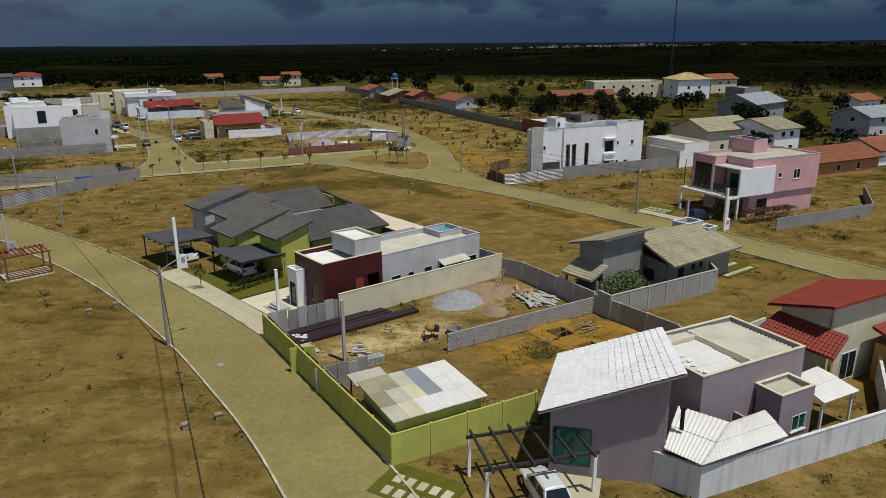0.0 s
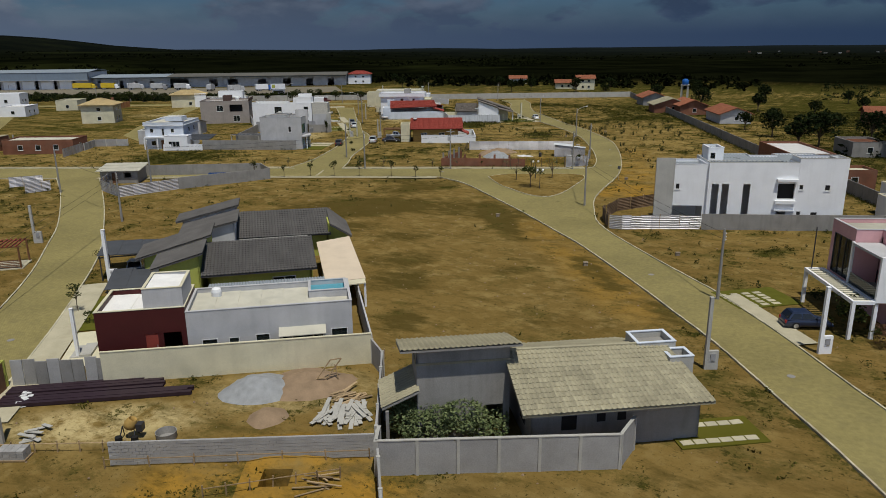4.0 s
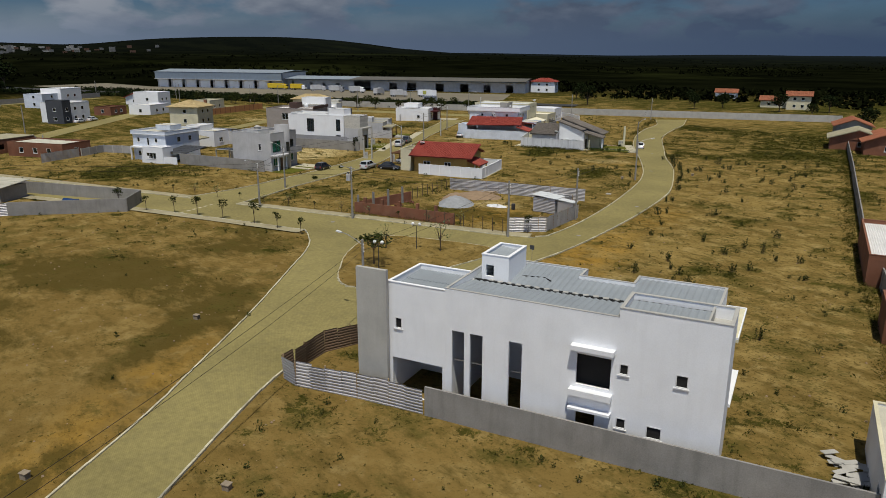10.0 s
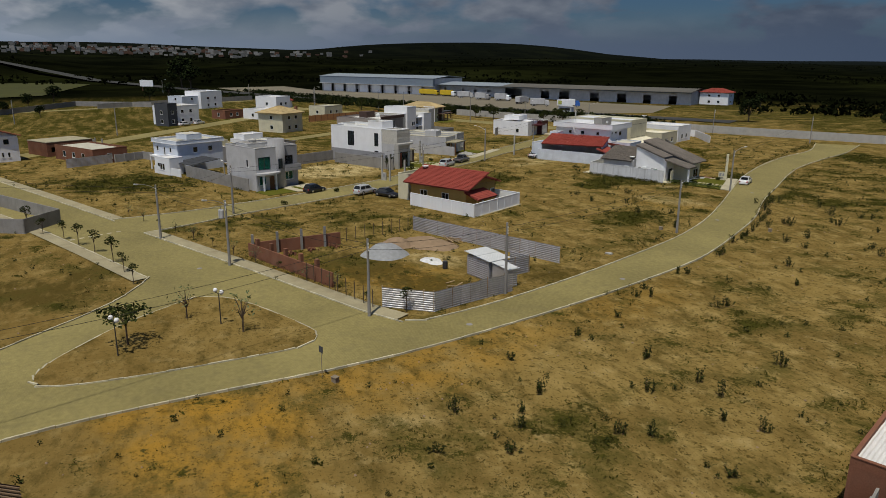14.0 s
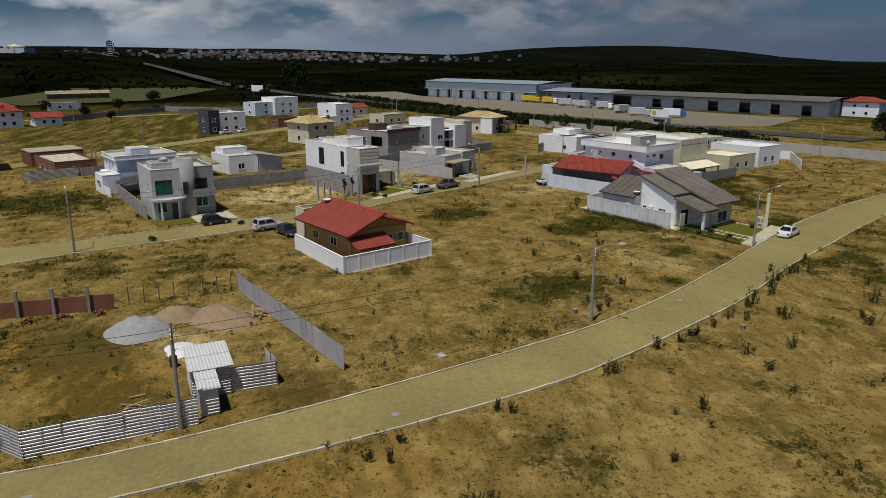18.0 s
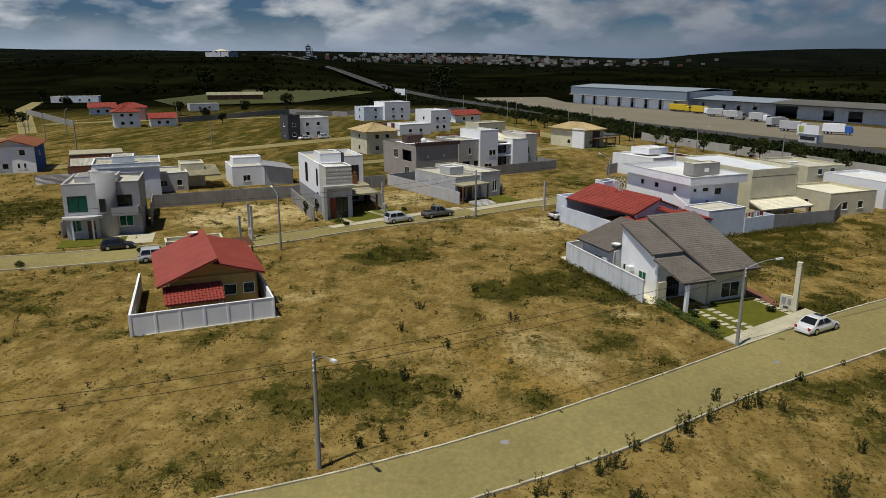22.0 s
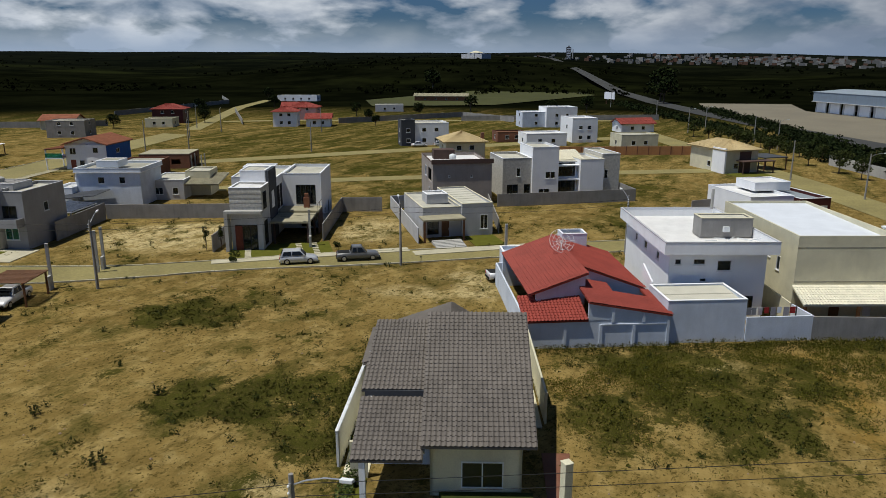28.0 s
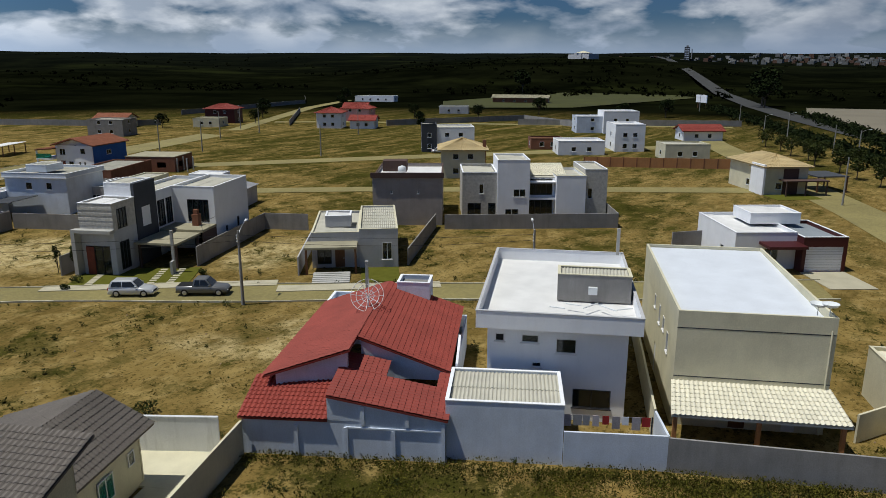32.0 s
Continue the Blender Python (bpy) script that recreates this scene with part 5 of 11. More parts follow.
carport_base = pose(-13.9, 73.6, 0, 0, 0, 45)
for x0, x1, y0, y1 in ((-8.1, -2.8, 1.6, 8.0), (-10.5, -4.6, 13.6, 19.5)):
    cp = house(0, 0, 0, "dark flat carport on steel posts in front of the dark-roofed house", "carport", "carport")
    cp.matrix_world = carport_base @ Matrix.Translation((x0, y0, 0))
    w, d = x1 - x0, y1 - y0
    sheet_roof(cp, [(w, 0, 2.65), (w, d, 2.65), (0, d, 2.85), (0, 0, 2.85)], "darkgrey")
    posts(cp, [(0.2, 0.2), (w - 0.2, 0.2), (0.2, d - 0.2), (w - 0.2, d - 0.2)], 2.68, 0.06, "steel")
    for k in range(5):
        part("rafter", Shape().box(0.05, 0.1 + k * (d - 0.25) / 4, 2.48, w - 0.05, 0.2 + k * (d - 0.25) / 4, 2.6), M["steel"], cp)
boundary_wall([(-1.0, 80.4), (-11.2, 93.4), (-20.6, 103.0), (-27.0, 97.5)], 2.2, "dark weathered block wall along the empty lot", "block", "concrete", gap=2.5)

# near house: white tiled shed roof, mauve walls
h = house(0, 0, 0, "mauve house with a white tiled pitched roof on the corner")
Q = [(6.7, 42.9, 4.65), (4.5, 36.3, 4.2), (12.0, 34.7, 7.25), (12.7, 41.3, 7.1)]
tiled_roof(h, Q, "tile_white", w=0.34, l=0.42, single=300, board="mauve")
gable_walls(h, [(5.3, 36.9), (11.5, 35.5), (12.2, 40.8), (7.4, 42.1)], -0.1, [4.3, 6.7, 6.6, 4.6], "mauve")
flush_window(h, (5.5, 36.83), (7.6, 36.36), 0.6, 3.0, 0.06, glass="glass_green", panes=2, trim="steel")
part("flue", Shape().lathe([(0.12, 3.0), (0.12, 4.3), (0.2, 4.32), (0.2, 4.45)], 10, (12.6, 36.3)), M["black"], h, "short black flue")
h2 = house(17.0, 39.0, 27, "mauve flat-roofed wing with worn sheet roofs behind parapets")
walls(h2, -2.6, 0.65, 6.4, 6.6, -0.1, 4.4, "mauve", [("S", 5.4, 6.0, 2.6, 3.5)])
parapet_roof(h2, -2.6, 0.65, 6.4, 6.6, 4.4, 0.75, "mauve", "render", "cream", corrugated=False)
sheet_roof(h2, [(6.2, 0.85, 4.85), (6.2, 6.4, 4.85), (2.0, 6.4, 5.0), (2.0, 0.85, 5.0)], "cream_roof", pitch=0.3, amp=0.065)
sheet_roof(h2, [(2.0, 5.6, 4.9), (2.0, 6.4, 4.9), (-2.4, 6.4, 5.0), (-2.4, 5.6, 5.0)], "cream_roof")
part("inner_wall", Shape().box(1.82, 0.83, 4.45, 1.98, 5.6, 5.1), M["cream"], h2)
part("inner_wall", Shape().box(-2.42, 5.45, 4.45, 1.82, 5.6, 5.05), M["cream"], h2)
sheet_roof(h2, [(-2.4, 0.85, 4.6), (1.8, 0.85, 4.6), (1.8, 5.4, 4.75), (-2.4, 5.4, 4.75)], "white_roof", name="worn_roof", amp=0.02)
for k in range(9):
    o = part("broken_sheet", Shape().slab([(0, 0, 0.03), (0.5, 0.05, 0), (0.42, 0.3, 0.05), (0.1, 0.34, 0.02)], 0.015), M["white_roof"], h2)
    o.matrix_local = pose(random.uniform(-2.2, -1.0), random.uniform(1.2, 4.2), 4.76, random.uniform(-8, 8), random.uniform(-8, 8), random.uniform(0, 360))
block(h2, 2.0, -1.3, 5.0, 0.65, -0.1, 3.2, "mauve", [("S", 1.2, 2.5, 0.9, 2.0, "win", "glass_green", 2)], 0.45, "cream_roof", "cream", along="y", sides="SEW")
sheet_roof(h2, [(-6.1, -2.9, 2.45), (0.4, -3.1, 2.45), (0.5, -1.35, 3.2), (-2.4, -1.35, 3.2)], "white_roof", name="lean_to_roof", pitch=0.2, amp=0.022)
sheet_roof(h2, [(-6.7, -0.7, 2.45), (-6.12, -2.88, 2.45), (-2.42, -1.33, 3.2), (-3.6, 1.4, 3.2)], "white_roof", name="lean_to_roof", pitch=0.2, amp=0.022)
walls(h2, -3.6, -2.6, 0.2, 0.6, -0.1, 2.35, "mauve", sides="SEW", room=False)
sheet_roof(h2, [(5.7, -1.6, 2.4), (9.2, -1.6, 2.4), (8.8, 1.2, 3.0), (5.9, 1.0, 3.0)], "white_roof", name="porch_roof", pitch=0.2, amp=0.022)
posts(h2, [(8.9, -1.3), (6.0, -1.3)], 2.4, 0.07, "white")
boundary_wall([(9.3, 37.0), (13.0, 34.1), (26.9, 40.0), (31.0, 48.0)], 2.0, "dirty white plastered boundary wall of the mauve house", "white_dirty", "white_dirty", gap=40, panels=False, capmat="white_dirty")
pg = house(1.2, 33.6, 14, "dark timber pergola over the driveway with a parked white car", "pergola", "pergola")
for k in range(6):
    part("rafter", Shape().box(0.3 + k * 1.15, -0.9, 2.62, 0.42 + k * 1.15, 3.4, 2.78), M["steel"], pg)
for y in (-0.4, 2.9):
    part("beam", Shape().box(0, y, 2.45, 6.6, y + 0.14, 2.62), M["steel"], pg)
posts(pg, [(0.2, -0.3), (6.4, -0.3), (0.2, 3.0)], 2.45, 0.09, "white")

# yellow wall round the building lots, with a sheet-roofed shed in its corner
lime_wall = boundary_wall([(5.3, 42.6), (-3.8, 37.6), (-15.7, 56.7)], 2.1, "lime-yellow painted precast boundary wall of the building lot", "lime", "lime", gap=2.4, panels=True)
for k in range(8):
    o = part("lining_board", Shape().box(0.03, 0, -0.1, 2.35, 0.03, 2.13), M["wood" if k % 3 else "block"], lime_wall, "unpainted dark inner board")
    o.matrix_local = Matrix.Translation((-9.1 - 11.9 * k / 8 + 0.14, -5.0 + 19.1 * k / 8 + 0.09, 0)) @ Matrix.Rotation(math.atan2(19.1, -11.9), 4, "Z") @ Matrix.Translation((0, -0.05, 0))
sh = house(-3.6, 37.9, 29, "small site shed with patched pale sheet roof", "shed", "shed")
walls(sh, 0.1, 0.1, 6.0, 4.9, -0.1, 2.75, "lime", [("N", 1.5, 2.6, 0, 2.1, "door", "wood")])
for k in range(6):
    for j in range(3):
        z = 2.86 + j * 0.07 + 0.012 * (k % 2)
        sheet_roof(sh, [(-0.2 + k * 1.08, -0.2 + j * 1.8, z), (0.9 + k * 1.08, -0.2 + j * 1.8, z), (0.9 + k * 1.08, 1.68 + j * 1.8, z + 0.05), (-0.2 + k * 1.08, 1.68 + j * 1.8, z + 0.05)], "zinc_roof" if k == 3 and j else ("white_roof" if k > 3 or (j == 0 and k > 1) else ("cream_roof", "tile_sand", "cream", "tile_sand", "cream_roof")[(k * 2 + j * 3) % 5]), pitch=0.18, amp=0.02, name="roof_sheet", row=9)


def slab_screen(a, b, h, n, label):
    """Upright concrete slabs side by side, each leaning a little, with gaps."""
    g = thing("slab_screen", a[0], a[1], math.degrees(math.atan2(b[1] - a[1], b[0] - a[0])), label, "wall")
    w = math.hypot(b[0] - a[0], b[1] - a[1]) / n
    for k in range(n):
        o = part("slab", Shape().box(-w * 0.475, -0.05, -0.15, w * 0.475, 0.05, h * random.uniform(0.96, 1.04)), M["render" if k % 3 else "block"], g)
        o.matrix_local = Matrix.Translation((w * (k + 0.5), random.uniform(-0.05, 0.05), 0)) @ Matrix.Rotation(radians(random.uniform(-4, 4)), 4, "X") @ Matrix.Rotation(radians(random.uniform(-1.2, 1.2)), 4, "Y") @ Matrix.Rotation(radians(random.uniform(-3, 3)), 4, "Z")


sheet_roof(sh, [(-0.1, 5.35, 2.62), (2.3, 5.35, 2.62), (2.3, 7.2, 2.72), (-0.1, 7.2, 2.72)], "cream_roof", pitch=0.18, amp=0.02, name="roof_sheet", row=9)
posts(sh, [(0.1, 7.0), (2.1, 7.0)], 2.62, 0.05, "wood")
solo("lime_panel", Shape().box(0, -0.06, -0.1, 1.9, 0.06, 2.0), M["lime"], "single lime-green painted panel in the building lot", "wall panel", x=-12.2, y=50.0, deg=16)
slab_screen((-15.4, 57.0), (-9.6, 60.8), 2.0, 8, "row of grey upright concrete slabs leaning at odd angles")
slab_screen((-9.8, 46.7), (-6.1, 48.4), 2.0, 5, "short screen of broken grey concrete slabs")
bw = boundary_wall([(-0.3, 53.6), (13.2, 61.7)], 1.5, "low unplastered concrete block wall between building lots", "block", "block", th=0.1, gap=40, panels=False)
bc = Shape()
for side in (-0.072, 0.052):
    for j in range(7):
        for k in range(39):
            u0, z0 = k * 0.402 + 0.2 * (j % 2), j * 0.215 + random.uniform(0, 0.008)
            p = random.uniform(0, 0.02)
            bc.box(u0, side - p * (side < 0), z0, u0 + 0.382, side + 0.02 + p * (side > 0), z0 + 0.195)
wm = Matrix.Rotation(math.atan2(8.1, 13.5), 4, "Z")
bc.v = [tuple(wm @ Vector(v)) for v in bc.v]
tagged(part("blocks", bc, M["block"], bw), kind="stuff")
boundary_wall([(13.2, 61.7), (7.7, 70.8), (5.7, 72.4)], 2.0, "dark block wall between the building lot and the unfinished house", "block", "concrete", gap=2.6)
boundary_wall([(13.2, 61.7), (18.4, 54.4), (19.6, 47.6)], 1.8, "weathered block wall behind the excavated lot", "block", "concrete", gap=2.6)

# unfinished house with sand-coloured tiles
h = house(21.2, 66.0, 36, "unfinished grey rendered house with a sand-coloured tile roof")
gable_walls(h, [(0.2, 0.3), (10.9, 0.3), (10.9, 7.0), (0.2, 7.0)], -0.1, [3.0, 2.9, 3.6, 3.8], "render")
tiled_roof(h, [(-0.7, -1.2, 3.3), (11.2, -0.9, 3.1), (10.0, 3.9, 4.9), (-0.9, 3.4, 5.3)], "tile_sand", w=0.34, l=0.4, single=300)
tiled_roof(h, [(8.6, 8.4, 3.4), (-0.8, 8.0, 3.6), (-0.9, 3.4, 5.3), (10.0, 3.9, 4.9)], "tile_sand", w=0.34, l=0.4)
ridge_cap(h, (-0.9, 3.4, 5.36), (10.0, 3.9, 4.97), "tile_sand")
block(h, 8.0, 3.6, 10.6, 5.6, 3.2, 4.6, "concrete", (), 0.5, "render", "bluewhite", corrugated=False)
block(h, 9.6, 2.2, 11.2, 3.6, 3.0, 4.2, "concrete", (), 0.45, "render", "bluewhite", corrugated=False)
block(h, -6.4, 2.6, -0.6, 5.6, -0.1, 5.05, "render", [("S", 4.2, 5.4, 0, 2.1, "hole")], 0, "tile_sand")
gable_walls(h, [(-6.4, 2.6), (-0.6, 2.6), (-0.6, 5.6), (-6.4, 5.6)], 5.2, [6.1, 6.1, 5.3, 5.3], "render")
tiled_roof(h, [(0.0, 6.2, 5.25), (-7.4, 6.2, 5.25), (-7.4, 1.9, 6.4), (0.0, 1.9, 6.4)], "tile_sand", board="render")
tiled_roof(h, [(-8.6, 5.8, 2.7), (-8.6, 2.0, 2.7), (-6.3, 2.0, 3.7), (-6.3, 5.8, 3.7)], "tile_sand", board="render")
posts(h, [(-8.3, 1.6), (-8.3, 5.4)], 2.7, 0.1, "render")
for a, b, z0, z1 in ((2.0, 3.1, 1.2, 2.3), (4.2, 4.9, 1.6, 2.3), (5.5, 6.2, 1.6, 2.3)):
    flush_window(h, (a, 0.3), (b, 0.3), z0, z1, 0.03, panes=1, trim="render", glass="dark")
flush_window(h, (0.2, 3.0), (0.2, 1.6), 0.9, 2.2, 0.03, panes=1, trim="render", glass="dark")
boundary_wall([(13.6, 61.4), (14.3, 60.0), (26.4, 67.1), (26.6, 69.4)], 2.2, "grey concrete block wall with posts round the unfinished house", "block", "concrete", gap=2.35, capmat="concrete")

# red-roofed cream house
h = house(26.1, 45.1, 28, "cream house with dark red tiled roofs beside a brown lot")
gable_walls(h, [(0.7, 1.1), (9.6, 1.1), (9.6, 5.2), (0.7, 5.0)], -0.1, [6.25, 6.25, 5.15, 5.15], "cream")
tiled_roof(h, [(10.4, 8.0, 4.6), (-0.2, 5.6, 5.25), (-0.2, 0.6, 6.6), (10.4, 0.6, 6.6)], "tile_red", w=0.3, l=0.36)
part("fascia", Shape().box(-0.2, 0.5, 6.42, 10.4, 0.6, 6.66), M["tile_red"], h)
tiled_roof(h, [(-1.6, 5.2, 3.7), (-1.6, -0.8, 3.7), (0.7, -0.2, 4.6), (0.7, 5.2, 4.6)], "tile_red", w=0.3, l=0.36)
posts(h, [(-1.4, -0.5), (-1.4, 4.9), (-1.4, 2.3)], 3.65, 0.12, "ochre")
flush_window(h, (2.4, 1.1), (4.2, 1.1), 0.2, 2.4, 0.05, panes=2, trim="frame")
tiled_roof(h, [(4.8, -3.6, 2.8), (11.0, -3.6, 2.8), (11.0, 0.6, 4.2), (4.8, 0.6, 4.2)], "tile_red")
posts(h, [(5.1, -3.3), (10.6, -3.3)], 2.8, 0.14, "ochre")
walls(h, 5.2, -1.2, 10.6, 0.6, -0.1, 2.9, "ochre", [("S", 1.0, 2.4, 0.2, 2.3)], sides="SEW", room=False)
boundary_wall([(21.2, 46.6), (21.9, 52.6), (26.0, 55.4)], 1.9, "pale plastered side wall of the red-roofed house", "white_dirty", "white_dirty", gap=40, panels=False)

# pink and white house
h = house(37.9, 99.3, 25, "pink and white two-storey modern house with a roof tank tower")
walls(h, 2.2, -4.55, 15.5, 4.2, 3.2, 7.5, "pink", [("S", 5.2, 5.9, 5.2, 5.9, "win", "glass", 1), ("S", 8.2, 9.6, 4.8, 6.2, "win", "glass", 2)], sides="SEN")
walls(h, 0.0, 0.0, 2.2, 4.2, 3.2, 7.5, "pink", [("W", 0.5, 3.6, 3.4, 7.0, "glazed", "glass")], sides="SNW")
walls(h, 2.2, -4.55, 4.0, 0.0, 3.2, 7.5, "pink", [("W", 1.6, 3.6, 3.3, 5.8, "glazed", "glass_green")], sides="W", room=False)
rim(h, [(0.0, 4.2), (0.0, 0.0), (2.2, 0.0), (2.2, -4.55), (15.5, -4.55), (15.5, 4.2)], 7.5, 8.1, 0.16, "pink")
rim(h, [(-0.03, 4.23), (-0.03, -0.03), (2.17, -0.03), (2.17, -4.58), (15.53, -4.58), (15.53, 4.23)], 8.1, 8.15, 0.22, "lightgrey", "coping")
for q in (((2.36, -4.4, 7.72), (15.34, -4.4, 7.72), (15.34, 0.1, 7.95), (2.36, 0.1, 7.95)), ((15.34, 4.0, 7.72), (0.16, 4.0, 7.72), (0.16, 0.12, 7.95), (15.34, 0.12, 7.95))):
    sheet_roof(h, q, "cream_roof")
part("ceiling_slab", Shape().box(2.3, -4.4, 7.4, 15.4, 4.1, 7.5), M["concrete"], h)
part("valley_gutter", Shape().box(2.4, 0.02, 7.78, 15.3, 0.2, 7.9), M["black"], h)
part("front_wall", Shape().box(-0.2, -4.85, 3.2, 6.4, -4.6, 7.05), M["white"], h, "smooth white front screen wall")
part("balcony_roof", Shape().box(-0.2, -4.6, 6.8, 2.15, -0.1, 7.0), M["lightgrey"], h)
part("balcony_floor", Shape().box(-0.2, -4.6, 3.2, 2.15, 0.0, 3.4), M["concrete"], h)
part("balcony_glass", Shape().box(-0.15, -4.5, 3.4, -0.11, -0.2, 4.4), M["glass"], h)
part("side_wall", Shape().box(-0.2, -0.12, 3.2, 0.0, 0.12, 7.05), M["white"], h)
block(h, 2.6, -4.2, 15.2, 3.9, -0.1, 3.2, "pink", [("S", 1.5, 3.5, 0, 2.4, "glazed", "glass"), ("W", 1.0, 2.4, 0, 2.3, "door", "wood")], flat=False)
rim(h, [(-2.0, -4.85), (-0.2, -4.85), (-0.2, 4.3), (-2.0, 4.3)], 3.05, 3.35, 0.2, "white", "canopy_edge")
for k in range(16):
    part("pergola_slat", Shape().box(-1.8, -4.5 + k * 0.55, 3.1, -0.4, -4.32 + k * 0.55, 3.28), M["tile_cream"], h)
posts(h, [(-1.85, -4.7), (0.0, -4.6), (-1.85, 4.1)], 3.06, 0.14, "white", "column")
part("balcony_post", Shape().box(-1.5, 4.0, 3.35, -1.42, 4.08, 7.3), M["steel"], h)
block(h, 7.6, 0.3, 10.3, 5.0, 7.4, 8.6, "pink", (), 1.2, "grey", "lightgrey", corrugated=False)
part("tower_foot", Shape().box(7.7, 4.2, 3.2, 10.2, 4.95, 7.4), M["pink"], h)
for x, y in ((8.6, 3.6), (9.3, 1.9)):
    part("water_tank", Shape().lathe([(0.72, 8.66), (0.86, 9.2), (0.86, 9.24), (0.5, 9.44), (0.16, 9.48)], 14, (x, y)), M["tank"], h, "blue plastic water tank", True)
boundary_wall([(42.8, 89.6), (60, 97.5), (66, 110)], 1.6, "rough grey rendered wall beside the pink house", "render", "render", gap=40, panels=False)

# large white building under construction
h = house(15.4, 125.0, 23.4, "large new white two-storey building with slit windows and zinc roof")
part("end_slab", Shape().box(0.0, -0.15, -0.1, 2.4, 0.15, 9.2), M["concrete"], h, "raw grey end slab")
block(h, 2.2, 0.4, 6.8, 5.0, -0.1, 7.75, "white", [("S", 0.3, 4.2, 0, 2.8, "hole"), ("S", 0.55, 1.1, 5.0, 5.8, "win", "dark", 1), ("W", 1.5, 3.2, 4.2, 5.6, "hole")], 0.55, "zinc_roof", "white", along="y", sides="SNW")
walls(h, 6.8, 0.0, 18.1, 6.7, -0.1, 8.1, "white", [("S", 0.5, 1.4, 0.6, 5.8, "hole"), ("S", 1.8, 2.7, 0.6, 5.8, "hole"), ("S", 4.5, 5.4, 0.6, 5.8, "hole"), ("S", 8.9, 11.0, 3.9, 5.9, "hole"), ("S", 9.0, 10.2, 0, 2.3, "hole")])
walls(h, 8.9, 6.7, 13.9, 8.3, -0.1, 8.1, "white", [("N", 1, 4, 3.5, 5.5, "hole")], sides="ENW")
walls(h, 17.4, 3.1, 23.1, 8.4, -0.1, 8.1, "white", [("E", 1.0, 4.6, 3.4, 5.8, "hole"), ("E", 1.0, 4.6, 0.2, 2.6, "hole"), ("N", 2, 4, 3.5, 5.5, "hole")], sides="ENW")
rim(h, [(6.8, 0.0), (18.1, 0.0), (18.1, 3.06), (23.1, 3.06), (23.1, 8.4), (17.4, 8.4), (17.4, 6.7), (13.9, 6.7), (13.9, 8.3), (8.9, 8.3), (8.9, 6.7), (6.8, 6.7)], 8.1, 8.62, 0.15, "white")
rim(h, [(6.79, -0.01), (18.1, -0.01), (18.1, 3.05), (23.11, 3.05), (23.11, 8.41), (17.39, 8.41), (17.39, 6.71), (13.91, 6.71), (13.91, 8.31), (8.89, 8.31), (8.89, 6.71), (6.79, 6.71)], 8.62, 8.66, 0.17, "concrete", "coping")
for q in (((17.94, 3.7, 8.2), (7.0, 3.7, 8.2), (7.0, 0.18, 8.5), (17.94, 0.18, 8.5)), ((7.0, 4.05, 8.2), (17.5, 4.05, 8.2), (17.5, 6.5, 8.42), (7.0, 6.5, 8.42)), ((9.1, 6.48, 8.42), (13.7, 6.48, 8.42), (13.7, 8.1, 8.55), (9.1, 8.1, 8.55)), ((17.45, 3.3, 8.2), (22.9, 3.3, 8.2), (22.9, 8.2, 8.5), (17.45, 8.2, 8.5))):
    sheet_roof(h, q, "zinc_roof", pitch=0.42, amp=0.035, row=7)
walls(h, 18.1, -0.05, 24.2, 3.05, -0.1, 8.4, "white", [("S", 0.2, 0.75, 5.1, 5.8, "win", "dark", 1), ("S", 3.4, 4.1, 5.0, 5.8, "win", "dark", 1), ("S", 0.2, 0.8, 1.6, 2.3, "win", "dark", 1), ("S", 2.0, 2.9, 1.4, 2.2, "win", "dark", 1)])
parapet_roof(h, 18.1, -0.05, 24.2, 3.05, 8.4, 0.8, "white", "concrete", "concrete", corrugated=False)
sheet_roof(h, [(18.3, 0.15, 8.8), (22.8, 0.15, 8.8), (22.8, 2.6, 8.92), (18.3, 2.6, 8.92)], "zinc_roof", pitch=0.42, amp=0.035, row=7)
part("tank_wall", Shape().box(22.85, 0.12, 8.46, 22.97, 2.88, 9.15), M["concrete"], h)
part("box_gutter", Shape().box(18.3, 2.62, 8.7, 22.8, 2.86, 8.84), M["black"], h, "dark roof gutter")
part("roof_deck", Shape().box(7.0, 0.2, 7.95, 17.9, 6.5, 8.1), M["concrete"], h)
for z0, z1 in ((6.25, 6.55), (3.3, 3.7), (2.35, 2.5)):
    part("window_box", Shape().box(15.4, -0.5, z0, 18.0, 0.0, z1), M["white"], h)
# near-black sheet painted as the shade behind the window opening
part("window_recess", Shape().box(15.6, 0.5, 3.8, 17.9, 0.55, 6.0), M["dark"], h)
for x in (7.3, 8.6, 11.3):
    part("stair_rail", Shape().beam((x, 0.4, 3.6), (x + 0.9, 0.4, 3.6), 0.03), M["chrome"], h)
block(h, 7.6, 4.0, 9.6, 7.3, 8.2, 9.6, "white", [("S", 0.3, 0.9, 8.5, 9.3, "hole")], 0.4, "zinc_roof", "white")
part("box_gutter", Shape().box(7.2, 3.72, 8.14, 17.9, 4.02, 8.24), M["black"], h, "dark roof gutter")
for k in range(14):
    o = part("gutter_lap", Shape().box(-0.18, -0.12, 0, 0.18, 0.12, 0.05), M["concrete"], h)
    o.matrix_local = pose(8.4 + k * 0.66, 3.86 + random.uniform(-0.06, 0.06), 8.25, 0, 0, random.uniform(-30, 30))
part("balcony", Shape().box(23.1, 3.1, 7.05, 24.35, 8.8, 7.25), M["cream"], h)
rim(h, [(23.12, 3.1), (24.35, 3.1), (24.35, 8.8), (23.12, 8.8)], 7.25, 7.36, 0.08, "white", "balcony_edge")
part("balcony", Shape().box(23.1, 3.3, 2.8, 24.3, 8.6, 3.0), M["white"], h)
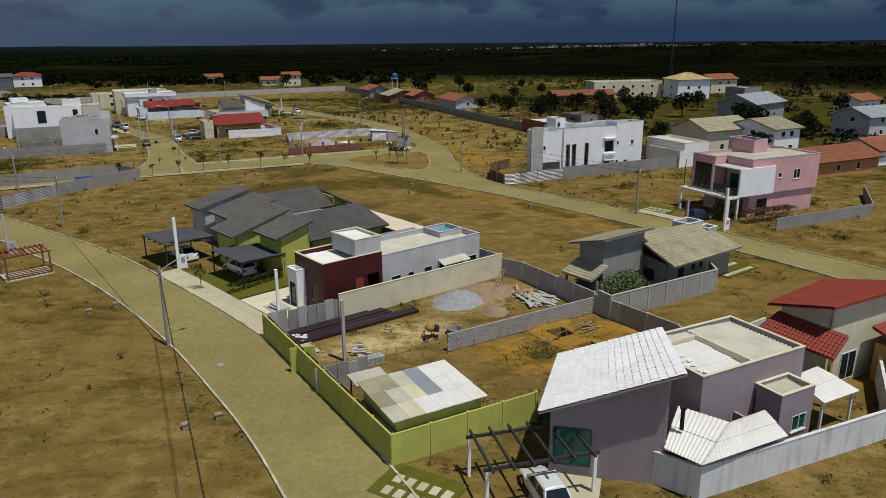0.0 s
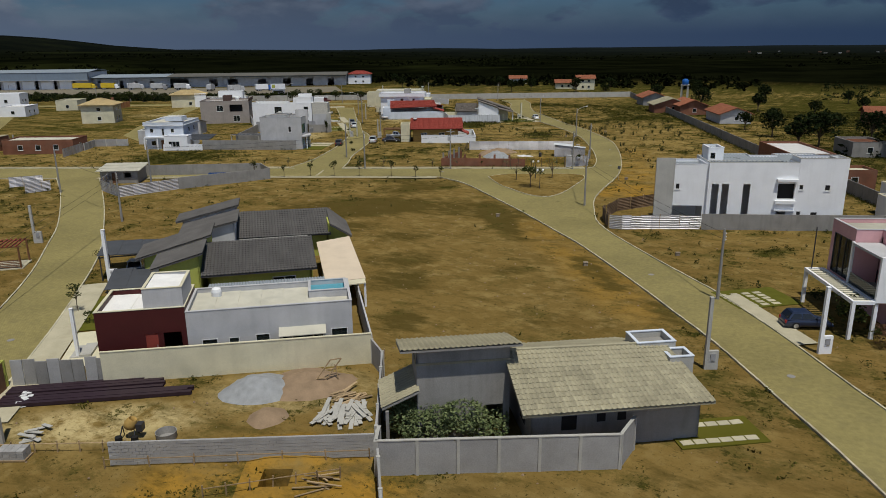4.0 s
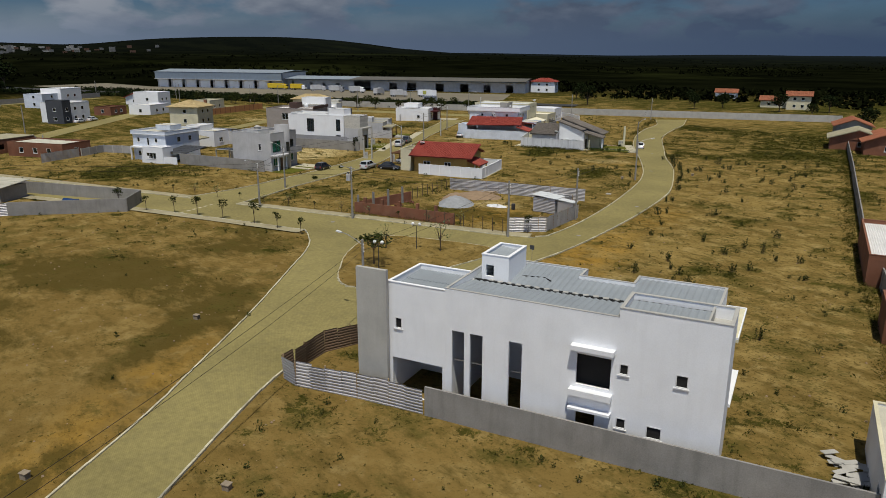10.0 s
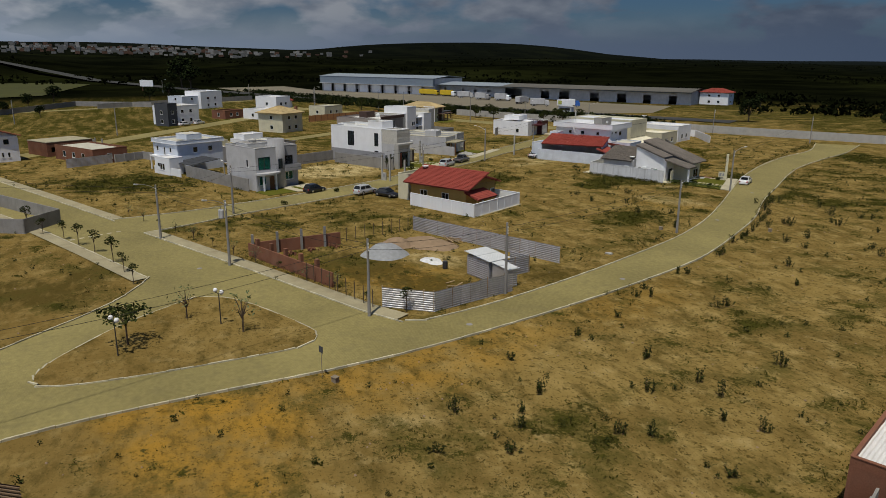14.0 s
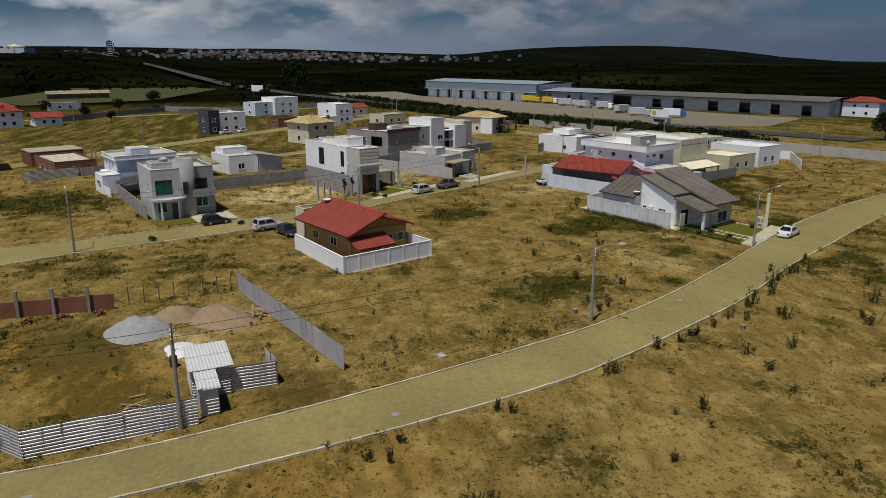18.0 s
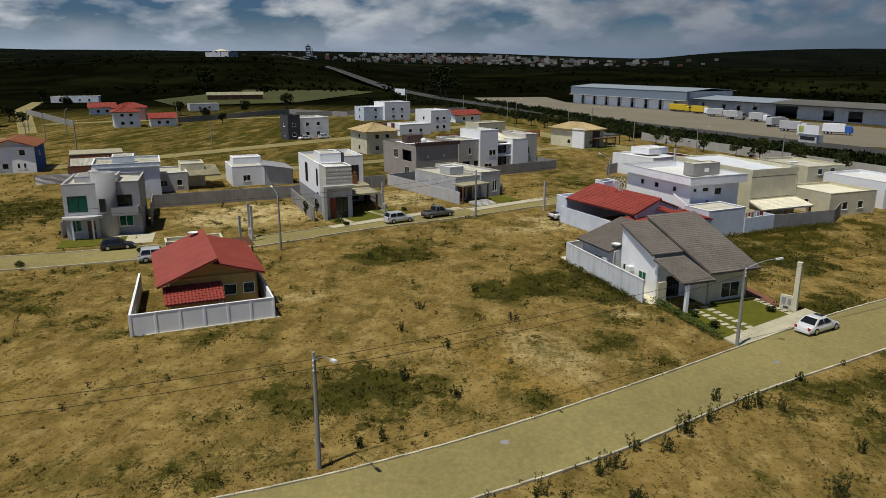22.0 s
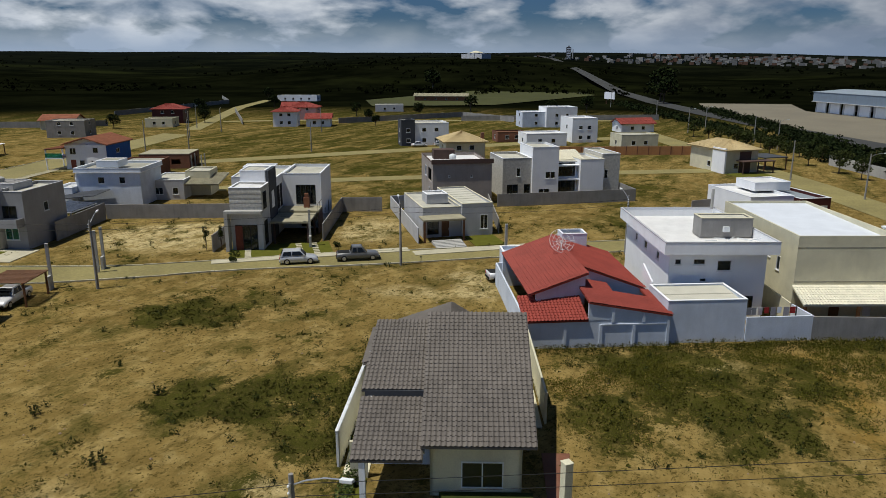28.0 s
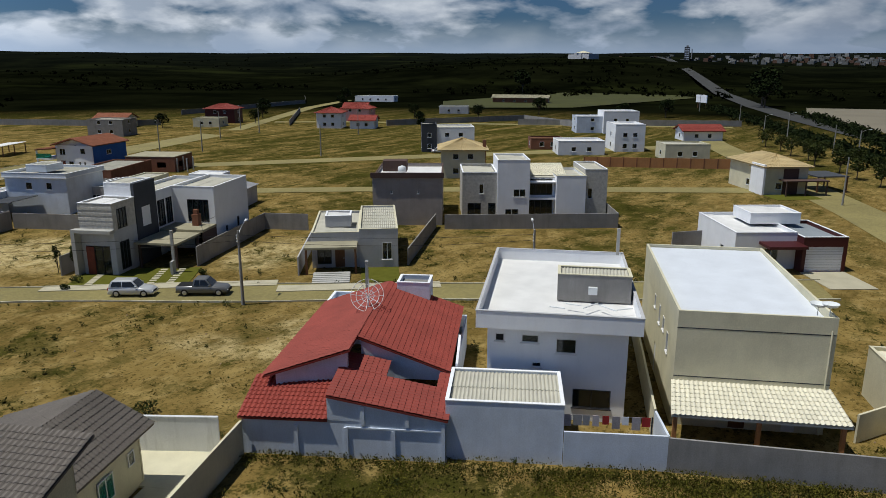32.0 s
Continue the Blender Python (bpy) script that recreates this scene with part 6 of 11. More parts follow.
part("cable_coil", Shape().beam((10, 5.6, 8.35), (11.5, 5.9, 8.35), 0.04).beam((11.5, 5.9, 8.35), (12.2, 5.2, 8.4), 0.04), M["black"], h)
boundary_wall([(21.5, 126.1), (47.0, 137.2), (43.5, 147)], 2.1, "rough brown-grey rendered wall beside the white building", "render", "render", gap=50, panels=False)
M["brown_zinc"] = mat("brown_corrugated_sheet", (0.17, 0.115, 0.075), rough=0.8, metal=0.2, var=0.4, rnd=0.2)
zinc_fence([(10.6, 121.4), (12.2, 121.5), (16.6, 123.9), (21.3, 126.0)], 1.9, "battered corrugated zinc hoarding round the building site", lean=6)
zinc_fence([(10.5, 121.5), (8.4, 126.2), (8.9, 132.0), (13, 138)], 1.8, "brown corrugated hoarding at the back of the building site", lean=5, material="brown_zinc")
h = house(46.5, 136.6, 23.4, "small white neighbour house beside the boundary wall")
flat_house(h, 0, 0, 6.0, 11.0, 4.6, "white", [("W", 1.0, 2.0, 0.9, 2.0), ("W", 5.0, 6.5, 0.9, 2.0)], 0.5, "cream_roof", "cream")
flat_house(h, -1.2, -0.2, 0.0, 9.0, 3.2, "white", [("W", 1.2, 2.0, 1.0, 2.0)], 0.3, "cream_roof", "cream")


# ---- houses of the inner estate ----
# red-roofed ochre house inside a white wall
RW = [(-42.3, 189.8), (-48.3, 200.6), (-58.4, 195.2)]
h = house(-47.4, 190.8, 119, "ochre bungalow with a red tiled roof inside a white wall")
gable_walls(h, [(0.3, 0.2), (8.3, 0.2), (8.3, 11.5), (0.3, 11.5)], -0.1, [3.6, 3.6, 3.6, 3.6], "ochre")
gable_walls(h, [(0.3, 0.2), (4.26, 0.25), (4.34, 0.25), (8.3, 0.2)], 3.3, [3.6, 5.15, 4.7, 3.5], "ochre")
tiled_roof(h, [(-0.9, 12.2, 3.3), (-0.9, -1.1, 3.3), (4.6, -1.1, 5.5), (4.6, 12.2, 5.5)], "tile_red")
tiled_roof(h, [(9.0, -0.5, 3.5), (9.0, 12.2, 3.5), (4.3, 12.2, 4.95), (4.3, -0.5, 4.95)], "tile_red")
part("ridge_wall", Shape().box(4.3, 0.1, 4.6, 4.45, 11.9, 5.35), M["ochre"], h)
tiled_roof(h, [(-0.4, -2.6, 2.0), (4.9, -2.6, 2.0), (4.9, 0.1, 2.9), (-0.4, 0.1, 2.9)], "tile_red")
posts(h, [(0.0, -2.3), (4.5, -2.3)], 2.0, 0.12, "ochre")
part("door", Shape().box(4.55, 0.12, 0.05, 5.0, 0.2, 2.3), M["frame"], h, "narrow white door")
flush_window(h, (5.05, 0.2), (6.3, 0.2), 1.4, 2.5, 0.05, panes=1)
flush_window(h, (6.9, 0.2), (8.0, 0.2), 1.4, 2.5, 0.05, panes=1)
flush_window(h, (0.3, 9.5), (0.3, 8.0), 1.1, 2.2, 0.05, panes=2)
flush_window(h, (0.3, 5.0), (0.3, 3.6), 1.1, 2.2, 0.05, panes=2)
block(h, 0.6, 12.3, 6.6, 14.6, -0.1, 3.6, "cream", (), 0.7, "cream_roof", "cream")
part("satellite_dish", Shape().lathe([(0.05, 5.2), (0.45, 5.35), (0.55, 5.5), (0.5, 5.48), (0.05, 5.24)], 14, (3.4, 11.0)).beam((3.4, 11, 4.4), (3.4, 11, 5.25), 0.04), M["lamp"], h, "white satellite dish")
part("terrace", Shape().box(-2.2, -4.2, -0.05, 9.5, 0.2, 0.06), M["slab"], h)
part("lawn", Shape().box(5.0, -3.6, 0.0, 9.4, -0.2, 0.1), M["lawn"], h)
boundary_wall([(-54.4, 184.3), RW[0], RW[1], RW[2]], 1.95, "clean white precast boundary wall with pilasters", "white", "white", gap=2.1, capmat="white")

cp = house(-47.4, 190.8, 119, "dark timber slat carport behind the ochre house", "carport", "carport")
posts(cp, [(6.5, 15.1), (10.1, 15.1), (6.5, 19.3), (10.1, 19.3)], 2.3, 0.08, "wood")
for u in (6.5, 10.1):
    part("beam", Shape().box(u - 0.07, 14.9, 2.3, u + 0.07, 19.5, 2.45), M["wood"], cp)
for k in range(16):
    part("slat", Shape().box(6.2, 14.95 + k * 0.29, 2.455, 10.4, 15.13 + k * 0.29, 2.51), M["wood"], cp)

# dark-tiled house beside the curved road, front lawn
h = house(-54.8, 239.6, 116, "white bungalow with a taupe tiled roof and front lawn")
tiled_roof(h, [(2.25, -0.9, 3.5), (8.4, -0.9, 3.5), (8.7, 9.8, 7.1), (2.25, 9.8, 7.1)], "tile_taupe", w=0.28, l=0.35, single=300)
tiled_roof(h, [(-1.4, 3.5, 4.60), (2.38, 3.5, 4.60), (2.38, 9.7, 6.58), (-1.1, 9.7, 6.58)], "tile_taupe", w=0.28, l=0.35)
tiled_roof(h, [(-1.4, -1.5, 3.02), (2.38, -1.5, 3.02), (2.38, 3.3, 4.22), (-1.4, 3.3, 4.22)], "tile_taupe", w=0.28, l=0.35, single=170)
# charcoal boards added as the shade in the gaps between the roofs
part("step_board", upright([(2.40, 3.4, 4.35), (2.40, 9.7, 6.45), (2.40, 9.7, 6.9), (2.40, 3.4, 4.78)], 0.06, 0), M["darkgrey"], h, "dark board painted as the shaded gap between two roofs")
part("step_board", upright([(2.40, -0.8, 3.0), (2.40, 3.39, 4.2), (2.40, 3.39, 4.76), (2.40, -0.8, 3.36)], 0.06, 0), M["darkgrey"], h, "dark board painted as the shaded gap between two roofs")
part("step_board", Shape().box(-1.2, 3.38, 4.2, 2.36, 3.44, 4.60), M["darkgrey"], h, "dark board painted as the shaded gap between two roofs")
tiled_roof(h, [(-2.2, 16.6, 3.4), (-2.2, 9.9, 3.4), (3.7, 9.9, 5.5), (3.7, 16.6, 5.5)], "tile_taupe", w=0.28, l=0.35)
tiled_roof(h, [(6.8, 9.9, 3.55), (6.5, 17.2, 3.55), (3.7, 16.6, 5.5), (3.7, 9.9, 5.5)], "tile_taupe", w=0.28, l=0.35)
gable_walls(h, [(2.7, 0.0), (7.7, 0.0), (7.7, 9.5), (2.7, 9.5)], -0.1, [3.45, 3.45, 6.6, 6.6], "cream")
gable_walls(h, [(-0.9, 3.1), (2.7, 3.1), (2.7, 9.5), (-0.9, 9.5)], -0.1, [4.15, 4.15, 6.25, 6.25], "white")
gable_walls(h, [(-1.6, 9.7), (3.7, 9.7), (3.7, 16.2), (-1.6, 16.2)], -0.1, [3.4, 5.2, 5.2, 3.4], "lightgrey")
gable_walls(h, [(3.9, 9.7), (6.0, 9.7), (5.7, 16.9), (3.9, 16.4)], -0.1, [5.0, 3.75, 3.75, 5.0], "cream")
part("patio_floor", Shape().box(-2.0, 16.3, -0.1, 9.7, 20.6, 0.08).box(6.1, 7.6, -0.1, 9.7, 16.29, 0.08).box(-2.4, 1.9, -0.1, -1.62, 16.28, 0.07).box(-1.61, 1.9, -0.1, -0.91, 9.6, 0.07), M["cream"], h)
flush_window(h, (5.92, 12.9), (5.86, 14.2), 0.9, 2.3, 0.05, panes=2, glass="glass_green")
flush_window(h, (5.77, 15.6), (5.74, 16.2), 1.6, 2.4, 0.05, panes=1)
flush_window(h, (7.7, 6.4), (7.7, 6.9), 1.5, 2.4, 0.05, panes=1, trim="steel", glass="dark")
posts(h, [(-0.8, -1.3)], 3.0, 0.16, "white", "column")
flush_window(h, (4.4, 0.0), (6.7, 0.0), 0.5, 2.1, 0.06, panes=2)
flush_window(h, (0.2, 3.1), (1.8, 3.1), 0.1, 2.3, 0.05, kind="door", panes=2, trim="steel")
flush_window(h, (-0.9, 6.2), (-0.9, 4.9), 1.1, 2.3, 0.05, panes=2, glass="glass_green")
flush_window(h, (-0.9, 9.0), (-0.9, 8.3), 1.6, 2.3, 0.05, panes=1)
flush_window(h, (-1.6, 13.6), (-1.6, 12.2), 1.0, 2.3, 0.05, panes=2, glass="glass_green")
for v in (11.0, 7.4):
    part("air_conditioner", Shape().box(-1.5 if v < 10 else -2.0, v - 0.4, 1.9, -0.9 if v < 10 else -1.6, v + 0.4, 2.4), M["lamp"], h)
part("satellite_dish", Shape().lathe([(0.05, 3.9), (0.42, 4.05), (0.52, 4.2), (0.47, 4.18), (0.05, 3.94)], 14, (-1.2, 10.1)), M["lamp"], h)
part("red_path", Shape().slab([(8.95, -3.2, 0.05), (9.8, -3.2, 0.05), (11.0, 4.4, 0.05), (9.3, 4.4, 0.05)], 0.15), M["brick"], h, "strip of reddish brick soil")
part("front_bed", Shape().box(3.2, -0.7, -0.05, 8.3, -0.1, 0.3), M["bush"], h, "clipped green planting strip")
lw = house(-54.8, 239.6, 116, "mown green front lawn crossed by stepping slabs", "lawn", "lawn")
part("turf", Shape().slab([(-2.3, -8.0, 0.09), (8.0, -5.2, 0.09), (8.0, -0.6, 0.09), (-2.2, -0.6, 0.09)], 0.2), M["lawn"], lw)
part("turf", Shape().slab([(-2.2, -0.59, 0.09), (-0.95, -0.59, 0.09), (-0.95, 1.5, 0.09), (-2.1, 1.5, 0.09)], 0.2), M["lawn"], lw)
sl = Shape().box(-0.38, -0.25, 0.0, 0.38, 0.25, 0.035).mesh("stepping_slab", M["slab"])
for k in range(8):
    for x in (0.42, 1.98):
        o = part("stepping_slab", sl, None, lw); o.matrix_local = pose(x, -7.0 + x * 0.2 + k * 0.83, 0.09)
for k in range(7):
    o = part("stepping_slab", sl, None, lw); o.matrix_local = pose(8.42, -4.9 + k * 0.70, 0.05)
pv = house(-54.8, 239.6, 116, "beige paved footpath strip in front of the lawn", "pavement", "pavement")
for k in range(13):
    for j in range(2):
        x0, x1 = -2.1 + k * 1.0, -1.12 + k * 1.0
        q = [(x0, -9.9 + 0.262 * (x0 + 2.1) + j * 1.0), (x1, -9.9 + 0.262 * (x1 + 2.1) + j * 1.0), (x1, -8.92 + 0.262 * (x1 + 2.1) + j * 1.0), (x0, -8.92 + 0.262 * (x0 + 2.1) + j * 1.0)]
        part("paving_slab", Shape().slab([(*c, 0.12) for c in q], 0.2), M["pave"], pv)
bw = boundary_wall([(-56.0, 235.9), (-70.8, 229.4), (-76.9, 238.2)], 2.3, "patchy white plastered wall along the taupe-roofed house", "white_dirty", "white_dirty", gap=40, panels=False, capmat="white_dirty")
part("inner_render", upright([(-0.1, 0.05, 0.0), (-14.7, -6.36, 0.0), (-14.7, -6.36, 2.28), (-0.1, 0.05, 2.28)], -0.02, 0.045), M["cream"], bw, "cream painted inner face")
boundary_wall([(-66.5, 245.0), (-77.6, 239.4)], 2.2, "cream plastered wall behind the taupe-roofed house", "cream", "cream", gap=40, panels=False)
part("side_return", Shape().box(-1.9, 1.6, -0.1, -0.9, 1.76, 2.3), M["cream"], h)

# blue-white house under red roofs, big satellite dish
h = house(-77.7, 239.2, 121, "pale blue house under red tiled roofs with a dish")
gable_walls(h, [(0.1, 0.0), (12.3, 0.0), (12.3, 18), (0.1, 18)], -0.1, [2.4, 2.6, 2.7, 2.4], "bluewhite")
part("gable_front", Shape().quad((5.3, -0.02, 2.4), (12.2, -0.02, 2.4), (12.2, -0.02, 2.75), (5.3, -0.02, 4.0)).quad((5.3, 0.14, 2.4), (5.3, 0.14, 4.0), (12.2, 0.14, 2.75), (12.2, 0.14, 2.4)).quad((5.3, -0.02, 2.4), (5.3, -0.02, 4.0), (5.3, 0.14, 4.0), (5.3, 0.14, 2.4)), M["bluewhite"], h)
tiled_roof(h, [(-0.1, -0.15, 2.45), (5.3, -0.15, 2.5), (5.3, 3.4, 3.55), (-0.1, 3.4, 3.5)], "tile_red", w=0.3, l=0.36)
tiled_roof(h, [(0.7, 17.6, 3.6), (0.7, 2.2, 4.0), (6.0, 3.0, 5.6), (6.0, 17.6, 5.5)], "tile_red")
tiled_roof(h, [(12.0, 5.4, 3.3), (12.0, 17.6, 3.5), (6.0, 17.6, 5.5), (6.0, 5.4, 5.5)], "tile_red")
tiled_roof(h, [(12.4, -0.15, 2.8), (12.4, 3.3, 3.0), (5.3, 3.3, 4.33), (5.3, -0.15, 4.05)], "tile_red")
tiled_roof(h, [(8.2, 3.32, 3.79), (8.2, 5.3, 3.94), (5.3, 5.3, 4.5), (5.3, 3.32, 4.33)], "tile_red")
tiled_roof(h, [(12.4, 3.32, 3.0), (12.4, 5.3, 3.1), (11.4, 5.3, 3.3), (11.4, 3.32, 3.19)], "tile_red")
DISH = (5.5, 11.4, 6.25)
gable_walls(h, [(1.4, 2.7), (5.8, 3.2), (5.8, 3.6)], 2.6, [4.0, 5.4, 5.4], "bluewhite")
gable_walls(h, [(6.2, 5.6), (11.6, 5.6), (11.6, 6.0)], 2.6, [5.2, 3.3, 3.3], "bluewhite")
for u, z in ((3.4, 2.0), (6.4, 2.0), (9.2, 1.9), (12.1, 2.5), (7.4, 3.4), (10.0, 3.0)):
    part("pilaster", Shape().box(u - 0.12, -0.1, -0.1 if z < 2.6 else 2.2, u + 0.12, 0.0, z), M["bluewhite"], h)
part("coping", Shape().box(6.4, -0.08, 1.95, 12.2, 0.0, 2.05), M["bluewhite"], h)
dish = lambda r, w: Vector(DISH) + Matrix.Rotation(radians(58), 3, "X") @ Vector((r * math.cos(w), r * math.sin(w), 0.26 * r * r))
sd = part("satellite_dish", Shape().beam((DISH[0], DISH[1], 4.6), DISH, 0.05), M["lamp"], h, "large wire mesh satellite dish")
for k in range(12):
    w = 2 * math.pi * k / 12
    part("dish_rib", Shape().beam(tuple(dish(0.05, w)), tuple(dish(0.65, w)), 0.022).beam(tuple(dish(0.65, w)), tuple(dish(1.2, w)), 0.022), M["lamp"], sd)
for r in (0.45, 0.85, 1.2):
    ring = Shape()
    for k in range(18):
        ring.beam(tuple(dish(r, 2 * math.pi * k / 18)), tuple(dish(r, 2 * math.pi * (k + 1) / 18)), 0.022)
    part("dish_ring", ring, M["lamp"], sd)
part("dish_horn", Shape().beam(tuple(dish(0, 0)), tuple(Vector(DISH) + Matrix.Rotation(radians(58), 3, "X") @ Vector((0, 0, 0.9))), 0.03), M["lamp"], sd)
block(h, 6.8, 16.4, 9.4, 18.6, 3.4, 5.4, "bluewhite", (), 0.4, "render", "white", corrugated=False)
block(h, 0.8, 17.4, 6.0, 20.0, -0.1, 3.2, "bluewhite", (), 0.5, "bluewhite", "white", corrugated=False)

# white two-storey block with a wide fascia
h = house(-89.9, 248.0, 117.6, "white two-storey house with a projecting flat roof edge")
walls(h, 0.5, 0.5, 9.4, 15.4, -0.1, 6.3, "white", [("S", 0.5, 1.1, 5.2, 5.75, "win", "dark", 1), ("S", 2.2, 3.3, 5.2, 5.75), ("S", 4.4, 5.7, 4.6, 5.6, "win", "glass", 1), ("S", 2.9, 3.5, 3.55, 3.9, "win", "glass", 1), ("S", 5.6, 8.0, 0.9, 2.2, "win", "glass", 2, 1), ("E", 4, 5.2, 4.6, 5.6), ("E", 9, 10.4, 4.6, 5.6), ("E", 4, 5.2, 1.2, 2.2), ("W", 3, 3.8, 4.8, 5.6), ("W", 7, 8, 4.8, 5.6), ("W", 10.5, 11.3, 4.8, 5.6)])
part("soffit", Shape().box(-0.2, -0.2, 6.3, 10.2, 15.9, 6.44), M["white"], h)
parapet_roof(h, -0.2, -0.2, 10.2, 15.9, 6.44, 1.0, "white", "white_roof", "lightgrey", th=0.14, corrugated=False)
block(h, 4.9, 5.2, 9.9, 7.4, 6.6, 8.2, "render", (), 0.3, "cream_roof", "cream", along="y")
part("roof_fan", Shape().box(7.0, 4.9, 7.2, 7.6, 5.2, 7.7), M["lamp"], h)
for k in range(5):
    part("roof_pipe", Shape().beam((4.4 + k * 1.1, 2.6 + (k % 2) * 0.8, 7.0), (5.4 + k * 1.1, 2.4 + (k % 3) * 0.7, 7.0), 0.05, n=6), M["lamp"], h)
part("roof_post", Shape().box(9.6, 15.2, 7.4, 9.85, 15.45, 9.6), M["concrete"], h)
a = house(-84.4, 249.4, 121, "low white annex with a sheet roof against the garden wall", "annex", "annex")
flat_house(a, 0, 0, 6.8, 4.6, 3.75, "bluewhite", (), 0.35, "cream_roof", "white", along="y")
part("stair_wall", Shape().slab([(0.2, 4.7, 4.0), (0.36, 4.7, 4.0), (0.36, 7.2, 5.0), (0.2, 7.2, 5.0)], 1.2), M["white"], a)
boundary_wall([(-87.85, 255.3), (-90.9, 260.3), (-93.4, 258.6)], 2.2, "pale white garden wall with washing behind", "bluewhite", "bluewhite", gap=40, panels=False)
wl_ = house(-88.6, 254.6, 121, "washing drying on a line behind the garden wall", "laundry", "washing_line")
part("line", Shape().beam((0.2, 0.5, 2.5), (5.4, 0.5, 2.5), 0.012), M["chrome"], wl_)
for k in range(9):
    w = random.uniform(0.35, 0.6)
    part("cloth", Shape().box(0.25 + k * 0.57, 0.48, 2.5 - random.uniform(0.5, 0.85), 0.25 + k * 0.57 + w, 0.50, 2.51), M[random.choice(["cloth", "white", "cloth", "red", "grey"])], wl_)
posts(wl_, [(0.2, 0.5), (5.4, 0.5)], 2.55, 0.04, "steel")

# cream two-storey block with tiled rear canopy
h = house(-96.5, 258.5, 117.6, "cream two-storey block with white sheet roof and tiled canopy")
walls(h, 0, 0, 9.3, 17.2, -0.1, 7.0, "cream", [("W", 5, 5.7, 4.4, 5.4), ("W", 7, 7.6, 4.2, 5.6), ("W", 3, 3.7, 3.6, 5.0), ("W", 9.5, 10.1, 4.6, 5.6), ("W", 8.0, 8.9, 0, 2.2, "door", "frame"), ("S", 3.6, 4.6, 0, 2.1, "door", "wood"), ("S", 6.8, 7.6, 0, 2.1, "door", "frame"), ("E", 5, 6.5, 4.4, 5.6)])
parapet_roof(h, 0, 0, 9.3, 17.2, 7.0, 0.75, "cream", "bluewhite_roof", "", corrugated=False)
part("roof_sheet", Shape().slab([(0.17, 0.17, 7.12), (9.13, 0.17, 7.12), (9.13, 17.0, 7.5), (0.17, 17.0, 7.5)], 0.04), M["bluewhite_roof"], h)
for z in (6.6, 3.35):
    part("groove", Shape().box(-0.012, -0.012, z, 9.312, 0.0, z + 0.06), M["steel"], h)
tiled_roof(h, [(-0.5, -3.2, 2.25), (9.7, -3.2, 2.25), (9.4, 0, 3.05), (-0.1, 0, 3.05)], "tile_cream", w=0.3, l=0.4, single=290)
posts(h, [(-0.2, -2.9), (4.6, -2.9), (9.3, -2.9)], 2.2, 0.12, "orange")
part("downpipe", Shape().beam((9.0, -0.08, 0), (9.0, -0.08, 6.9), 0.06, n=6), M["cream"], h)
for x in (8.2, 8.9):
    part("satellite_dish", Shape().lathe([(0.05, 8.2), (0.4, 8.33), (0.5, 8.5), (0.46, 8.48), (0.05, 8.24)], 12, (x, 0.5)).beam((x, 0.5, 7.7), (x, 0.5, 8.2), 0.03), M["lamp"], h)
boundary_wall([(-90.9, 260.3), (-95.9, 270.7), (-110.5, 279.0)], 2.1, "dark grey rendered wall at the back of the cream block", "render", "render", gap=60, panels=False)
boundary_wall([(-93.6, 258.5), (-110, 250.5)], 2.2, "cream plastered passage wall between two houses", "cream", "cream", gap=60, panels=False)
boundary_wall([(-100.9, 268.5), (-116, 276.5)], 1.9, "cream plastered side wall of the cream block", "cream", "cream", gap=60, panels=False)

# white and brown house by the lane
h = house(-135.0, 252.2, 127.6, "white and dark brown modern bungalow with sectional garage door")
flat_house(h, 0.5, 1.5, 7.5, 13, 4.2, "white", [("S", 3.4, 5.0, 0.6, 2.4), ("W", 3, 4, 1, 2)], 0.5, "white_roof", "white")
flat_house(h, 7.5, 0.0, 12.5, 9, 4.0, "darkred", [("S", 0.4, 4.6, 0, 2.9, "hole")], 0.5, "zinc_roof", "white")
part("garage_door", Shape().box(7.9, 0.12, 0.0, 12.1, 0.2, 2.9), M["white"], h)
for k in range(9):
    part("door_rib", Shape().box(7.9, 0.08, 0.2 + k * 0.3, 12.1, 0.12, 0.24 + k * 0.3), M["lightgrey"], h)
part("canopy", Shape().box(3.2, -1.2, 2.9, 7.5, 1.5, 3.2), M["darkred"], h)
block(h, 4.0, 6.0, 10, 11, 4.2, 5.2, "white", (), 0.3, "white_roof", "white")
part("drive", Shape().box(7.4, -6.5, -0.05, 12.4, -0.2, 0.07), M["slab"], h)
boundary_wall([(-141.0, 243.0), (-150.6, 250.5)], 2.2, "grey rendered wall beside the white and brown house", "render", "render", gap=60, panels=False)

# modern house: stone, white and charcoal volumes
h = house(-91.2, 194.7, 118, "modern two-storey house in stone, white and charcoal volumes")
walls(h, 0.0, 0.0, 4.0, 4.5, -0.1, 5.0, "lightgrey", [("S", 0.5, 3.3, 0.0, 3.3, "glazed", "glass", 3), ("E", 0.8, 2.6, 0.4, 3.6, "glazed", "glass", 3)], sides="SEW")
block(h, 0.0, 0.0, 4.0, 4.5, 5.0, 7.6, "stone", [("E", 0.8, 2.6, 5.05, 7.3, "glazed", "glass", 3)], 0.4, "white_roof", "white", sides="SEW")
part("portal", Shape().box(-0.6, -0.9, 4.85, 4.1, 0.0, 5.2).box(-0.6, -0.9, -0.1, -0.15, 0.3, 4.85), M["concrete"], h)
part("entrance_door", Shape().box(0.5, -0.1, 0.0, 1.4, -0.03, 3.2), M["red_door"], h, "tall reddish timber door")
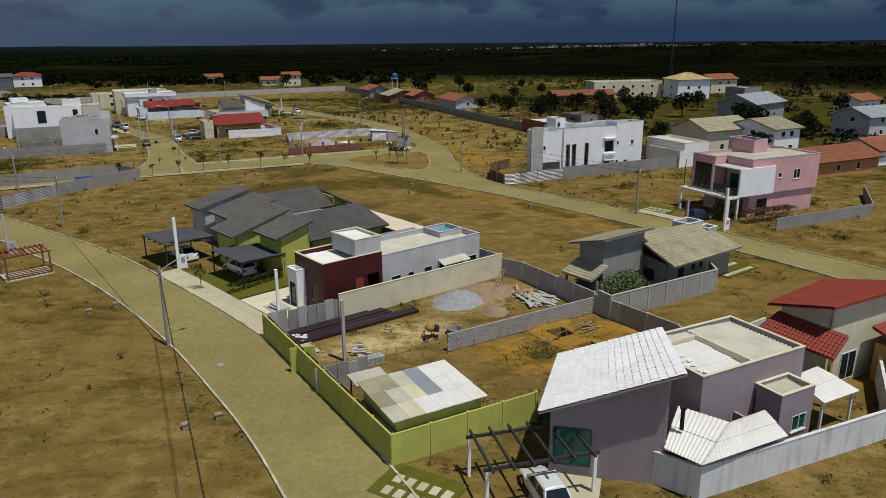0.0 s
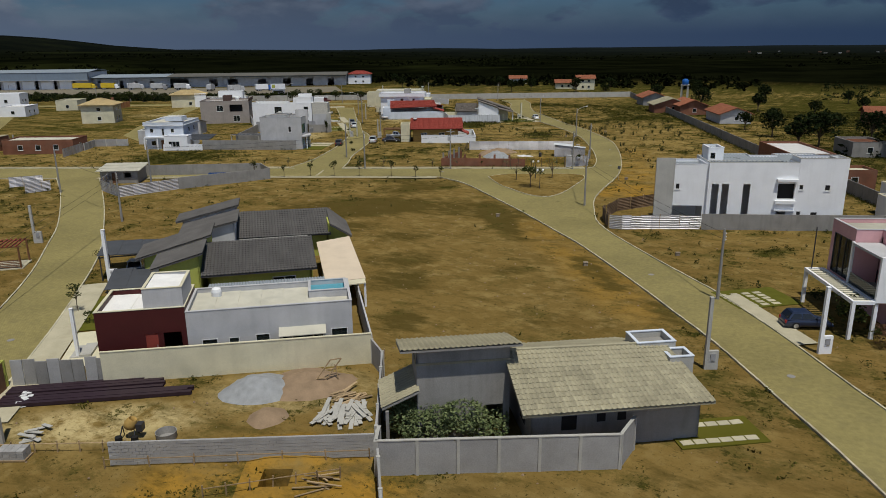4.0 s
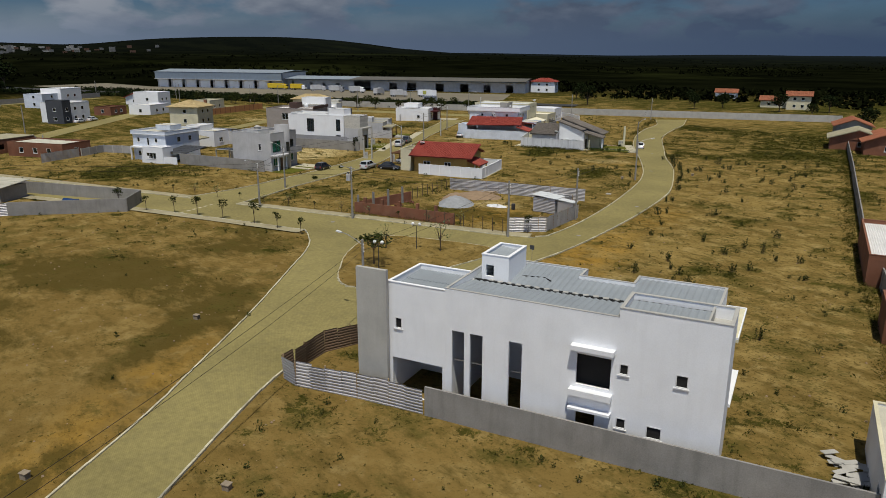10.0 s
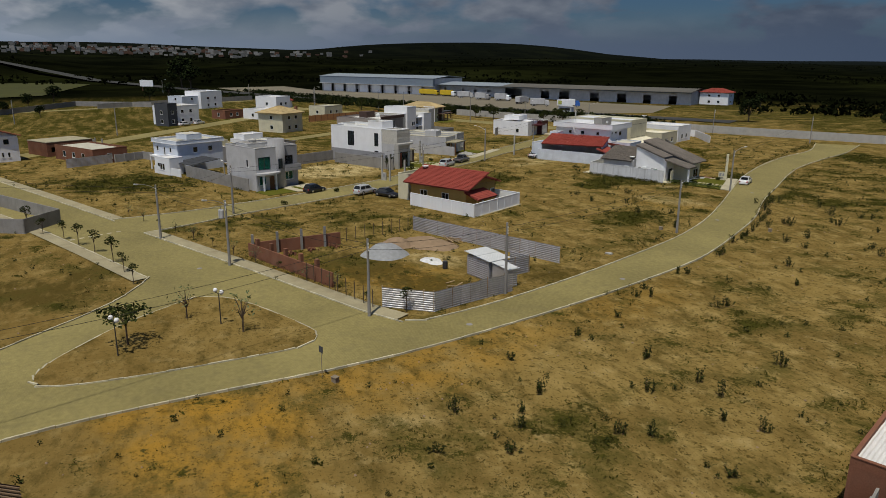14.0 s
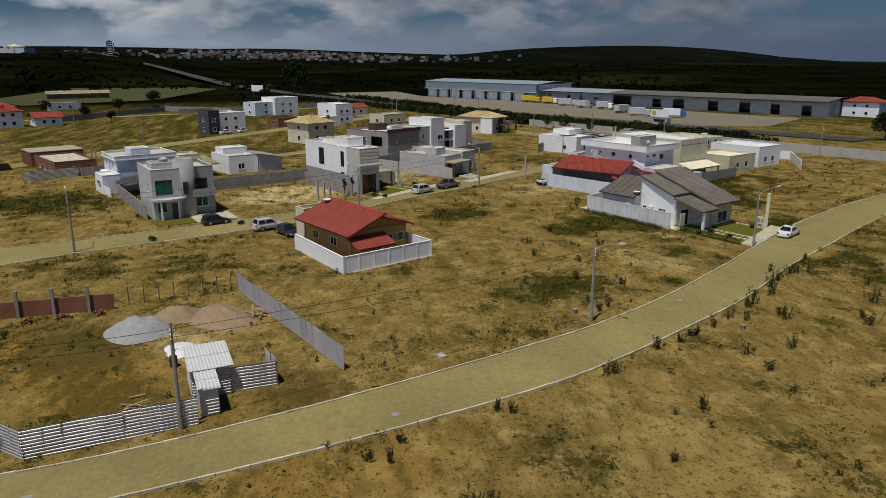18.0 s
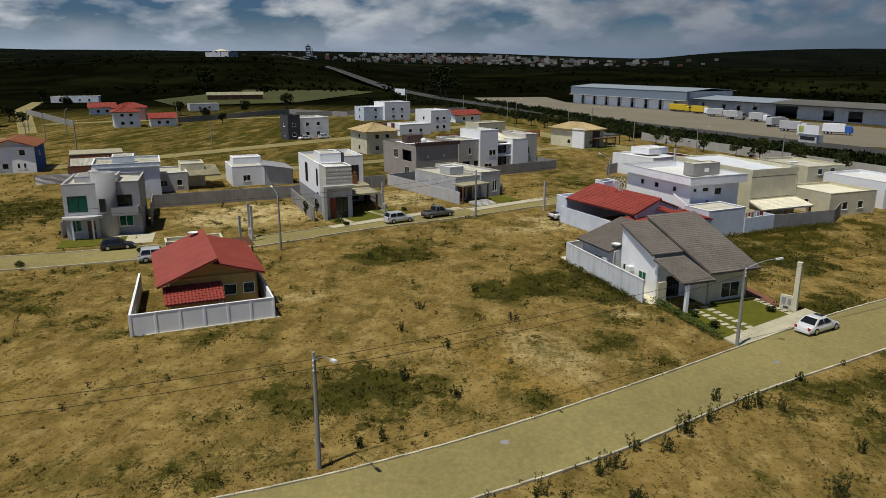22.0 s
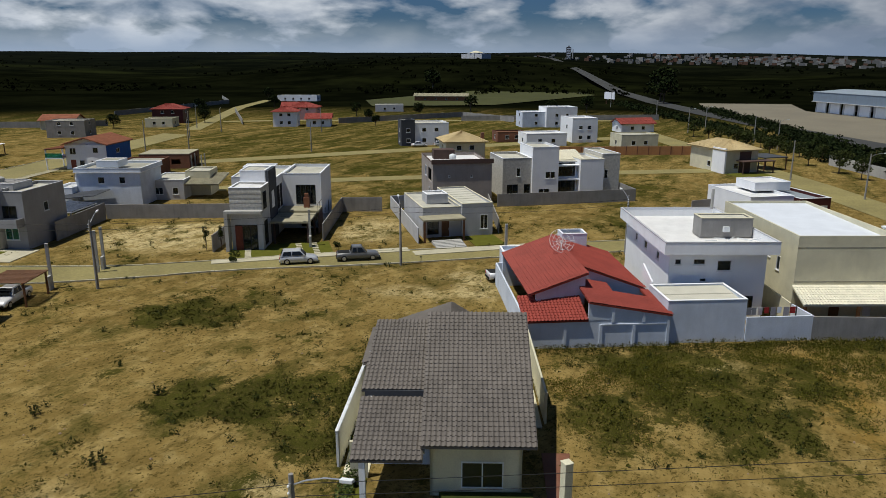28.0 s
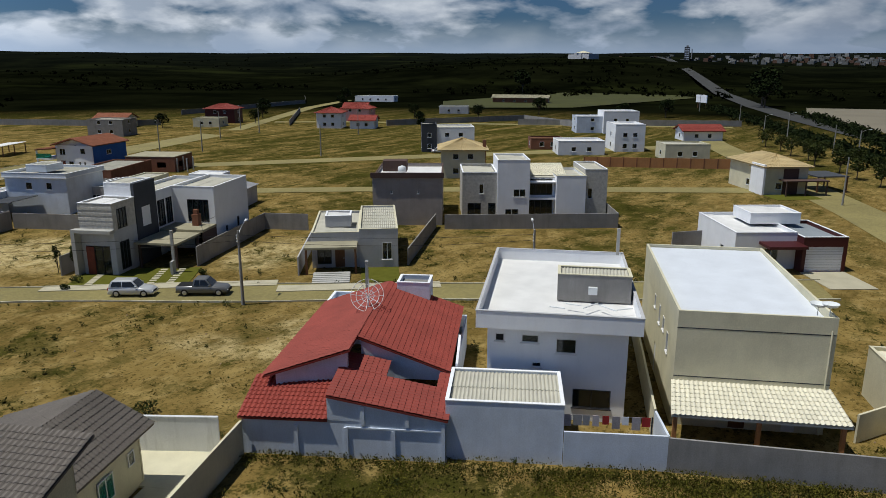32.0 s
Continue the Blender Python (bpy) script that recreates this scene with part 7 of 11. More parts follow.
for z in (5.6, 6.15, 6.7, 7.3):
    part("stone_course", Shape().box(-0.03, -0.03, z, 4.03, 0.0, z + 0.28), M["stone"], h)
block(h, 0.3, 4.5, 3.6, 8.8, 7.6, 9.2, "white", (), 0.3, "cream_roof", "white", sides="SNW")
part("charcoal_slab", Shape().grid([4.4, 5.6, 7.4, 8.8], [-0.1, 4.3, 6.6, 9.5], lambda i, j: not (i == 1 and j == 1), lambda u, k, z: (4.05 - 0.35 * k, u, z)), M["darkgrey"], h, "tall charcoal wall slab")
part("slab_window", Shape().box(3.8, 5.6, 4.3, 3.84, 7.4, 6.6), M["glass"], h)
block(h, 0.0, 4.5, 4.0, 20.5, -0.1, 7.3, "white", [("W", 1.0, 2.2, 4.2, 7.0, "glazed", "glass", 2), ("W", 1.0, 2.2, 0.6, 3.2, "glazed", "glass", 2), ("W", 8.5, 10.5, 3.8, 7.0, "glazed", "glass", 4), ("W", 8.3, 10.3, 1.0, 2.6, "glazed", "glass", 3), ("E", 4.5, 6.1, 3.5, 6.7, "glazed", "glass", 3), ("E", 6.4, 7.8, 3.5, 6.7, "glazed", "glass", 3)], 0.6, "cream_roof", "white")
part("plinth", Shape().box(-0.05, 3.6, -0.1, 0.0, 20.5, 2.9), M["grey"], h, "dark grey lower wall")
block(h, 4.0, 12.6, 9.5, 22.4, -0.1, 7.3, "white", [("S", 1.9, 4.7, 3.5, 6.3, "glazed", "glass", 4), ("S", 2.5, 4.5, 0.3, 2.5, "glazed", "glass", 3), ("E", 2.6, 3.3, 1.6, 2.5, "win", "dark", 1), ("E", 6.0, 6.8, 1.0, 3.0, "win", "dark", 1)], 0.6, "cream_roof", "white")
part("terrace", Shape().box(4.05, 8.9, 3.0, 9.6, 12.55, 3.3), M["tile_sand"], h, "sand-coloured roof terrace")
part("carport_slab", Shape().box(4.15, 3.2, 2.75, 9.3, 8.88, 3.0), M["tile_sand"], h, "sand-coloured carport slab")
part("terrace_rail", Shape().beam((9.5, 9.0, 4.2), (9.5, 12.5, 4.2), 0.03).beam((9.5, 9.0, 3.3), (9.5, 9.0, 4.2), 0.03).beam((9.5, 10.8, 3.3), (9.5, 10.8, 4.2), 0.03), M["steel"], h)
part("brick_grill", Shape().box(7.2, 11.0, 3.3, 8.0, 11.8, 4.7).box(7.35, 11.15, 4.7, 7.85, 11.65, 5.3), M["brick"], h)
posts(h, [(9.0, 3.5), (9.0, 8.6), (4.6, 3.5)], 2.75, 0.13, "brown")
part("side_screen", Shape().box(9.45, 9.0, -0.1, 9.6, 12.5, 3.0), M["brown"], h)
boundary_wall([(-100.6, 201.8), (-117.9, 192.8), (-121.0, 198.4)], 2.3, "brown-grey rendered wall beside the modern house", "render", "render", gap=60, panels=False)
boundary_wall([(-89.3, 193.2), (-105.2, 184.8)], 2.2, "low rendered wall on the uphill side of the modern house", "render", "render", gap=60, panels=False)
dr = house(-90.0, 195.3, 132, "stepping slabs and grass in front of the modern house", "driveway", "driveway")
part("turf", Shape().box(0.0, -3.2, -0.1, 12.6, 2.8, 0.06), M["lawn"], dr)
for k in range(7):
    for x in (8.6, 10.6):
        o = part("stepping_slab", sl, None, dr); o.matrix_local = pose(x, -3.0 + k * 0.85, 0.06)
    o = part("stepping_slab", sl, None, dr); o.matrix_local = pose(2.2, -3.0 + k * 0.6, 0.06)
part("footpath", Shape().box(-2.0, -5.0, -0.1, 22.0, -3.2, 0.11), M["pave"], dr)

# small beige bungalow with porch
h = house(-104.6, 216.1, 132, "small pale grey bungalow with a flat porch and steps")
flat_house(h, 0.0, 4.6, 5.4, 17.0, 4.1, "lightgrey", [("S", 2.6, 3.7, 0, 2.3, "door", "wood"), ("S", 0.6, 2.2, 0.4, 2.5, "glazed", "glass", 2)], 0.4, "cream_roof", "cream")
flat_house(h, 5.4, 4.2, 9.8, 18.0, 4.5, "lightgrey", [("S", 2.6, 3.7, 0.9, 2.9, "win", "glass", 2)], 0.4, "cream_roof", "cream", along="y")
block(h, 1.4, 8.0, 4.4, 11.0, 4.0, 5.0, "lightgrey", (), 0.3, "white_roof", "white")
part("porch_slab", Shape().box(-0.6, 1.6, 2.85, 5.2, 4.6, 3.1), M["tile_sand"], h)
posts(h, [(-0.4, 1.9), (5.0, 1.9)], 2.85, 0.12, "wood")
for k in range(6):
    part("step", Shape().box(0.4, -1.6 + k * 0.5, -0.05, 4.4, -1.1 + k * 0.5, 0.08 + k * 0.06), M["concrete"], h)
part("turf", Shape().box(5.6, -1.6, -0.1, 9.8, 4.0, 0.06), M["lawn"], h)
part("footpath", Shape().box(-3.0, -4.2, -0.1, 14, -2.2, 0.11), M["pave"], h)
boundary_wall([(-105.0, 214.0), (-123.5, 198.5), (-131.5, 206.5)], 2.1, "pale rendered wall between two bungalow lots", "lightgrey", "lightgrey", gap=60, panels=False)
boundary_wall([(-115.5, 221.0), (-133.2, 211.6)], 2.0, "rendered side wall of the bungalow lot", "render", "render", gap=60, panels=False)

# taupe two-storey house and the wide white-and-stone house behind
h = house(-129.0, 203.4, 126, "taupe two-storey house with a part white flat roof")
flat_house(h, 0, 0, 10.0, 15, 7.0, "taupe", [("E", 3, 3.6, 4.4, 5.6), ("E", 5, 5.6, 4.4, 5.6), ("E", 8, 10, 0.6, 2.4), ("S", 2.6, 2.9, 4.6, 5.0), ("S", 6.4, 6.7, 4.6, 5.0), ("W", 2, 6, 3.6, 5.8, "hole"), ("W", 8, 10, 3.8, 5.6), ("W", 3, 5, 0.6, 2.4)], 0.6, "white_roof", "brown", corrugated=False)
part("fascia", Shape().box(-0.25, -0.25, 6.9, 10.25, 0.0, 7.65), M["brown"], h)
part("stair_head", Shape().box(1.0, 5.5, 7.0, 4.6, 8.0, 8.6), M["brown"], h)
part("roof_tank", Shape().lathe([(0.5, 7.1), (0.62, 7.5), (0.6, 7.9), (0.15, 8.1)], 14, (4.0, 4.0)), M["lamp"], h, smooth=True)
# loggia back in near-black paint for the shade within
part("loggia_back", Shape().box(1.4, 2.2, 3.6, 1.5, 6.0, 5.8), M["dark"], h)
h = house(-139.8, 211.6, 127.6, "wide modern house in white and stone behind a grey wall")
flat_house(h, 0, 0.6, 5.2, 10, 7.0, "stone", [("S", 2.5, 3.2, 3.8, 5.3, "win", "glass", 1), ("S", 0.8, 2.8, 0.3, 2.4, "glazed", "glass", 2), ("S", 3.9, 5.0, 0.3, 2.4, "glazed", "glass", 1)], 0.5, "cream_roof", "white")
flat_house(h, 5.2, 0.0, 10.0, 8, 8.9, "white", [("S", 2.4, 4.2, 3.4, 4.6, "win", "glass", 2), ("S", 1.2, 3.2, 0.4, 1.6, "win", "glass", 2)], 0.4, "cream_roof", "white")
block(h, 10.0, 1.8, 14.0, 9, -0.1, 6.0, "white", [("S", 0.3, 3.7, 3.4, 5.9, "glazed", "glass", 4), ("S", 0.2, 3.8, 0.1, 2.7, "glazed", "glass", 4)], 0, "cream_roof")
part("balcony", Shape().box(10.0, 0.4, 2.9, 14.0, 1.8, 3.15).box(10.0, 0.4, 5.4, 14.0, 1.8, 5.6), M["white"], h)
flat_house(h, 14.0, -0.2, 18.4, 9, 6.6, "white", [], 0.5, "cream_roof", "cream")
flat_house(h, 18.4, 0.8, 21.8, 10, 7.4, "stone", [("S", 0.5, 1.2, 3.0, 4.6, "win", "glass", 1)], 0.4, "cream_roof", "white")
tiled_roof(h, [(10.0, 3.0, 6.2), (16.0, 3.0, 6.2), (16.0, 8.0, 7.4), (10.0, 8.0, 7.4)], "tile_cream")
boundary_wall([(-132.9, 213.4), (-148.5, 232.6), (-157.5, 226.0)], 2.1, "long grey rendered wall in front of the wide modern house", "render", "render", gap=60, panels=False)

# grey house with a round tower
h = house(-74.9, 163.1, 113, "grey two-storey house with a cylinder stair tower and curved balcony")
block(h, 0, 0, 4.6, 10, -0.1, 6.9, "lightgrey", [("S", 0.5, 2.9, 3.7, 5.9, "glazed", "glass_green", 2), ("S", 0.5, 1.9, 1.0, 2.6, "win", "glass_green", 2), ("S", 2.6, 3.6, 0, 2.4, "door", "wood"), ("W", 2.5, 3.2, 4.0, 5.4, "win", "dark", 1)], 0.6, "cream_roof", "lightgrey")
block(h, 5.6, 1.2, 9.4, 10, -0.1, 6.8, "grey", [("S", 0.8, 2.8, 4.0, 5.6, "glazed", "glass", 2), ("S", 0.9, 2.7, 1.2, 2.7, "win", "glass_green", 2), ("E", 4, 5, 4.2, 5.4)], 0.6, "cream_roof", "lightgrey")
part("stair_tower", Shape().lathe([(1.5, -0.1), (1.5, 8.8), (1.32, 8.8), (1.32, 8.4), (0.0, 8.4)], 28, (5.0, 1.2)), M["grey"], h, "round grey stair tower", True)
part("tower_light", Shape().box(4.4, -0.36, 3.6, 5.2, -0.26, 5.4), M["glass"], h)
part("balcony", Shape().box(5.8, -0.3, 3.0, 9.2, 1.2, 3.2).box(5.8, -0.3, 3.2, 9.2, -0.18, 4.1).box(5.8, -0.18, 3.2, 5.92, 1.2, 4.1).box(9.08, -0.18, 3.2, 9.2, 1.2, 4.1), M["grey"], h)
arc = Shape().slab([(2.2 - 2.6 * math.cos(math.pi * k / 14), -1.5 * math.sin(math.pi * k / 14), 3.2) for k in range(15)], 0.3)
part("curved_balcony", arc, M["lightgrey"], h)
posts(h, [(0.9, -0.9), (3.4, -0.9)], 2.9, 0.11, "white", "column")
block(h, 1.0, 4.0, 6.4, 8.0, 7.0, 7.7, "lightgrey", (), 0.2, "render", "lightgrey")
part("water_tank", Shape().lathe([(0.6, 7.9), (0.7, 8.3), (0.65, 8.4), (0.15, 8.6)], 14, (3.2, 6.0)), M["concrete"], h)
part("drive", Shape().box(5.0, -5.0, -0.1, 11.0, 0.8, 0.08), M["slab"], h)
part("turf", Shape().box(-0.6, -4.8, -0.1, 4.9, -0.2, 0.06).box(6.6, -4.8, 0.08, 7.5, -0.4, 0.1), M["lawn"], h)
boundary_wall([(-75.7, 161.8), (-86.0, 157.2), (-96.5, 152.6)], 2.2, "rendered grey wall between corner lots", "render", "render", gap=60, panels=False)

# pale blue two-storey house
h = house(-109.5, 147.2, 28, "pale blue and white two-storey house with a flat roof")
walls(h, 0, 0, 9.2, 10.5, -0.1, 5.6, "bluewhite", [("S", 1.2, 2.0, 3.9, 4.9), ("S", 4.0, 4.6, 3.2, 4.9), ("S", 6.2, 7.0, 3.9, 4.9), ("S", 1.2, 2.4, 0.9, 2.0), ("S", 3.6, 4.4, 0.0, 2.1, "door", "wood"), ("E", 3.5, 4.6, 3.8, 4.9), ("E", 7, 8, 3.8, 4.9)])
part("cornice", Shape().box(-0.3, -0.3, 5.6, 9.5, 10.8, 5.75), M["white"], h)
parapet_roof(h, -0.25, -0.25, 9.45, 10.75, 5.75, 0.6, "bluewhite", "cream_roof", "white")
block(h, 4.0, 3.0, 8.0, 6.5, 6.3, 7.2, "bluewhite", (), 0.2, "cream_roof", "white")
part("floor_band", Shape().box(-0.05, -0.9, 2.7, 9.3, 0.0, 3.0), M["white"], h)
posts(h, [(-0.1, -0.7), (3.0, -0.7)], 2.7, 0.12, "white")
flat_house(h, 5.5, -3.0, 11.0, 0.0, 3.4, "white", [("S", 1.0, 3.6, 0.9, 2.2)], 0.5, "white_roof", "white")
cp = sheet_roof(h, [(9.4, -1.0, 2.3), (15.5, -1.0, 2.3), (15.5, 5.5, 2.9), (9.4, 5.5, 2.9)], "darkgrey", name="solar_roof")
boundary_wall([(-103.6, 147.0), (-95.6, 151.6)], 1.5, "white plastered front wall of the pale blue house", "white", "white", gap=60, panels=False)

# low bungalows behind
h = house(-111.0, 157.0, 120, "low grey bungalow with flat sheet roofs behind a wall")
flat_house(h, 0, 0, 6, 9, 3.4, "lightgrey", [("S", 1, 2.4, 0.9, 2.1), ("S", 4, 5, 0.9, 2.1)], 0.4, "cream_roof", "white")
tiled_roof(h, [(6.0, 0, 2.6), (12, 0, 2.6), (12, 8, 3.5), (6.0, 8, 3.5)], "tile_sand")
block(h, 5.2, 4, 9.5, 9.4, -0.1, 4.0, "cream", (), 0.4, "cream_roof", "cream")
h = house(-117.5, 169.6, 120, "low white bungalow with a slanting grey roof wing")
flat_house(h, 0, 1, 6, 10, 3.8, "white", [("S", 2, 3.4, 0.9, 2.1)], 0.4, "cream_roof", "white")
gable_walls(h, [(6, 0), (11.5, 0), (11.5, 9), (6, 9)], -0.1, [3.8, 2.9, 2.9, 3.8], "lightgrey")
sheet_roof(h, [(11.8, -0.4, 2.95), (11.8, 9.3, 2.95), (5.8, 9.3, 4.0), (5.8, -0.4, 4.0)], "grey")
block(h, 1.0, 6, 6.5, 10, 3.4, 4.6, "white", (), 0.3, "white_roof", "white")
boundary_wall([(-96.8, 164.0), (-109.0, 185.4), (-105.5, 188.6)], 2.2, "brown-grey rendered wall behind the pale dirt lot", "render", "render", gap=60, panels=False)

boundary_wall([(-84.2, 170.2), (-96.4, 164.3)], 2.6, "grey rendered wall behind the tower house", "render", "render", gap=60, panels=False)
sr = house(-95.6, 162.6, 25, "low lean-to roof carrying rows of dark panels", "lean-to", "lean_to")
M["panel_cell"] = mat("dark_panel_cells", (0.035, 0.042, 0.060), rough=0.25, var=0.1)
posts(sr, [(0.2, -3.4), (7.0, -3.4), (0.2, 0.6), (7.0, 0.6)], 2.5, 0.1, "concrete")
part("roof", Shape().slab([(0, -3.6, 2.85), (7.2, -3.6, 2.85), (7.2, 0.8, 2.5), (0, 0.8, 2.5)], 0.1), M["lightgrey"], sr)
for k in range(6):
    for q in range(2):
        part("panel", Shape().slab([(0.1 + k * 1.18, -3.4 + q * 2.1, 2.94 - q * 0.167), (1.18 + k * 1.18, -3.4 + q * 2.1, 2.94 - q * 0.167), (1.18 + k * 1.18, -1.4 + q * 2.1, 2.78 - q * 0.167), (0.1 + k * 1.18, -1.4 + q * 2.1, 2.78 - q * 0.167)], 0.04), M["panel_cell"], sr)

# blue and orange-roofed house, unfinished brick house and fences
h = house(-128.5, 110.6, 115, "two-storey house with bright blue side wall and orange roof")
walls(h, 0, 0, 5.0, 11, -0.1, 5.6, "white", [("S", 1, 2.4, 3.4, 4.8), ("S", 1, 2.2, 0, 2.2, "door", "red_door"), ("S", 3, 4.2, 0.9, 2.1)], sides="SNW")
walls(h, 5.0, -0.6, 9.6, 11, -0.1, 5.6, "blue", [("E", 4.6, 6.2, 3.3, 4.3)], sides="NEW")
walls(h, 5.0, -0.6, 9.6, 11, -0.1, 5.6, "white", [("S", 1.6, 2.8, 3.8, 5.0), ("S", 1.0, 1.5, 1.0, 2.1), ("S", 2.2, 2.7, 1.0, 2.1)], sides="S", room=False)
tiled_roof(h, [(10.2, -1.2, 5.65), (10.2, 11.6, 5.65), (5.0, 11.6, 7.2), (5.0, -1.2, 7.2)], "tile_orange")
tiled_roof(h, [(-0.3, 11.6, 5.65), (-0.3, -1.2, 5.65), (5.0, -1.2, 7.2), (5.0, 11.6, 7.2)], "tile_orange")
gable_walls(h, [(0.1, 0.3), (5.0, 0.31), (9.5, 0.3)], 5.3, [5.6, 6.95, 5.6], "white")
tiled_roof(h, [(-4.2, -1.4, 4.6), (0.2, -1.4, 4.9), (0.2, 6.0, 4.9), (-4.2, 6.0, 4.6)], "tile_orange")
part("balcony_slab", Shape().box(-4.0, -1.4, 2.5, -0.02, 5.6, 2.75), M["white"], h)
part("balcony_glass", Shape().box(-3.9, -1.38, 2.75, -0.1, -1.33, 3.75), M["glass_green"], h, "greenish glass balcony front")
posts(h, [(-3.8, -1.2), (-3.8, 5.4)], 4.6, 0.12, "white", "column")
h = house(-136.5, 124.5, 122, "unfinished red brick bungalow with open window holes")
block(h, 0, 0, 11, 9, -0.1, 3.2, "brick", [("S", 1, 2.4, 0.9, 2.1, "hole"), ("S", 4, 5.2, 0, 2.2, "hole"), ("S", 7, 9, 0.9, 2.1, "hole"), ("E", 2, 4, 0.9, 2.1, "hole"), ("E", 5.5, 7, 0.9, 2.1, "hole")], 0, "tile_sand")
posts(h, [(11.4, 0.3), (11.4, 3.4), (13.6, 0.3), (13.6, 3.4)], 3.0, 0.12, "concrete")
zinc_fence([(-116.2, 130.0), (-121.3, 138.6)], 1.9, "white zinc sheets along the pavement by brick walls", lean=2)
boundary_wall([(-121.6, 139.2), (-125.5, 145.0), (-119.0, 149.4)], 1.7, "grey block wall beside the unfinished bungalow", "block", "concrete", gap=2.5)


# ---- farther houses, simply shaped ----
def small_house(x, y, deg, L, W, z, wall, roof, label, kind="flat", n=2):
    h = house(x, y, deg, label)
    ops = []
    step = L / (n + 1)
    for k in range(n):
        u = step * (k + 1) - 0.6
        ops.append(("S", u, u + 1.2, 0.9, 2.1))
        if z > 5: ops.append(("S", u, u + 1.2, 3.9, 5.0))
    ops += [("E", W * 0.4, W * 0.4 + 1.2, 0.9, 2.1), ("W", W * 0.4, W * 0.4 + 1.2, 0.9, 2.1)]
    if z > 5: ops += [("E", W * 0.4, W * 0.4 + 1.2, 3.9, 5.0), ("W", W * 0.4, W * 0.4 + 1.2, 3.9, 5.0)]
    if kind == "flat":
        flat_house(h, 0, 0, L, W, z, wall, ops, 0.5, roof, wall)
    else:
        walls(h, 0, 0, L, W, -0.1, z, wall, ops)
        e, r = 0.7, min(L, W) * 0.22 + z
        if kind == "hip":
            k = min(L, W) / 2
            a, b = ((k, W / 2, r), (L - k, W / 2, r)) if L >= W else ((L / 2, k, r), (L / 2, W - k, r))
            c = [(-e, -e, z), (L + e, -e, z), (L + e, W + e, z), (-e, W + e, z)]
            qs = [(c[0], c[1], b, a), (c[1], c[2], b, b), (c[2], c[3], a, b), (c[3], c[0], a, a)] if L >= W else [(c[0], c[1], a, a), (c[1], c[2], b, a), (c[2], c[3], b, b), (c[3], c[0], a, b)]
            for q in qs:
                tiled_roof(h, [Vector(p) for p in q], roof, w=0.6, l=0.7)
        else:
            for q in (((-e, -e, z), (L + e, -e, z), (L + e, W / 2, r), (-e, W / 2, r)), ((L + e, W + e, z), (-e, W + e, z), (-e, W / 2, r), (L + e, W / 2, r))):
                tiled_roof(h, q, roof, w=0.5, l=0.6)
            gable_walls(h, [(0, 0), (0.01, W / 2), (0, W)], z - 0.2, [z, r - 0.15, z], wall)
            gable_walls(h, [(L, W), (L - 0.01, W / 2), (L, 0)], z - 0.2, [z, r - 0.15, z], wall)
    return h


hs = small_house(-189.4, 242.7, 132, 8, 13, 5.0, "cream", "tile_straw", "two-tone house with a hipped straw-coloured tile roof", "hip")
part("wing_wall", Shape().box(-0.6, -0.5, -0.1, -0.2, 4.0, 5.4), M["white"], hs, "tall white wing wall")
part("entrance_panel", Shape().box(3.4, -0.14, 0.0, 6.2, 0.0, 4.6), M["brown"], hs, "dark brown entrance panel")
part("porch_slab", Shape().box(2.6, -2.6, 2.6, 10.6, 0.0, 2.8), M["brown"], hs)
posts(hs, [(10.3, -2.4), (6.4, -2.4), (2.8, -2.4)], 2.6, 0.1, "brown", "porch_post")
part("front_lawn", Shape().box(-0.4, -5.6, -0.1, 8.0, -0.5, 0.06), M["lawn"], hs)
cpt = house(-197.0, 250.0, 132, "dark flat carport beside the straw-roofed house", "carport", "carport")
part("roof", Shape().box(0, 0, 2.8, 6, 7, 3.0), M["darkgrey"], cpt)
posts(cpt, [(0.2, 0.2), (5.8, 0.2), (0.2, 6.8), (5.8, 6.8)], 2.8, 0.1, "wood")
hs = small_house(-170.0, 185.0, 127, 9, 10, 5.8, "cream", "tile_straw", "two-storey cream and terracotta house with a straw-coloured hipped roof", "hip")
part("side_cladding", Shape().box(9.0, 0.1, 0, 9.12, 9.9, 5.75), M["orange"], hs, "terracotta side wall")
part("green_door", Shape().box(9.1, 5.4, 2.6, 9.18, 6.6, 4.9), M["turquoise"], hs)
part("chimney", Shape().box(8.6, 2.0, 4.0, 9.3, 2.8, 7.6), M["brick"], hs)
small_house(-206.0, 155.5, 130, 11, 10, 6.4, "white", "cream_roof", "two-storey white house with dark framed corner")
small_house(-203.5, 153.5, 130, 4, 6, 7.4, "darkgrey", "cream_roof", "charcoal stair block beside a white house", "flat", 1)
small_house(-238.0, 77.0, 122, 9, 9, 5.6, "white", "tile_red", "two-storey white house with a red hipped roof", "hip")
small_house(-244.0, 88.0, 122, 9, 8, 3.0, "white", "tile_red", "low white house with a red tiled roof", "gable")
small_house(-282.0, 170.0, 127, 12, 10, 7.4, "white", "white_roof", "large white two-storey house with a rooftop room")
small_house(-278.0, 162.0, 127, 16, 9, 5.6, "bluewhite", "white_roof", "pale blue flat-roofed two-storey house")
small_house(-235.0, 194.5, 127, 8, 11, 7.2, "white", "white_roof", "tall white two-storey house behind a brick wall")
small_house(-219.0, 186.0, 127, 12, 9, 3.6, "white", "white_roof", "white flat-roofed bungalow behind a brown wall")
small_house(-226.0, 211.5, 127, 11, 8, 3.8, "cream", "cream_roof", "low beige bungalow behind a brick wall")
small_house(-274.0, 200.0, 127, 12, 8, 3.0, "white", "tile_red", "long white building with a red roof", "gable")
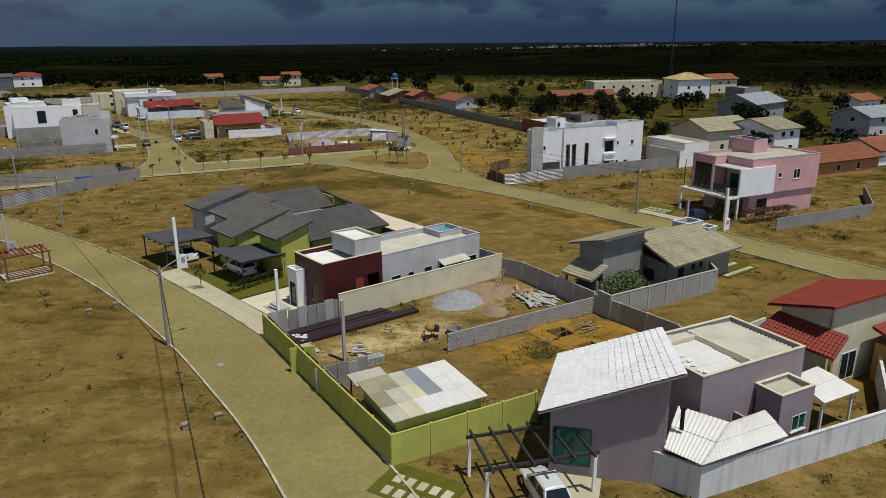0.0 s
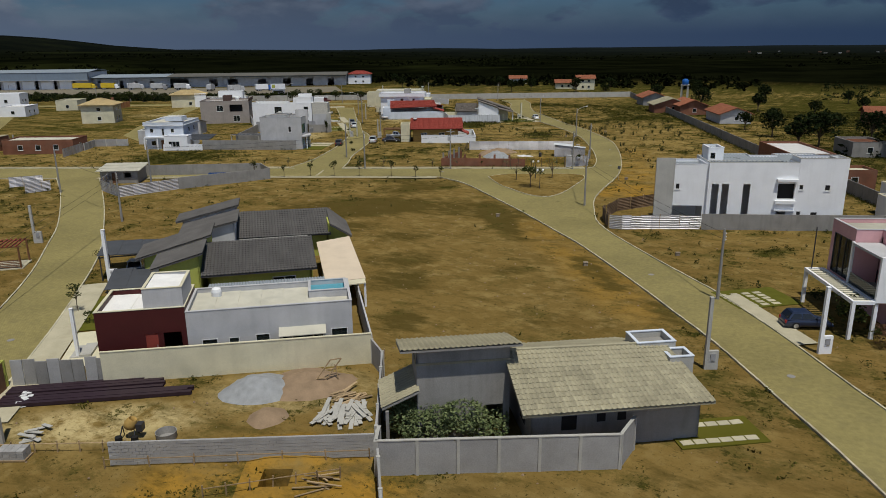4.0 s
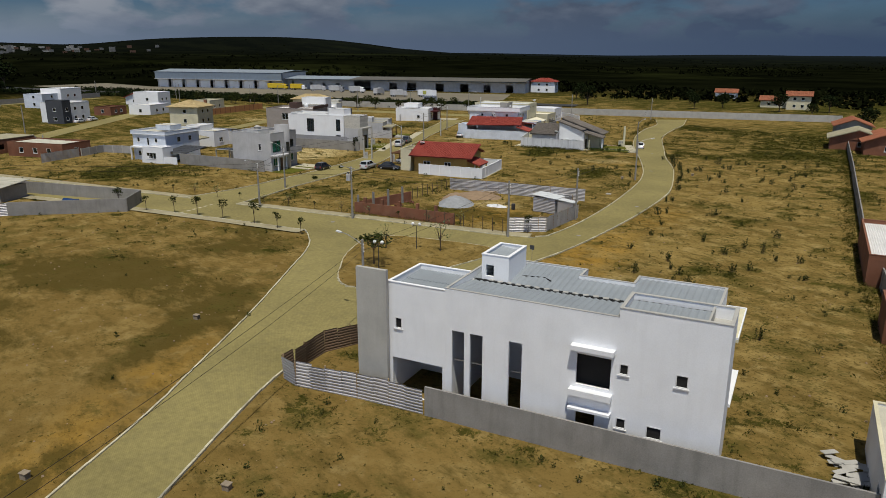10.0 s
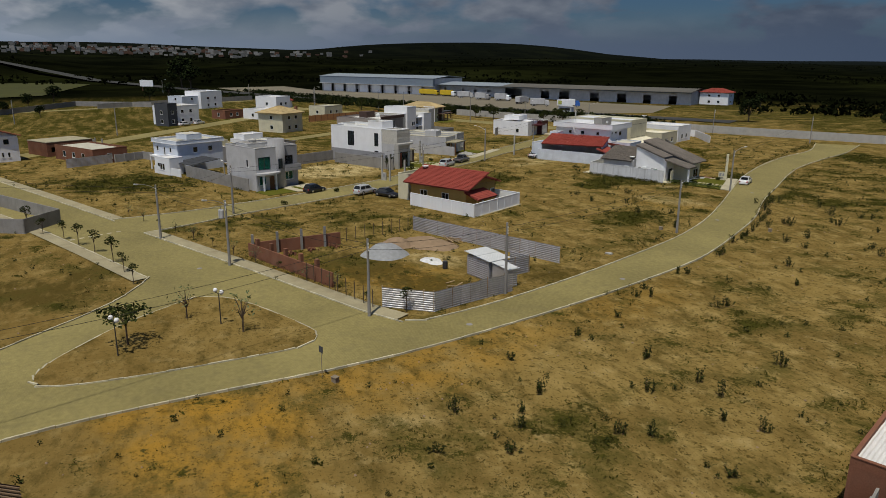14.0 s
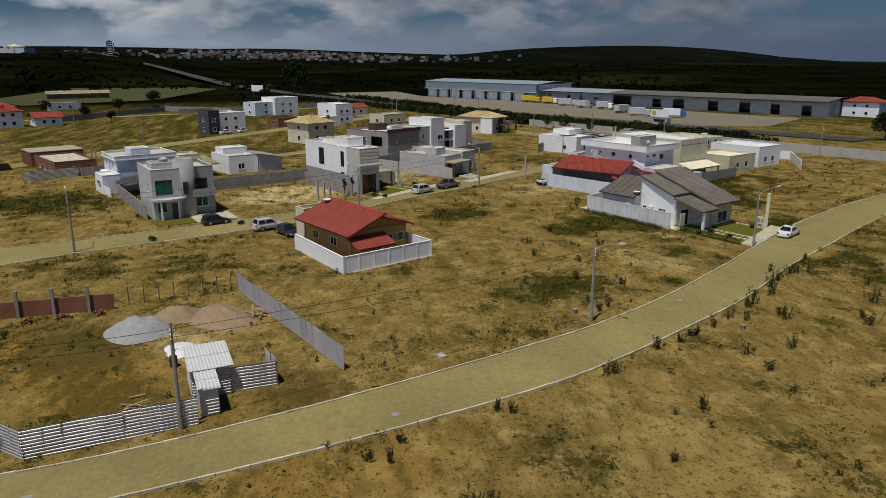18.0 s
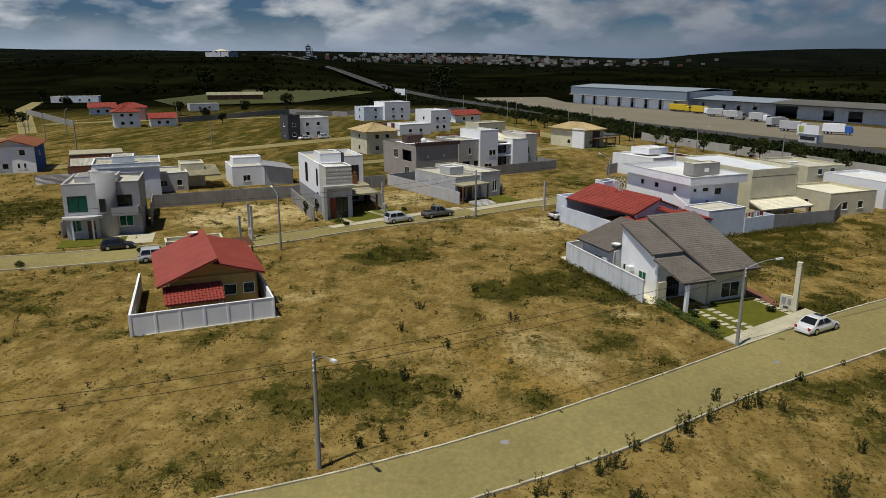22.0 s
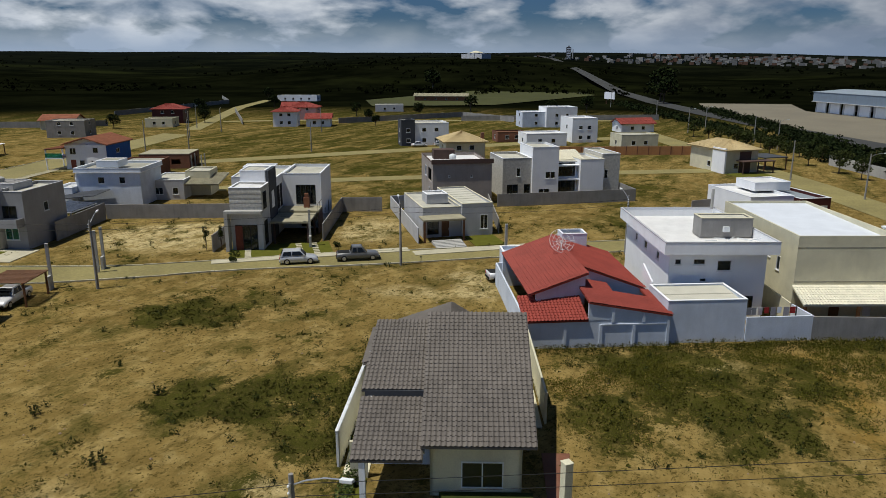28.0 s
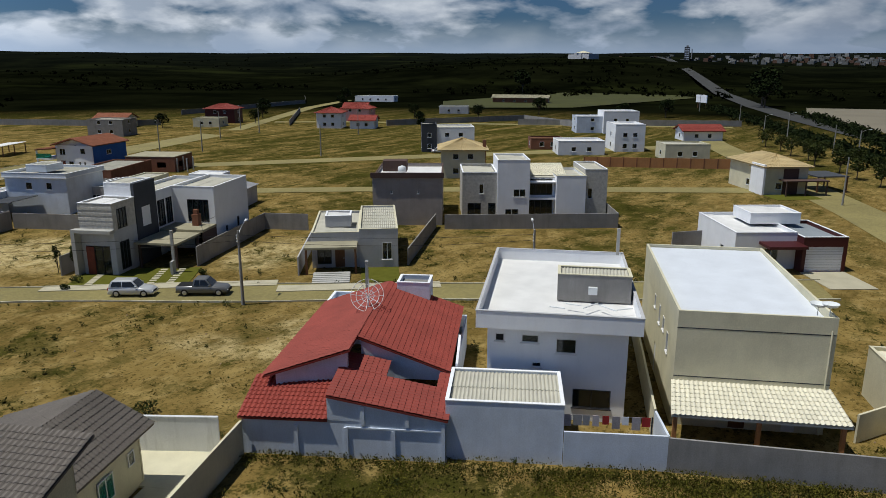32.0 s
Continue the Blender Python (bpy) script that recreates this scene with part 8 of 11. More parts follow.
boundary_wall([(-204.0, 200.5), (-221.0, 231.5)], 2.2, "orange-brown brick wall in front of far houses", "orange", "brick", gap=3)
small_house(-268.0, 60.0, 115, 12, 9, 5.2, "pink", "tile_red", "pinkish two-storey house with red roof", "hip")
small_house(-100.8, 272.0, 117, 10, 9, 3.6, "cream", "tile_cream", "low cream house with pale flat roofs")
small_house(-108.0, 283.5, 117, 9, 12, 4.4, "white", "white_roof", "white flat-roofed house inside a white wall")
small_house(-118.0, 275.0, 117, 9, 12, 5.4, "cream", "cream_roof", "cream two-storey house inside a white wall")
boundary_wall([(-103.0, 290.5), (-118.0, 298.5), (-124.0, 289)], 2.0, "white plastered wall round far flat-roofed houses", "white", "white", gap=60, panels=False)
# beyond the perimeter wall
small_house(-235.0, 405.0, 30, 14, 9, 6.0, "white", "tile_red", "white house with a red roof beside the warehouses", "hip")
small_house(-84.0, 398.0, 24, 9, 8, 5.6, "cream", "tile_orange", "small two-storey house with an orange roof beyond the wall", "gable")
small_house(-97.0, 402.0, 24, 10, 8, 3.0, "cream", "tile_orange", "low house with an orange tile roof beyond the wall", "gable")
small_house(-2.0, 285.0, 115, 14, 9, 3.0, "brick", "tile_orange", "low brick house with a faded orange roof", "gable")
small_house(-22.0, 318.0, 115, 12, 9, 3.0, "render", "tile_orange", "grey shed with a patchy orange roof", "gable")
small_house(36.5, 181.0, 113, 18, 8, 3.4, "brick", "white_roof", "unfinished flat-roofed brick house by the wall")
small_house(42.6, 165.5, 113, 5, 7, 3.2, "brick", "tile_cream", "brick shed with a pale roof by the wall", "flat", 1)
small_house(14.0, 262.0, 113, 16, 9, 2.8, "lightgrey", "tile_orange", "low grey house under a faded brown tile roof", "gable")
small_house(-8.5, 290.0, 113, 10, 12, 2.8, "brick", "tile_sand", "low brick house with a weathered tile roof", "gable")
small_house(46.0, 205.0, 113, 9, 7, 3.2, "render", "brick", "small unfinished brick shed among trees", "flat", 1)
small_house(56.0, 150.5, 28, 14, 10, 5.0, "cream", "tile_sand", "cream house with a wide sand-coloured gable roof", "gable")
small_house(69.0, 148.0, 28, 8, 12, 5.6, "white", "tile_sand", "white house with a gabled roof beside palms", "gable")
small_house(92.0, 210.0, 40, 18, 12, 5.0, "grey", "zinc_roof", "dark grey house with a pale edged gable roof", "gable")
small_house(64.0, 300.0, 10, 30, 10, 6.6, "cream", "cream_roof", "long two-storey yellowish building with a balcony front", "flat", 6)
small_house(96.0, 292.0, 10, 14, 12, 7.6, "white", "tile_straw", "white two-storey building with straw roofs", "hip")
small_house(106.0, 252.0, 30, 9, 8, 7.0, "render", "cream_roof", "narrow unfinished grey two-storey house")
small_house(44.0, 276.0, 10, 24, 8, 3.0, "brick", "tile_orange", "row of low brick houses with orange roofs", "gable", 4)
small_house(66.0, 124.0, 25, 16, 9, 2.8, "orange", "tile_orange", "low house with a broad orange tile roof", "gable")
small_house(84.0, 136.0, 25, 14, 9, 2.9, "white", "tile_orange", "white house with orange tile roofs and yard", "gable")
small_house(103.0, 172.0, 25, 14, 10, 5.2, "lightgrey", "zinc_roof", "pale grey house with a white-edged roof", "gable")
small_house(120.0, 320.0, 20, 14, 10, 6.0, "cream", "tile_orange", "two-storey house among trees on the far side", "gable")
small_house(140.0, 240.0, 30, 12, 9, 3.2, "white", "tile_orange", "white bungalow with orange roof among trees", "gable")
small_house(150.0, 190.0, 30, 14, 9, 3.4, "render", "tile_orange", "grey bungalow with an orange roof", "gable")
small_house(-140.0, 440.0, 24, 10, 8, 3.0, "white", "tile_orange", "lonely white house with an orange roof in scrub", "gable")

# perimeter wall of the estate
boundary_wall([(-215, 263), (-124, 311), (-46, 358)], 2.3, "long grey perimeter wall of precast panels", "concrete", "concrete", gap=5)
boundary_wall([(-46, 358), (-1, 251.6), (20.9, 198.9), (37, 164.4), (44, 147.5)], 2.2, "dark weathered perimeter wall beside the grass strip", "render", "render", gap=5)

# warehouses
M["warehouse_roof"] = mat("weathered_warehouse_roof", (0.235, 0.275, 0.32), rough=0.7, var=0.15, dirty=0.3, dirt=(0.15, 0.16, 0.17))
M["old_roof"] = mat("old_fibre_cement_roof", (0.115, 0.110, 0.098), rough=0.9, var=0.25, scale=0.08, dirty=0.5, dirt=(0.06, 0.058, 0.05))
M["blue_panel"] = mat("grey_blue_metal_panel", (0.17, 0.215, 0.27), rough=0.6, var=0.1, streak=0.2)
w = house(-430, 259, 32.7, "long grey-blue warehouse with rows of loading doors", "warehouse", "warehouse")
walls(w, 0, 0, 92, 30, -0.1, 9.6, "lightgrey", [("S", 8.5 + k * 10.6, 10.3 + k * 10.6, 0, 5.0, "hole") for k in range(8)] + [("W", 4 + k * 9, 8 + k * 9, 0, 4.6, "hole") for k in range(3)], th=0.4)
sheet_roof(w, [(-1, -2, 9.7), (93, -2, 9.7), (93, 15, 11.0), (-1, 15, 11.0)], "warehouse_roof", pitch=1.2, amp=0.06, row=99)
sheet_roof(w, [(93, 32, 9.7), (-1, 32, 9.7), (-1, 15, 11.0), (93, 15, 11.0)], "warehouse_roof", pitch=1.2, amp=0.06, row=99)
part("fascia", Shape().box(-0.3, -1.8, 5.3, 92.3, -0.05, 9.5), M["blue_panel"], w, "grey-blue sheet fascia above the doors")
part("loading_canopy", Shape().box(-0.5, -2.6, 5.1, 92.5, -0.05, 5.28), M["lightgrey"], w)
for k in range(8):
    part("loading_door", Shape().box(1.2 + k * 10.6, -0.06, 0.1, 7.9 + k * 10.6, -0.012, 4.7), M["white"], w)
w = house(-352.6, 308.8, 32.7, "long low grey warehouse with a few open bays", "warehouse", "warehouse")
walls(w, 0, 6, 150, 30, -0.1, 6.4, "lightgrey", [("S", a, b, z, c, "hole") for a, b, z, c in ((3, 4.5, 3, 4.4), (15.5, 17.5, 0, 4.2), (24, 26, 0, 4.0), (33, 35.5, 2.6, 4.0), (45, 56, 0, 5.2), (68, 73, 0.4, 4.4), (79, 85, 0.4, 4.6), (97, 102, 0, 4.4), (112, 117, 0, 4.4), (126, 130, 0, 4.2), (139, 143, 0, 4.2))], th=0.4)
for a, b, key in ((-1, 44, "warehouse_roof"), (44.02, 151, "old_roof")):
    sheet_roof(w, [(a, 2, 6.3), (b, 2, 6.3), (b, 18, 7.6), (a, 18, 7.6)], key, pitch=1.2, amp=0.06, row=99)
    sheet_roof(w, [(b, 32, 6.5), (a, 32, 6.5), (a, 18, 7.6), (b, 18, 7.6)], key, pitch=1.2, amp=0.06, row=99)
part("fascia", Shape().box(-0.2, 5.5, 5.6, 150.2, 5.98, 6.2), M["blue_panel"], w)
gb = thing("gate_booth", -210.8, 311.8, 32.7, "small dark gate booth under a white sign board", "gate booth")
part("wall", Shape().box(-3, -1.5, -0.1, 3, 1.5, 2.6), M["lightgrey"], gb)
part("window", Shape().box(-2.4, -1.56, 1.0, 2.4, -1.5, 2.0), M["dark"], gb)
part("sign_board", Shape().box(-3.6, -1.8, 2.9, 3.6, -1.6, 5.4), M["white"], gb, "white sign board")
part("sign_mark", Shape().box(-3.0, -1.85, 3.4, -1.4, -1.8, 5.0), M["lime"], gb)
M["field"] = mat("pasture", (0.050, 0.052, 0.007), var=0.35, scale=0.03, fine=0.6, dirty=0.6, dirt=(0.03, 0.035, 0.01))
M["yard"] = mat("gravel_yard", (0.185, 0.162, 0.115), var=0.2, scale=0.05, fine=1.5, dirty=0.4, dirt=(0.2, 0.19, 0.17))
# asphalt colour taken down to carry the cloud shade on the highway
M["asphalt"] = mat("worn_shaded_asphalt", (0.045, 0.045, 0.042), var=0.2, scale=0.06, fine=2.0)
plate("yard", [(-486, 196), (-415, 209), (-362, 239), (-313, 257), (-272, 266), (-206, 302), (-196, 345), (-226, 380), (-352, 308), (-432, 255), (-500, 246)], 0.06, "yard", "pale gravel lorry yard in front of warehouses", "yard")
plate("avenue", [(-290, 195), (-268, 207), (-178, 256), (-137, 276), (-122, 288), (-126, 294), (-142, 282), (-182, 263), (-272, 214), (-296, 203)], 0.05, "road", "dusty paved avenue along the tree row", "road")
hw = [(-150, 345), (-262, 277), (-331, 240), (-400, 207), (-480, 172), (-625, 112), (-900, -2), (-1278, -164), (-1700, -345)]
hv, hf = [], []
for k, (x, y) in enumerate(hw):
    a, b = hw[max(0, k - 1)], hw[min(len(hw) - 1, k + 1)]
    d = Vector((b[0] - a[0], b[1] - a[1], 0)).normalized()
    for sd in (-6, 6):
        px, py = x - d.y * sd, y + d.x * sd
        hv.append((px, py, max(height(px, py), height(x, y)) + 0.25 + (0.8 if k > 4 else 0)))
hf = [[2 * k, 2 * k + 1, 2 * k + 3, 2 * k + 2] for k in range(len(hw) - 1)]
tagged(new("highway", raw_mesh("highway", hv, hf, M["asphalt"])), "grey asphalt highway running towards the ridge", "road", kind="structure")
plate("far_street", [(-102, 152), (-134.7, 167), (-148, 182), (-175, 219), (-193, 245), (-198, 242), (-180, 217), (-152, 179), (-138, 163), (-104, 147)], 0.045, "road", "pale dirt street between far houses", "road")
plate("far_street", [(-120, 108), (-126, 113), (-190, 160), (-262, 213), (-266, 207), (-194, 154), (-130, 108)], 0.041, "road", "pale dirt street across the bare field", "road")

# far blocks towards the highway
small_house(-228.0, 24.0, 122, 12, 9, 5.6, "darkred", "tile_red", "dark two-storey house under hipped red roofs", "hip")
small_house(-214.0, 36.0, 122, 10, 9, 3.2, "cream", "tile_sand", "low unfinished cream house with open carport", "flat")
small_house(-133.0, 126.5, 32, 16, 8, 3.2, "brick", "cream_roof", "low unplastered brick house with flat roof", "flat", 3)
small_house(-226.0, 174.0, 127, 9, 7, 3.0, "brick", "wood", "unfinished brick house with timber props", "flat")
small_house(-300.0, 30.0, 122, 11, 9, 3.2, "white", "tile_red", "low white house with a red roof near the fields", "gable")
small_house(-330.0, 64.0, 122, 14, 9, 3.4, "lightgrey", "cream_roof", "low grey building beside the far field")
small_house(-392.0, -50.0, 112, 26, 9, 3.6, "white", "cream_roof", "long low white building by the scrub", "flat", 4)
small_house(-430.0, 30.0, 112, 34, 8, 3.2, "brick", "tile_sand", "long low brick building in the far field", "gable", 4)
small_house(-172.0, 40.0, 122, 12, 9, 5.4, "render", "cream_roof", "unfinished grey two-storey house on a corner")
small_house(-190.0, 10.0, 122, 12, 9, 3.2, "cream", "tile_orange", "cream bungalow with a tile roof", "gable")
crp = house(-137.0, 66.0, 38, "open carport of pale sheets on thin posts", "carport", "carport")
sheet_roof(crp, [(0, 0, 2.5), (11, 0, 2.5), (11, 5, 2.8), (0, 5, 2.8)], "white_roof")
posts(crp, [(0.3, 0.3), (5.5, 0.3), (10.7, 0.3), (0.3, 4.7), (5.5, 4.7), (10.7, 4.7)], 2.5, 0.1, "wood")
for pts in ([(-175, -34), (-200, 11), (-212, 18)], [(-251, -27), (-356, -57), (-400, -105)], [(-262, 90), (-318, 118), (-300, 150)], [(-240, 60), (-300, 0)], [(-340, 200), (-296, 128)]):
    boundary_wall(pts, 2.2, "grey rendered wall across far building plots", "render", "render", gap=60, panels=False)
plate("far_street", [(-212, 58), (-216, 62), (-330, -20), (-400, -60), (-398, -66), (-328, -27)], 0.045, "road", "pale dirt street across far building plots", "road")
plate("far_street", [(-330, 200), (-335, 198), (-268, 60), (-250, 40), (-246, 44), (-262, 62)], 0.05, "road", "pale dirt street across far building plots", "road")
plate("far_field", [(-366, 39), (-422, -2), (-620, -10), (-744, 0), (-566, 111), (-408, 95)], 0.4, "field", "sunlit yellow-green pasture beside the highway", "field")


# ---- street furniture ----
def rings(path, n=6):
    """A round bar through (x, y, z, radius) stations."""
    s = Shape()
    pts = [Vector(p[:3]) for p in path]
    for k, p in enumerate(pts):
        d = (pts[min(k + 1, len(pts) - 1)] - pts[max(0, k - 1)]).normalized()
        a = d.cross(Vector((0, 0, 1)))
        a = a.normalized() if a.length > 1e-3 else Vector((1, 0, 0))
        b = d.cross(a)
        s.v += [tuple(p + (a * math.cos(2 * math.pi * i / n) + b * math.sin(2 * math.pi * i / n)) * path[k][3]) for i in range(n)]
    for k in range(len(pts) - 1):
        for i in range(n):
            j = (i + 1) % n
            s.f.append([k * n + i, k * n + j, (k + 1) * n + j, (k + 1) * n + i])
    s.f += [list(range(n))[::-1], [(len(pts) - 1) * n + i for i in range(n)]]
    return s


POLES = {}


def utility_pole(x, y, h=7.4, lamp=None, transformer=False, arm=True, label=""):
    """A tapered concrete pole; lamp: the heading (degrees) of its lamp arm."""
    p = thing("utility_pole", x, y, 0, label or ("weathered concrete pole with street lamp arm and cables" if lamp is not None else "weathered concrete pole carrying overhead cables"), "utility pole", "poles along the roads")
    part("shaft", rings([(0, 0, -0.3, 0.17), (0, 0, h, 0.10)], 8), M["render"], p)
    if arm:
        part("insulator_rack", Shape().box(-0.05, -0.05, h - 1.15, 0.16, 0.05, h - 0.35), M["chrome"], p)
        for z in (h - 1.05, h - 0.75, h - 0.45):
            part("insulator", Shape().lathe([(0.03, z - 0.05), (0.06, z), (0.03, z + 0.06)], 8, (0.20, 0)), M["white"], p)
    if lamp is not None:
        c, s = math.cos(radians(lamp)), math.sin(radians(lamp))
        part("lamp_arm", rings([(0, 0, h - 0.5, 0.035), (c * 0.7, s * 0.7, h - 0.1, 0.035), (c * 1.6, s * 1.6, h + 0.25, 0.03), (c * 2.3, s * 2.3, h + 0.38, 0.03)], 6), M["chrome"], p)
        hd = Shape().box(-0.28, -0.10, -0.07, 0.28, 0.10, 0.05)
        lm = part("lamp_head", hd, M["lamp"], p)
        lm.matrix_local = Matrix.Translation((c * 2.6, s * 2.6, h + 0.42)) @ Matrix.Rotation(radians(lamp), 4, "Z") @ Matrix.Rotation(radians(-9), 4, "Y")
        part("lens", Shape().box(-0.22, -0.08, -0.10, 0.18, 0.08, -0.07), M["frame"], lm)
    if transformer:
        t = part("transformer", Shape().lathe([(0.26, h - 2.0), (0.30, h - 1.95), (0.30, h - 1.1), (0.24, h - 1.0)], 12, (0, -0.5)), M["lightgrey"], p)
        for a in (-0.15, 0.0, 0.15):
            part("bushing", Shape().lathe([(0.05, h - 1.0), (0.03, h - 0.75)], 6, (a, -0.5)), M["darkgrey"], t)
        part("crossarm", Shape().box(-0.9, -0.06, h - 0.3, 0.9, 0.06, h - 0.18), M["concrete"], p)
    POLES[(x, y)] = h
    return p


def service_post(x, y, h=5.5, r=0.14, material="concrete", box=True, deg=30, label="square concrete service post with a meter box", wing=0.75):
    p = thing("service_post", x, y, deg, label, "service post", "house service posts")
    part("shaft", Shape().box(-r, -r, -0.1, r, r, h), M[material], p)
    part("cap", Shape().box(-r - 0.02, -r - 0.02, h, r + 0.02, r + 0.02, h + 0.06), M[material], p)
    if box:
        w = part("meter_wall", Shape().box(r, -0.14, -0.1, r + wing, 0.14, 1.5), M[material], p)
        part("meter_box", Shape().box(r + 0.12, -0.2, 0.75, r + 0.5, -0.14, 1.3), M["grey"], w)
        if wing > 1:
            part("meter_box", Shape().box(r + 0.12, 0.14, 0.75, r + 0.42, 0.2, 1.25).box(r + 0.62, 0.14, 0.72, r + 0.98, 0.2, 1.3), M["grey"], w)
            part("letter_slot", Shape().box(r + 0.3, 0.14, 0.25, r + 0.8, 0.18, 0.42), M["darkgrey"], w)
    return p


def cable(a, b, za, zb, sag=0.5):
    s = []
    n = 14
    for k in range(n + 1):
        t = k / n
        s.append((a[0] + (b[0] - a[0]) * t, a[1] + (b[1] - a[1]) * t, za + (zb - za) * t - sag * 4 * t * (1 - t), 0.017))
    o = rings([(q[0] - a[0], q[1] - a[1], q[2], q[3]) for q in s], 4)
    return solo("overhead_cable", o, M["black"], "thin black overhead cable sagging between poles", "cable", x=a[0], y=a[1], group="overhead cables")


for x, y, h, lamp, tr in ((27.3, 99.3, 7.0, None, False), (-23.4, 55.3, 6.9, 40, False), (-8.4, 163.3, 7.4, None, False), (-30.0, 153.3, 7.6, -60, True), (-9.5, 178.0, 7.4, None, False),
                          (-23.5, 211.6, 7.4, 40, False), (-45.0, 241.8, 7.4, 92, False), (-95.0, 217.2, 7.4, 215, False), (-57.7, 157.0, 7.4, 200, False), (3.5, 133.2, 7.2, 200, False),
                          (-79.0, 104.0, 7.4, None, False), (-68.8, 114.3, 7.4, 140, False), (-124.0, 311.0, 7.4, None, False), (-93.0, 317.0, 7.4, None, False),
                          (-72.6, 193.4, 7.4, 215, False), (-45.6, 146.4, 7.2, -60, False), (-112.0, 239.5, 7.4, 215, False), (-52.0, 95.0, 7.2, None, False)):
    utility_pole(x, y, h, lamp, tr)
for x, y in ((-162.1, 96.5), (-169.0, 105.6), (-193.5, 80.2), (-219.9, 56.3), (-214.0, 74.0), (-181.2, 138.3), (-230.1, 105.3), (-186.4, 255.7), (-244.1, 250.5), (-299.3, 224.2), (-284.4, 220.5), (-341.6, 198.7), (-257.6, 243.4), (-421.8, 158.6), (-150.0, 282.0), (-168.0, 268.0)):
    utility_pole(x, y, 8.0, 50 if (x + y) % 2 < 1 else None, arm=False, label="far concrete street pole beside a road")
for run in (((-23.4, 55.3), (-8.0, 20.0)), ((-23.4, 55.3), (-52.0, 95.0), (-79.0, 104.0)), ((27.3, 99.3), (3.5, 133.2), (-8.4, 163.3), (-9.5, 178.0), (-23.5, 211.6), (-45.0, 241.8), (-93.0, 317.0), (-124.0, 311.0)),
            ((-8.4, 163.3), (-30.0, 153.3), (-45.6, 146.4), (-68.8, 114.3)), ((-45.6, 146.4), (-57.7, 157.0), (-72.6, 193.4), (-95.0, 217.2), (-112.0, 239.5))):
    for a, b in zip(run, run[1:]):
        za, zb = POLES.get(a, 7.2), POLES.get(b, 7.2)
        for k, dz in enumerate((0.45, 1.0)):
            cable(a, b, za - dz, zb - dz, 0.35 + 0.2 * k)
service_post(28.7, 83.0, 5.7, 0.13, "concrete"); service_post(36.2, 90.0, 5.5, 0.14, "white", label="white square service post with a white meter box")
service_post(-15.8, 62.5, 4.1, 0.12, "white", False, label="slim white square gate post beside the drive"); service_post(-8.4, 52.0, 5.0, 0.12, "concrete", False, label="grey square concrete post inside the building lot")
service_post(-29.7, 76.0, 5.7, 0.16, "white", label="white square service post with a white meter box"); service_post(-54.7, 250.0, 4.9, 0.21, "cream", deg=231, label="cream square gate post with a low meter wall", wing=1.15)
for x, y in ((-101.0, 228.0), (-76.7, 188.2), (-78.3, 187.2), (-70.5, 189.0), (-52.0, 82.2), (-97.4, 202.2), (-107.5, 192.5)):
    service_post(x, y, 4.8, 0.14, "concrete", (x + y) % 2 < 1, 37)


def utility_box(x, y, deg=30):
    b = thing("utility_box", x, y, deg, "small brown concrete meter box beside the kerb", "utility box", "meter boxes")
    part("box", Shape().box(-0.22, -0.18, -0.05, 0.22, 0.18, 0.36), M["site_brown"], b)
    part("lid", Shape().box(-0.26, -0.22, 0.36, 0.26, 0.22, 0.41), M["site_brown"], b)


for x, y in ((-33.4, 62.7), (-17.5, 42.1), (-15.7, 43.3), (3.7, 157.0), (21.1, 112.5), (12.8, 104.1), (-5.4, 121.0), (-19.3, 224.2), (-25.9, 210.9), (-31.6, 64.4)):
    utility_box(x, y)
rs = thing("road_sign", 2.5, 156.3, 20, "small dark square road sign on a thin post", "road sign")
part("post", rings([(0, 0, -0.1, 0.03), (0, 0, 2.4, 0.03)], 6), M["chrome"], rs)
part("sign_plate", Shape().box(-0.25, -0.03, 1.95, 0.25, 0.0, 2.45), M["darkgrey"], rs)
for x, y, d in ((-7.1, 142.1, 30), (-11.1, 150.4, 30)):
    tl = thing("park_lamp", x, y, d, "dark twin-globe lamp post on the traffic island", "lamp post", "island lamps")
    part("post", rings([(0, 0, 0.1, 0.06), (0, 0, 3.0, 0.04)], 8), M["steel"], tl)
    part("arm", Shape().beam((-0.45, 0, 3.0), (0.45, 0, 3.0), 0.03), M["steel"], tl)
    for u in (-0.45, 0.45):
        part("globe", Shape().lathe([(0.06, 3.03), (0.17, 3.12), (0.2, 3.25), (0.15, 3.38), (0.05, 3.43)], 10, (u, 0)), M["white"], tl, smooth=True)
mn = Shape().lathe([(0.30, -0.02), (0.30, 0.012), (0.24, 0.02), (0.05, 0.02)], 16).mesh("manhole_cover", M["render"])
for x, y in ((-18.0, 51.5), (-24.0, 62.0), (34.5, 84.5), (20.0, 104.0), (-27.5, 222.5), (-3.0, 171.0), (-9.0, 192.0), (-42.0, 244.0), (-30.0, 150.0)):
    solo("manhole_cover", mn, None, "round concrete manhole cover in the paved road", "manhole cover", x=x, y=y, z=0.035, group="manhole covers")


# ---- pavements and slabs ----
def offset(line, w):
    out = []
    for k, p in enumerate(line):
        a, b = line[max(0, k - 1)], line[min(len(line) - 1, k + 1)]
        d = Vector((b[0] - a[0], b[1] - a[1], 0)).normalized()
        out.append((p[0] - d.y * w, p[1] + d.x * w))
    return out


def pavement(line, w, z=0.11, matkey="pave", label="pale dusty concrete pavement strip behind the kerb"):
    e = 0.08 if w > 0 else -0.08
    return plate("pavement", offset(line, e) + offset(line, w)[::-1], z, matkey, label, "pavement")


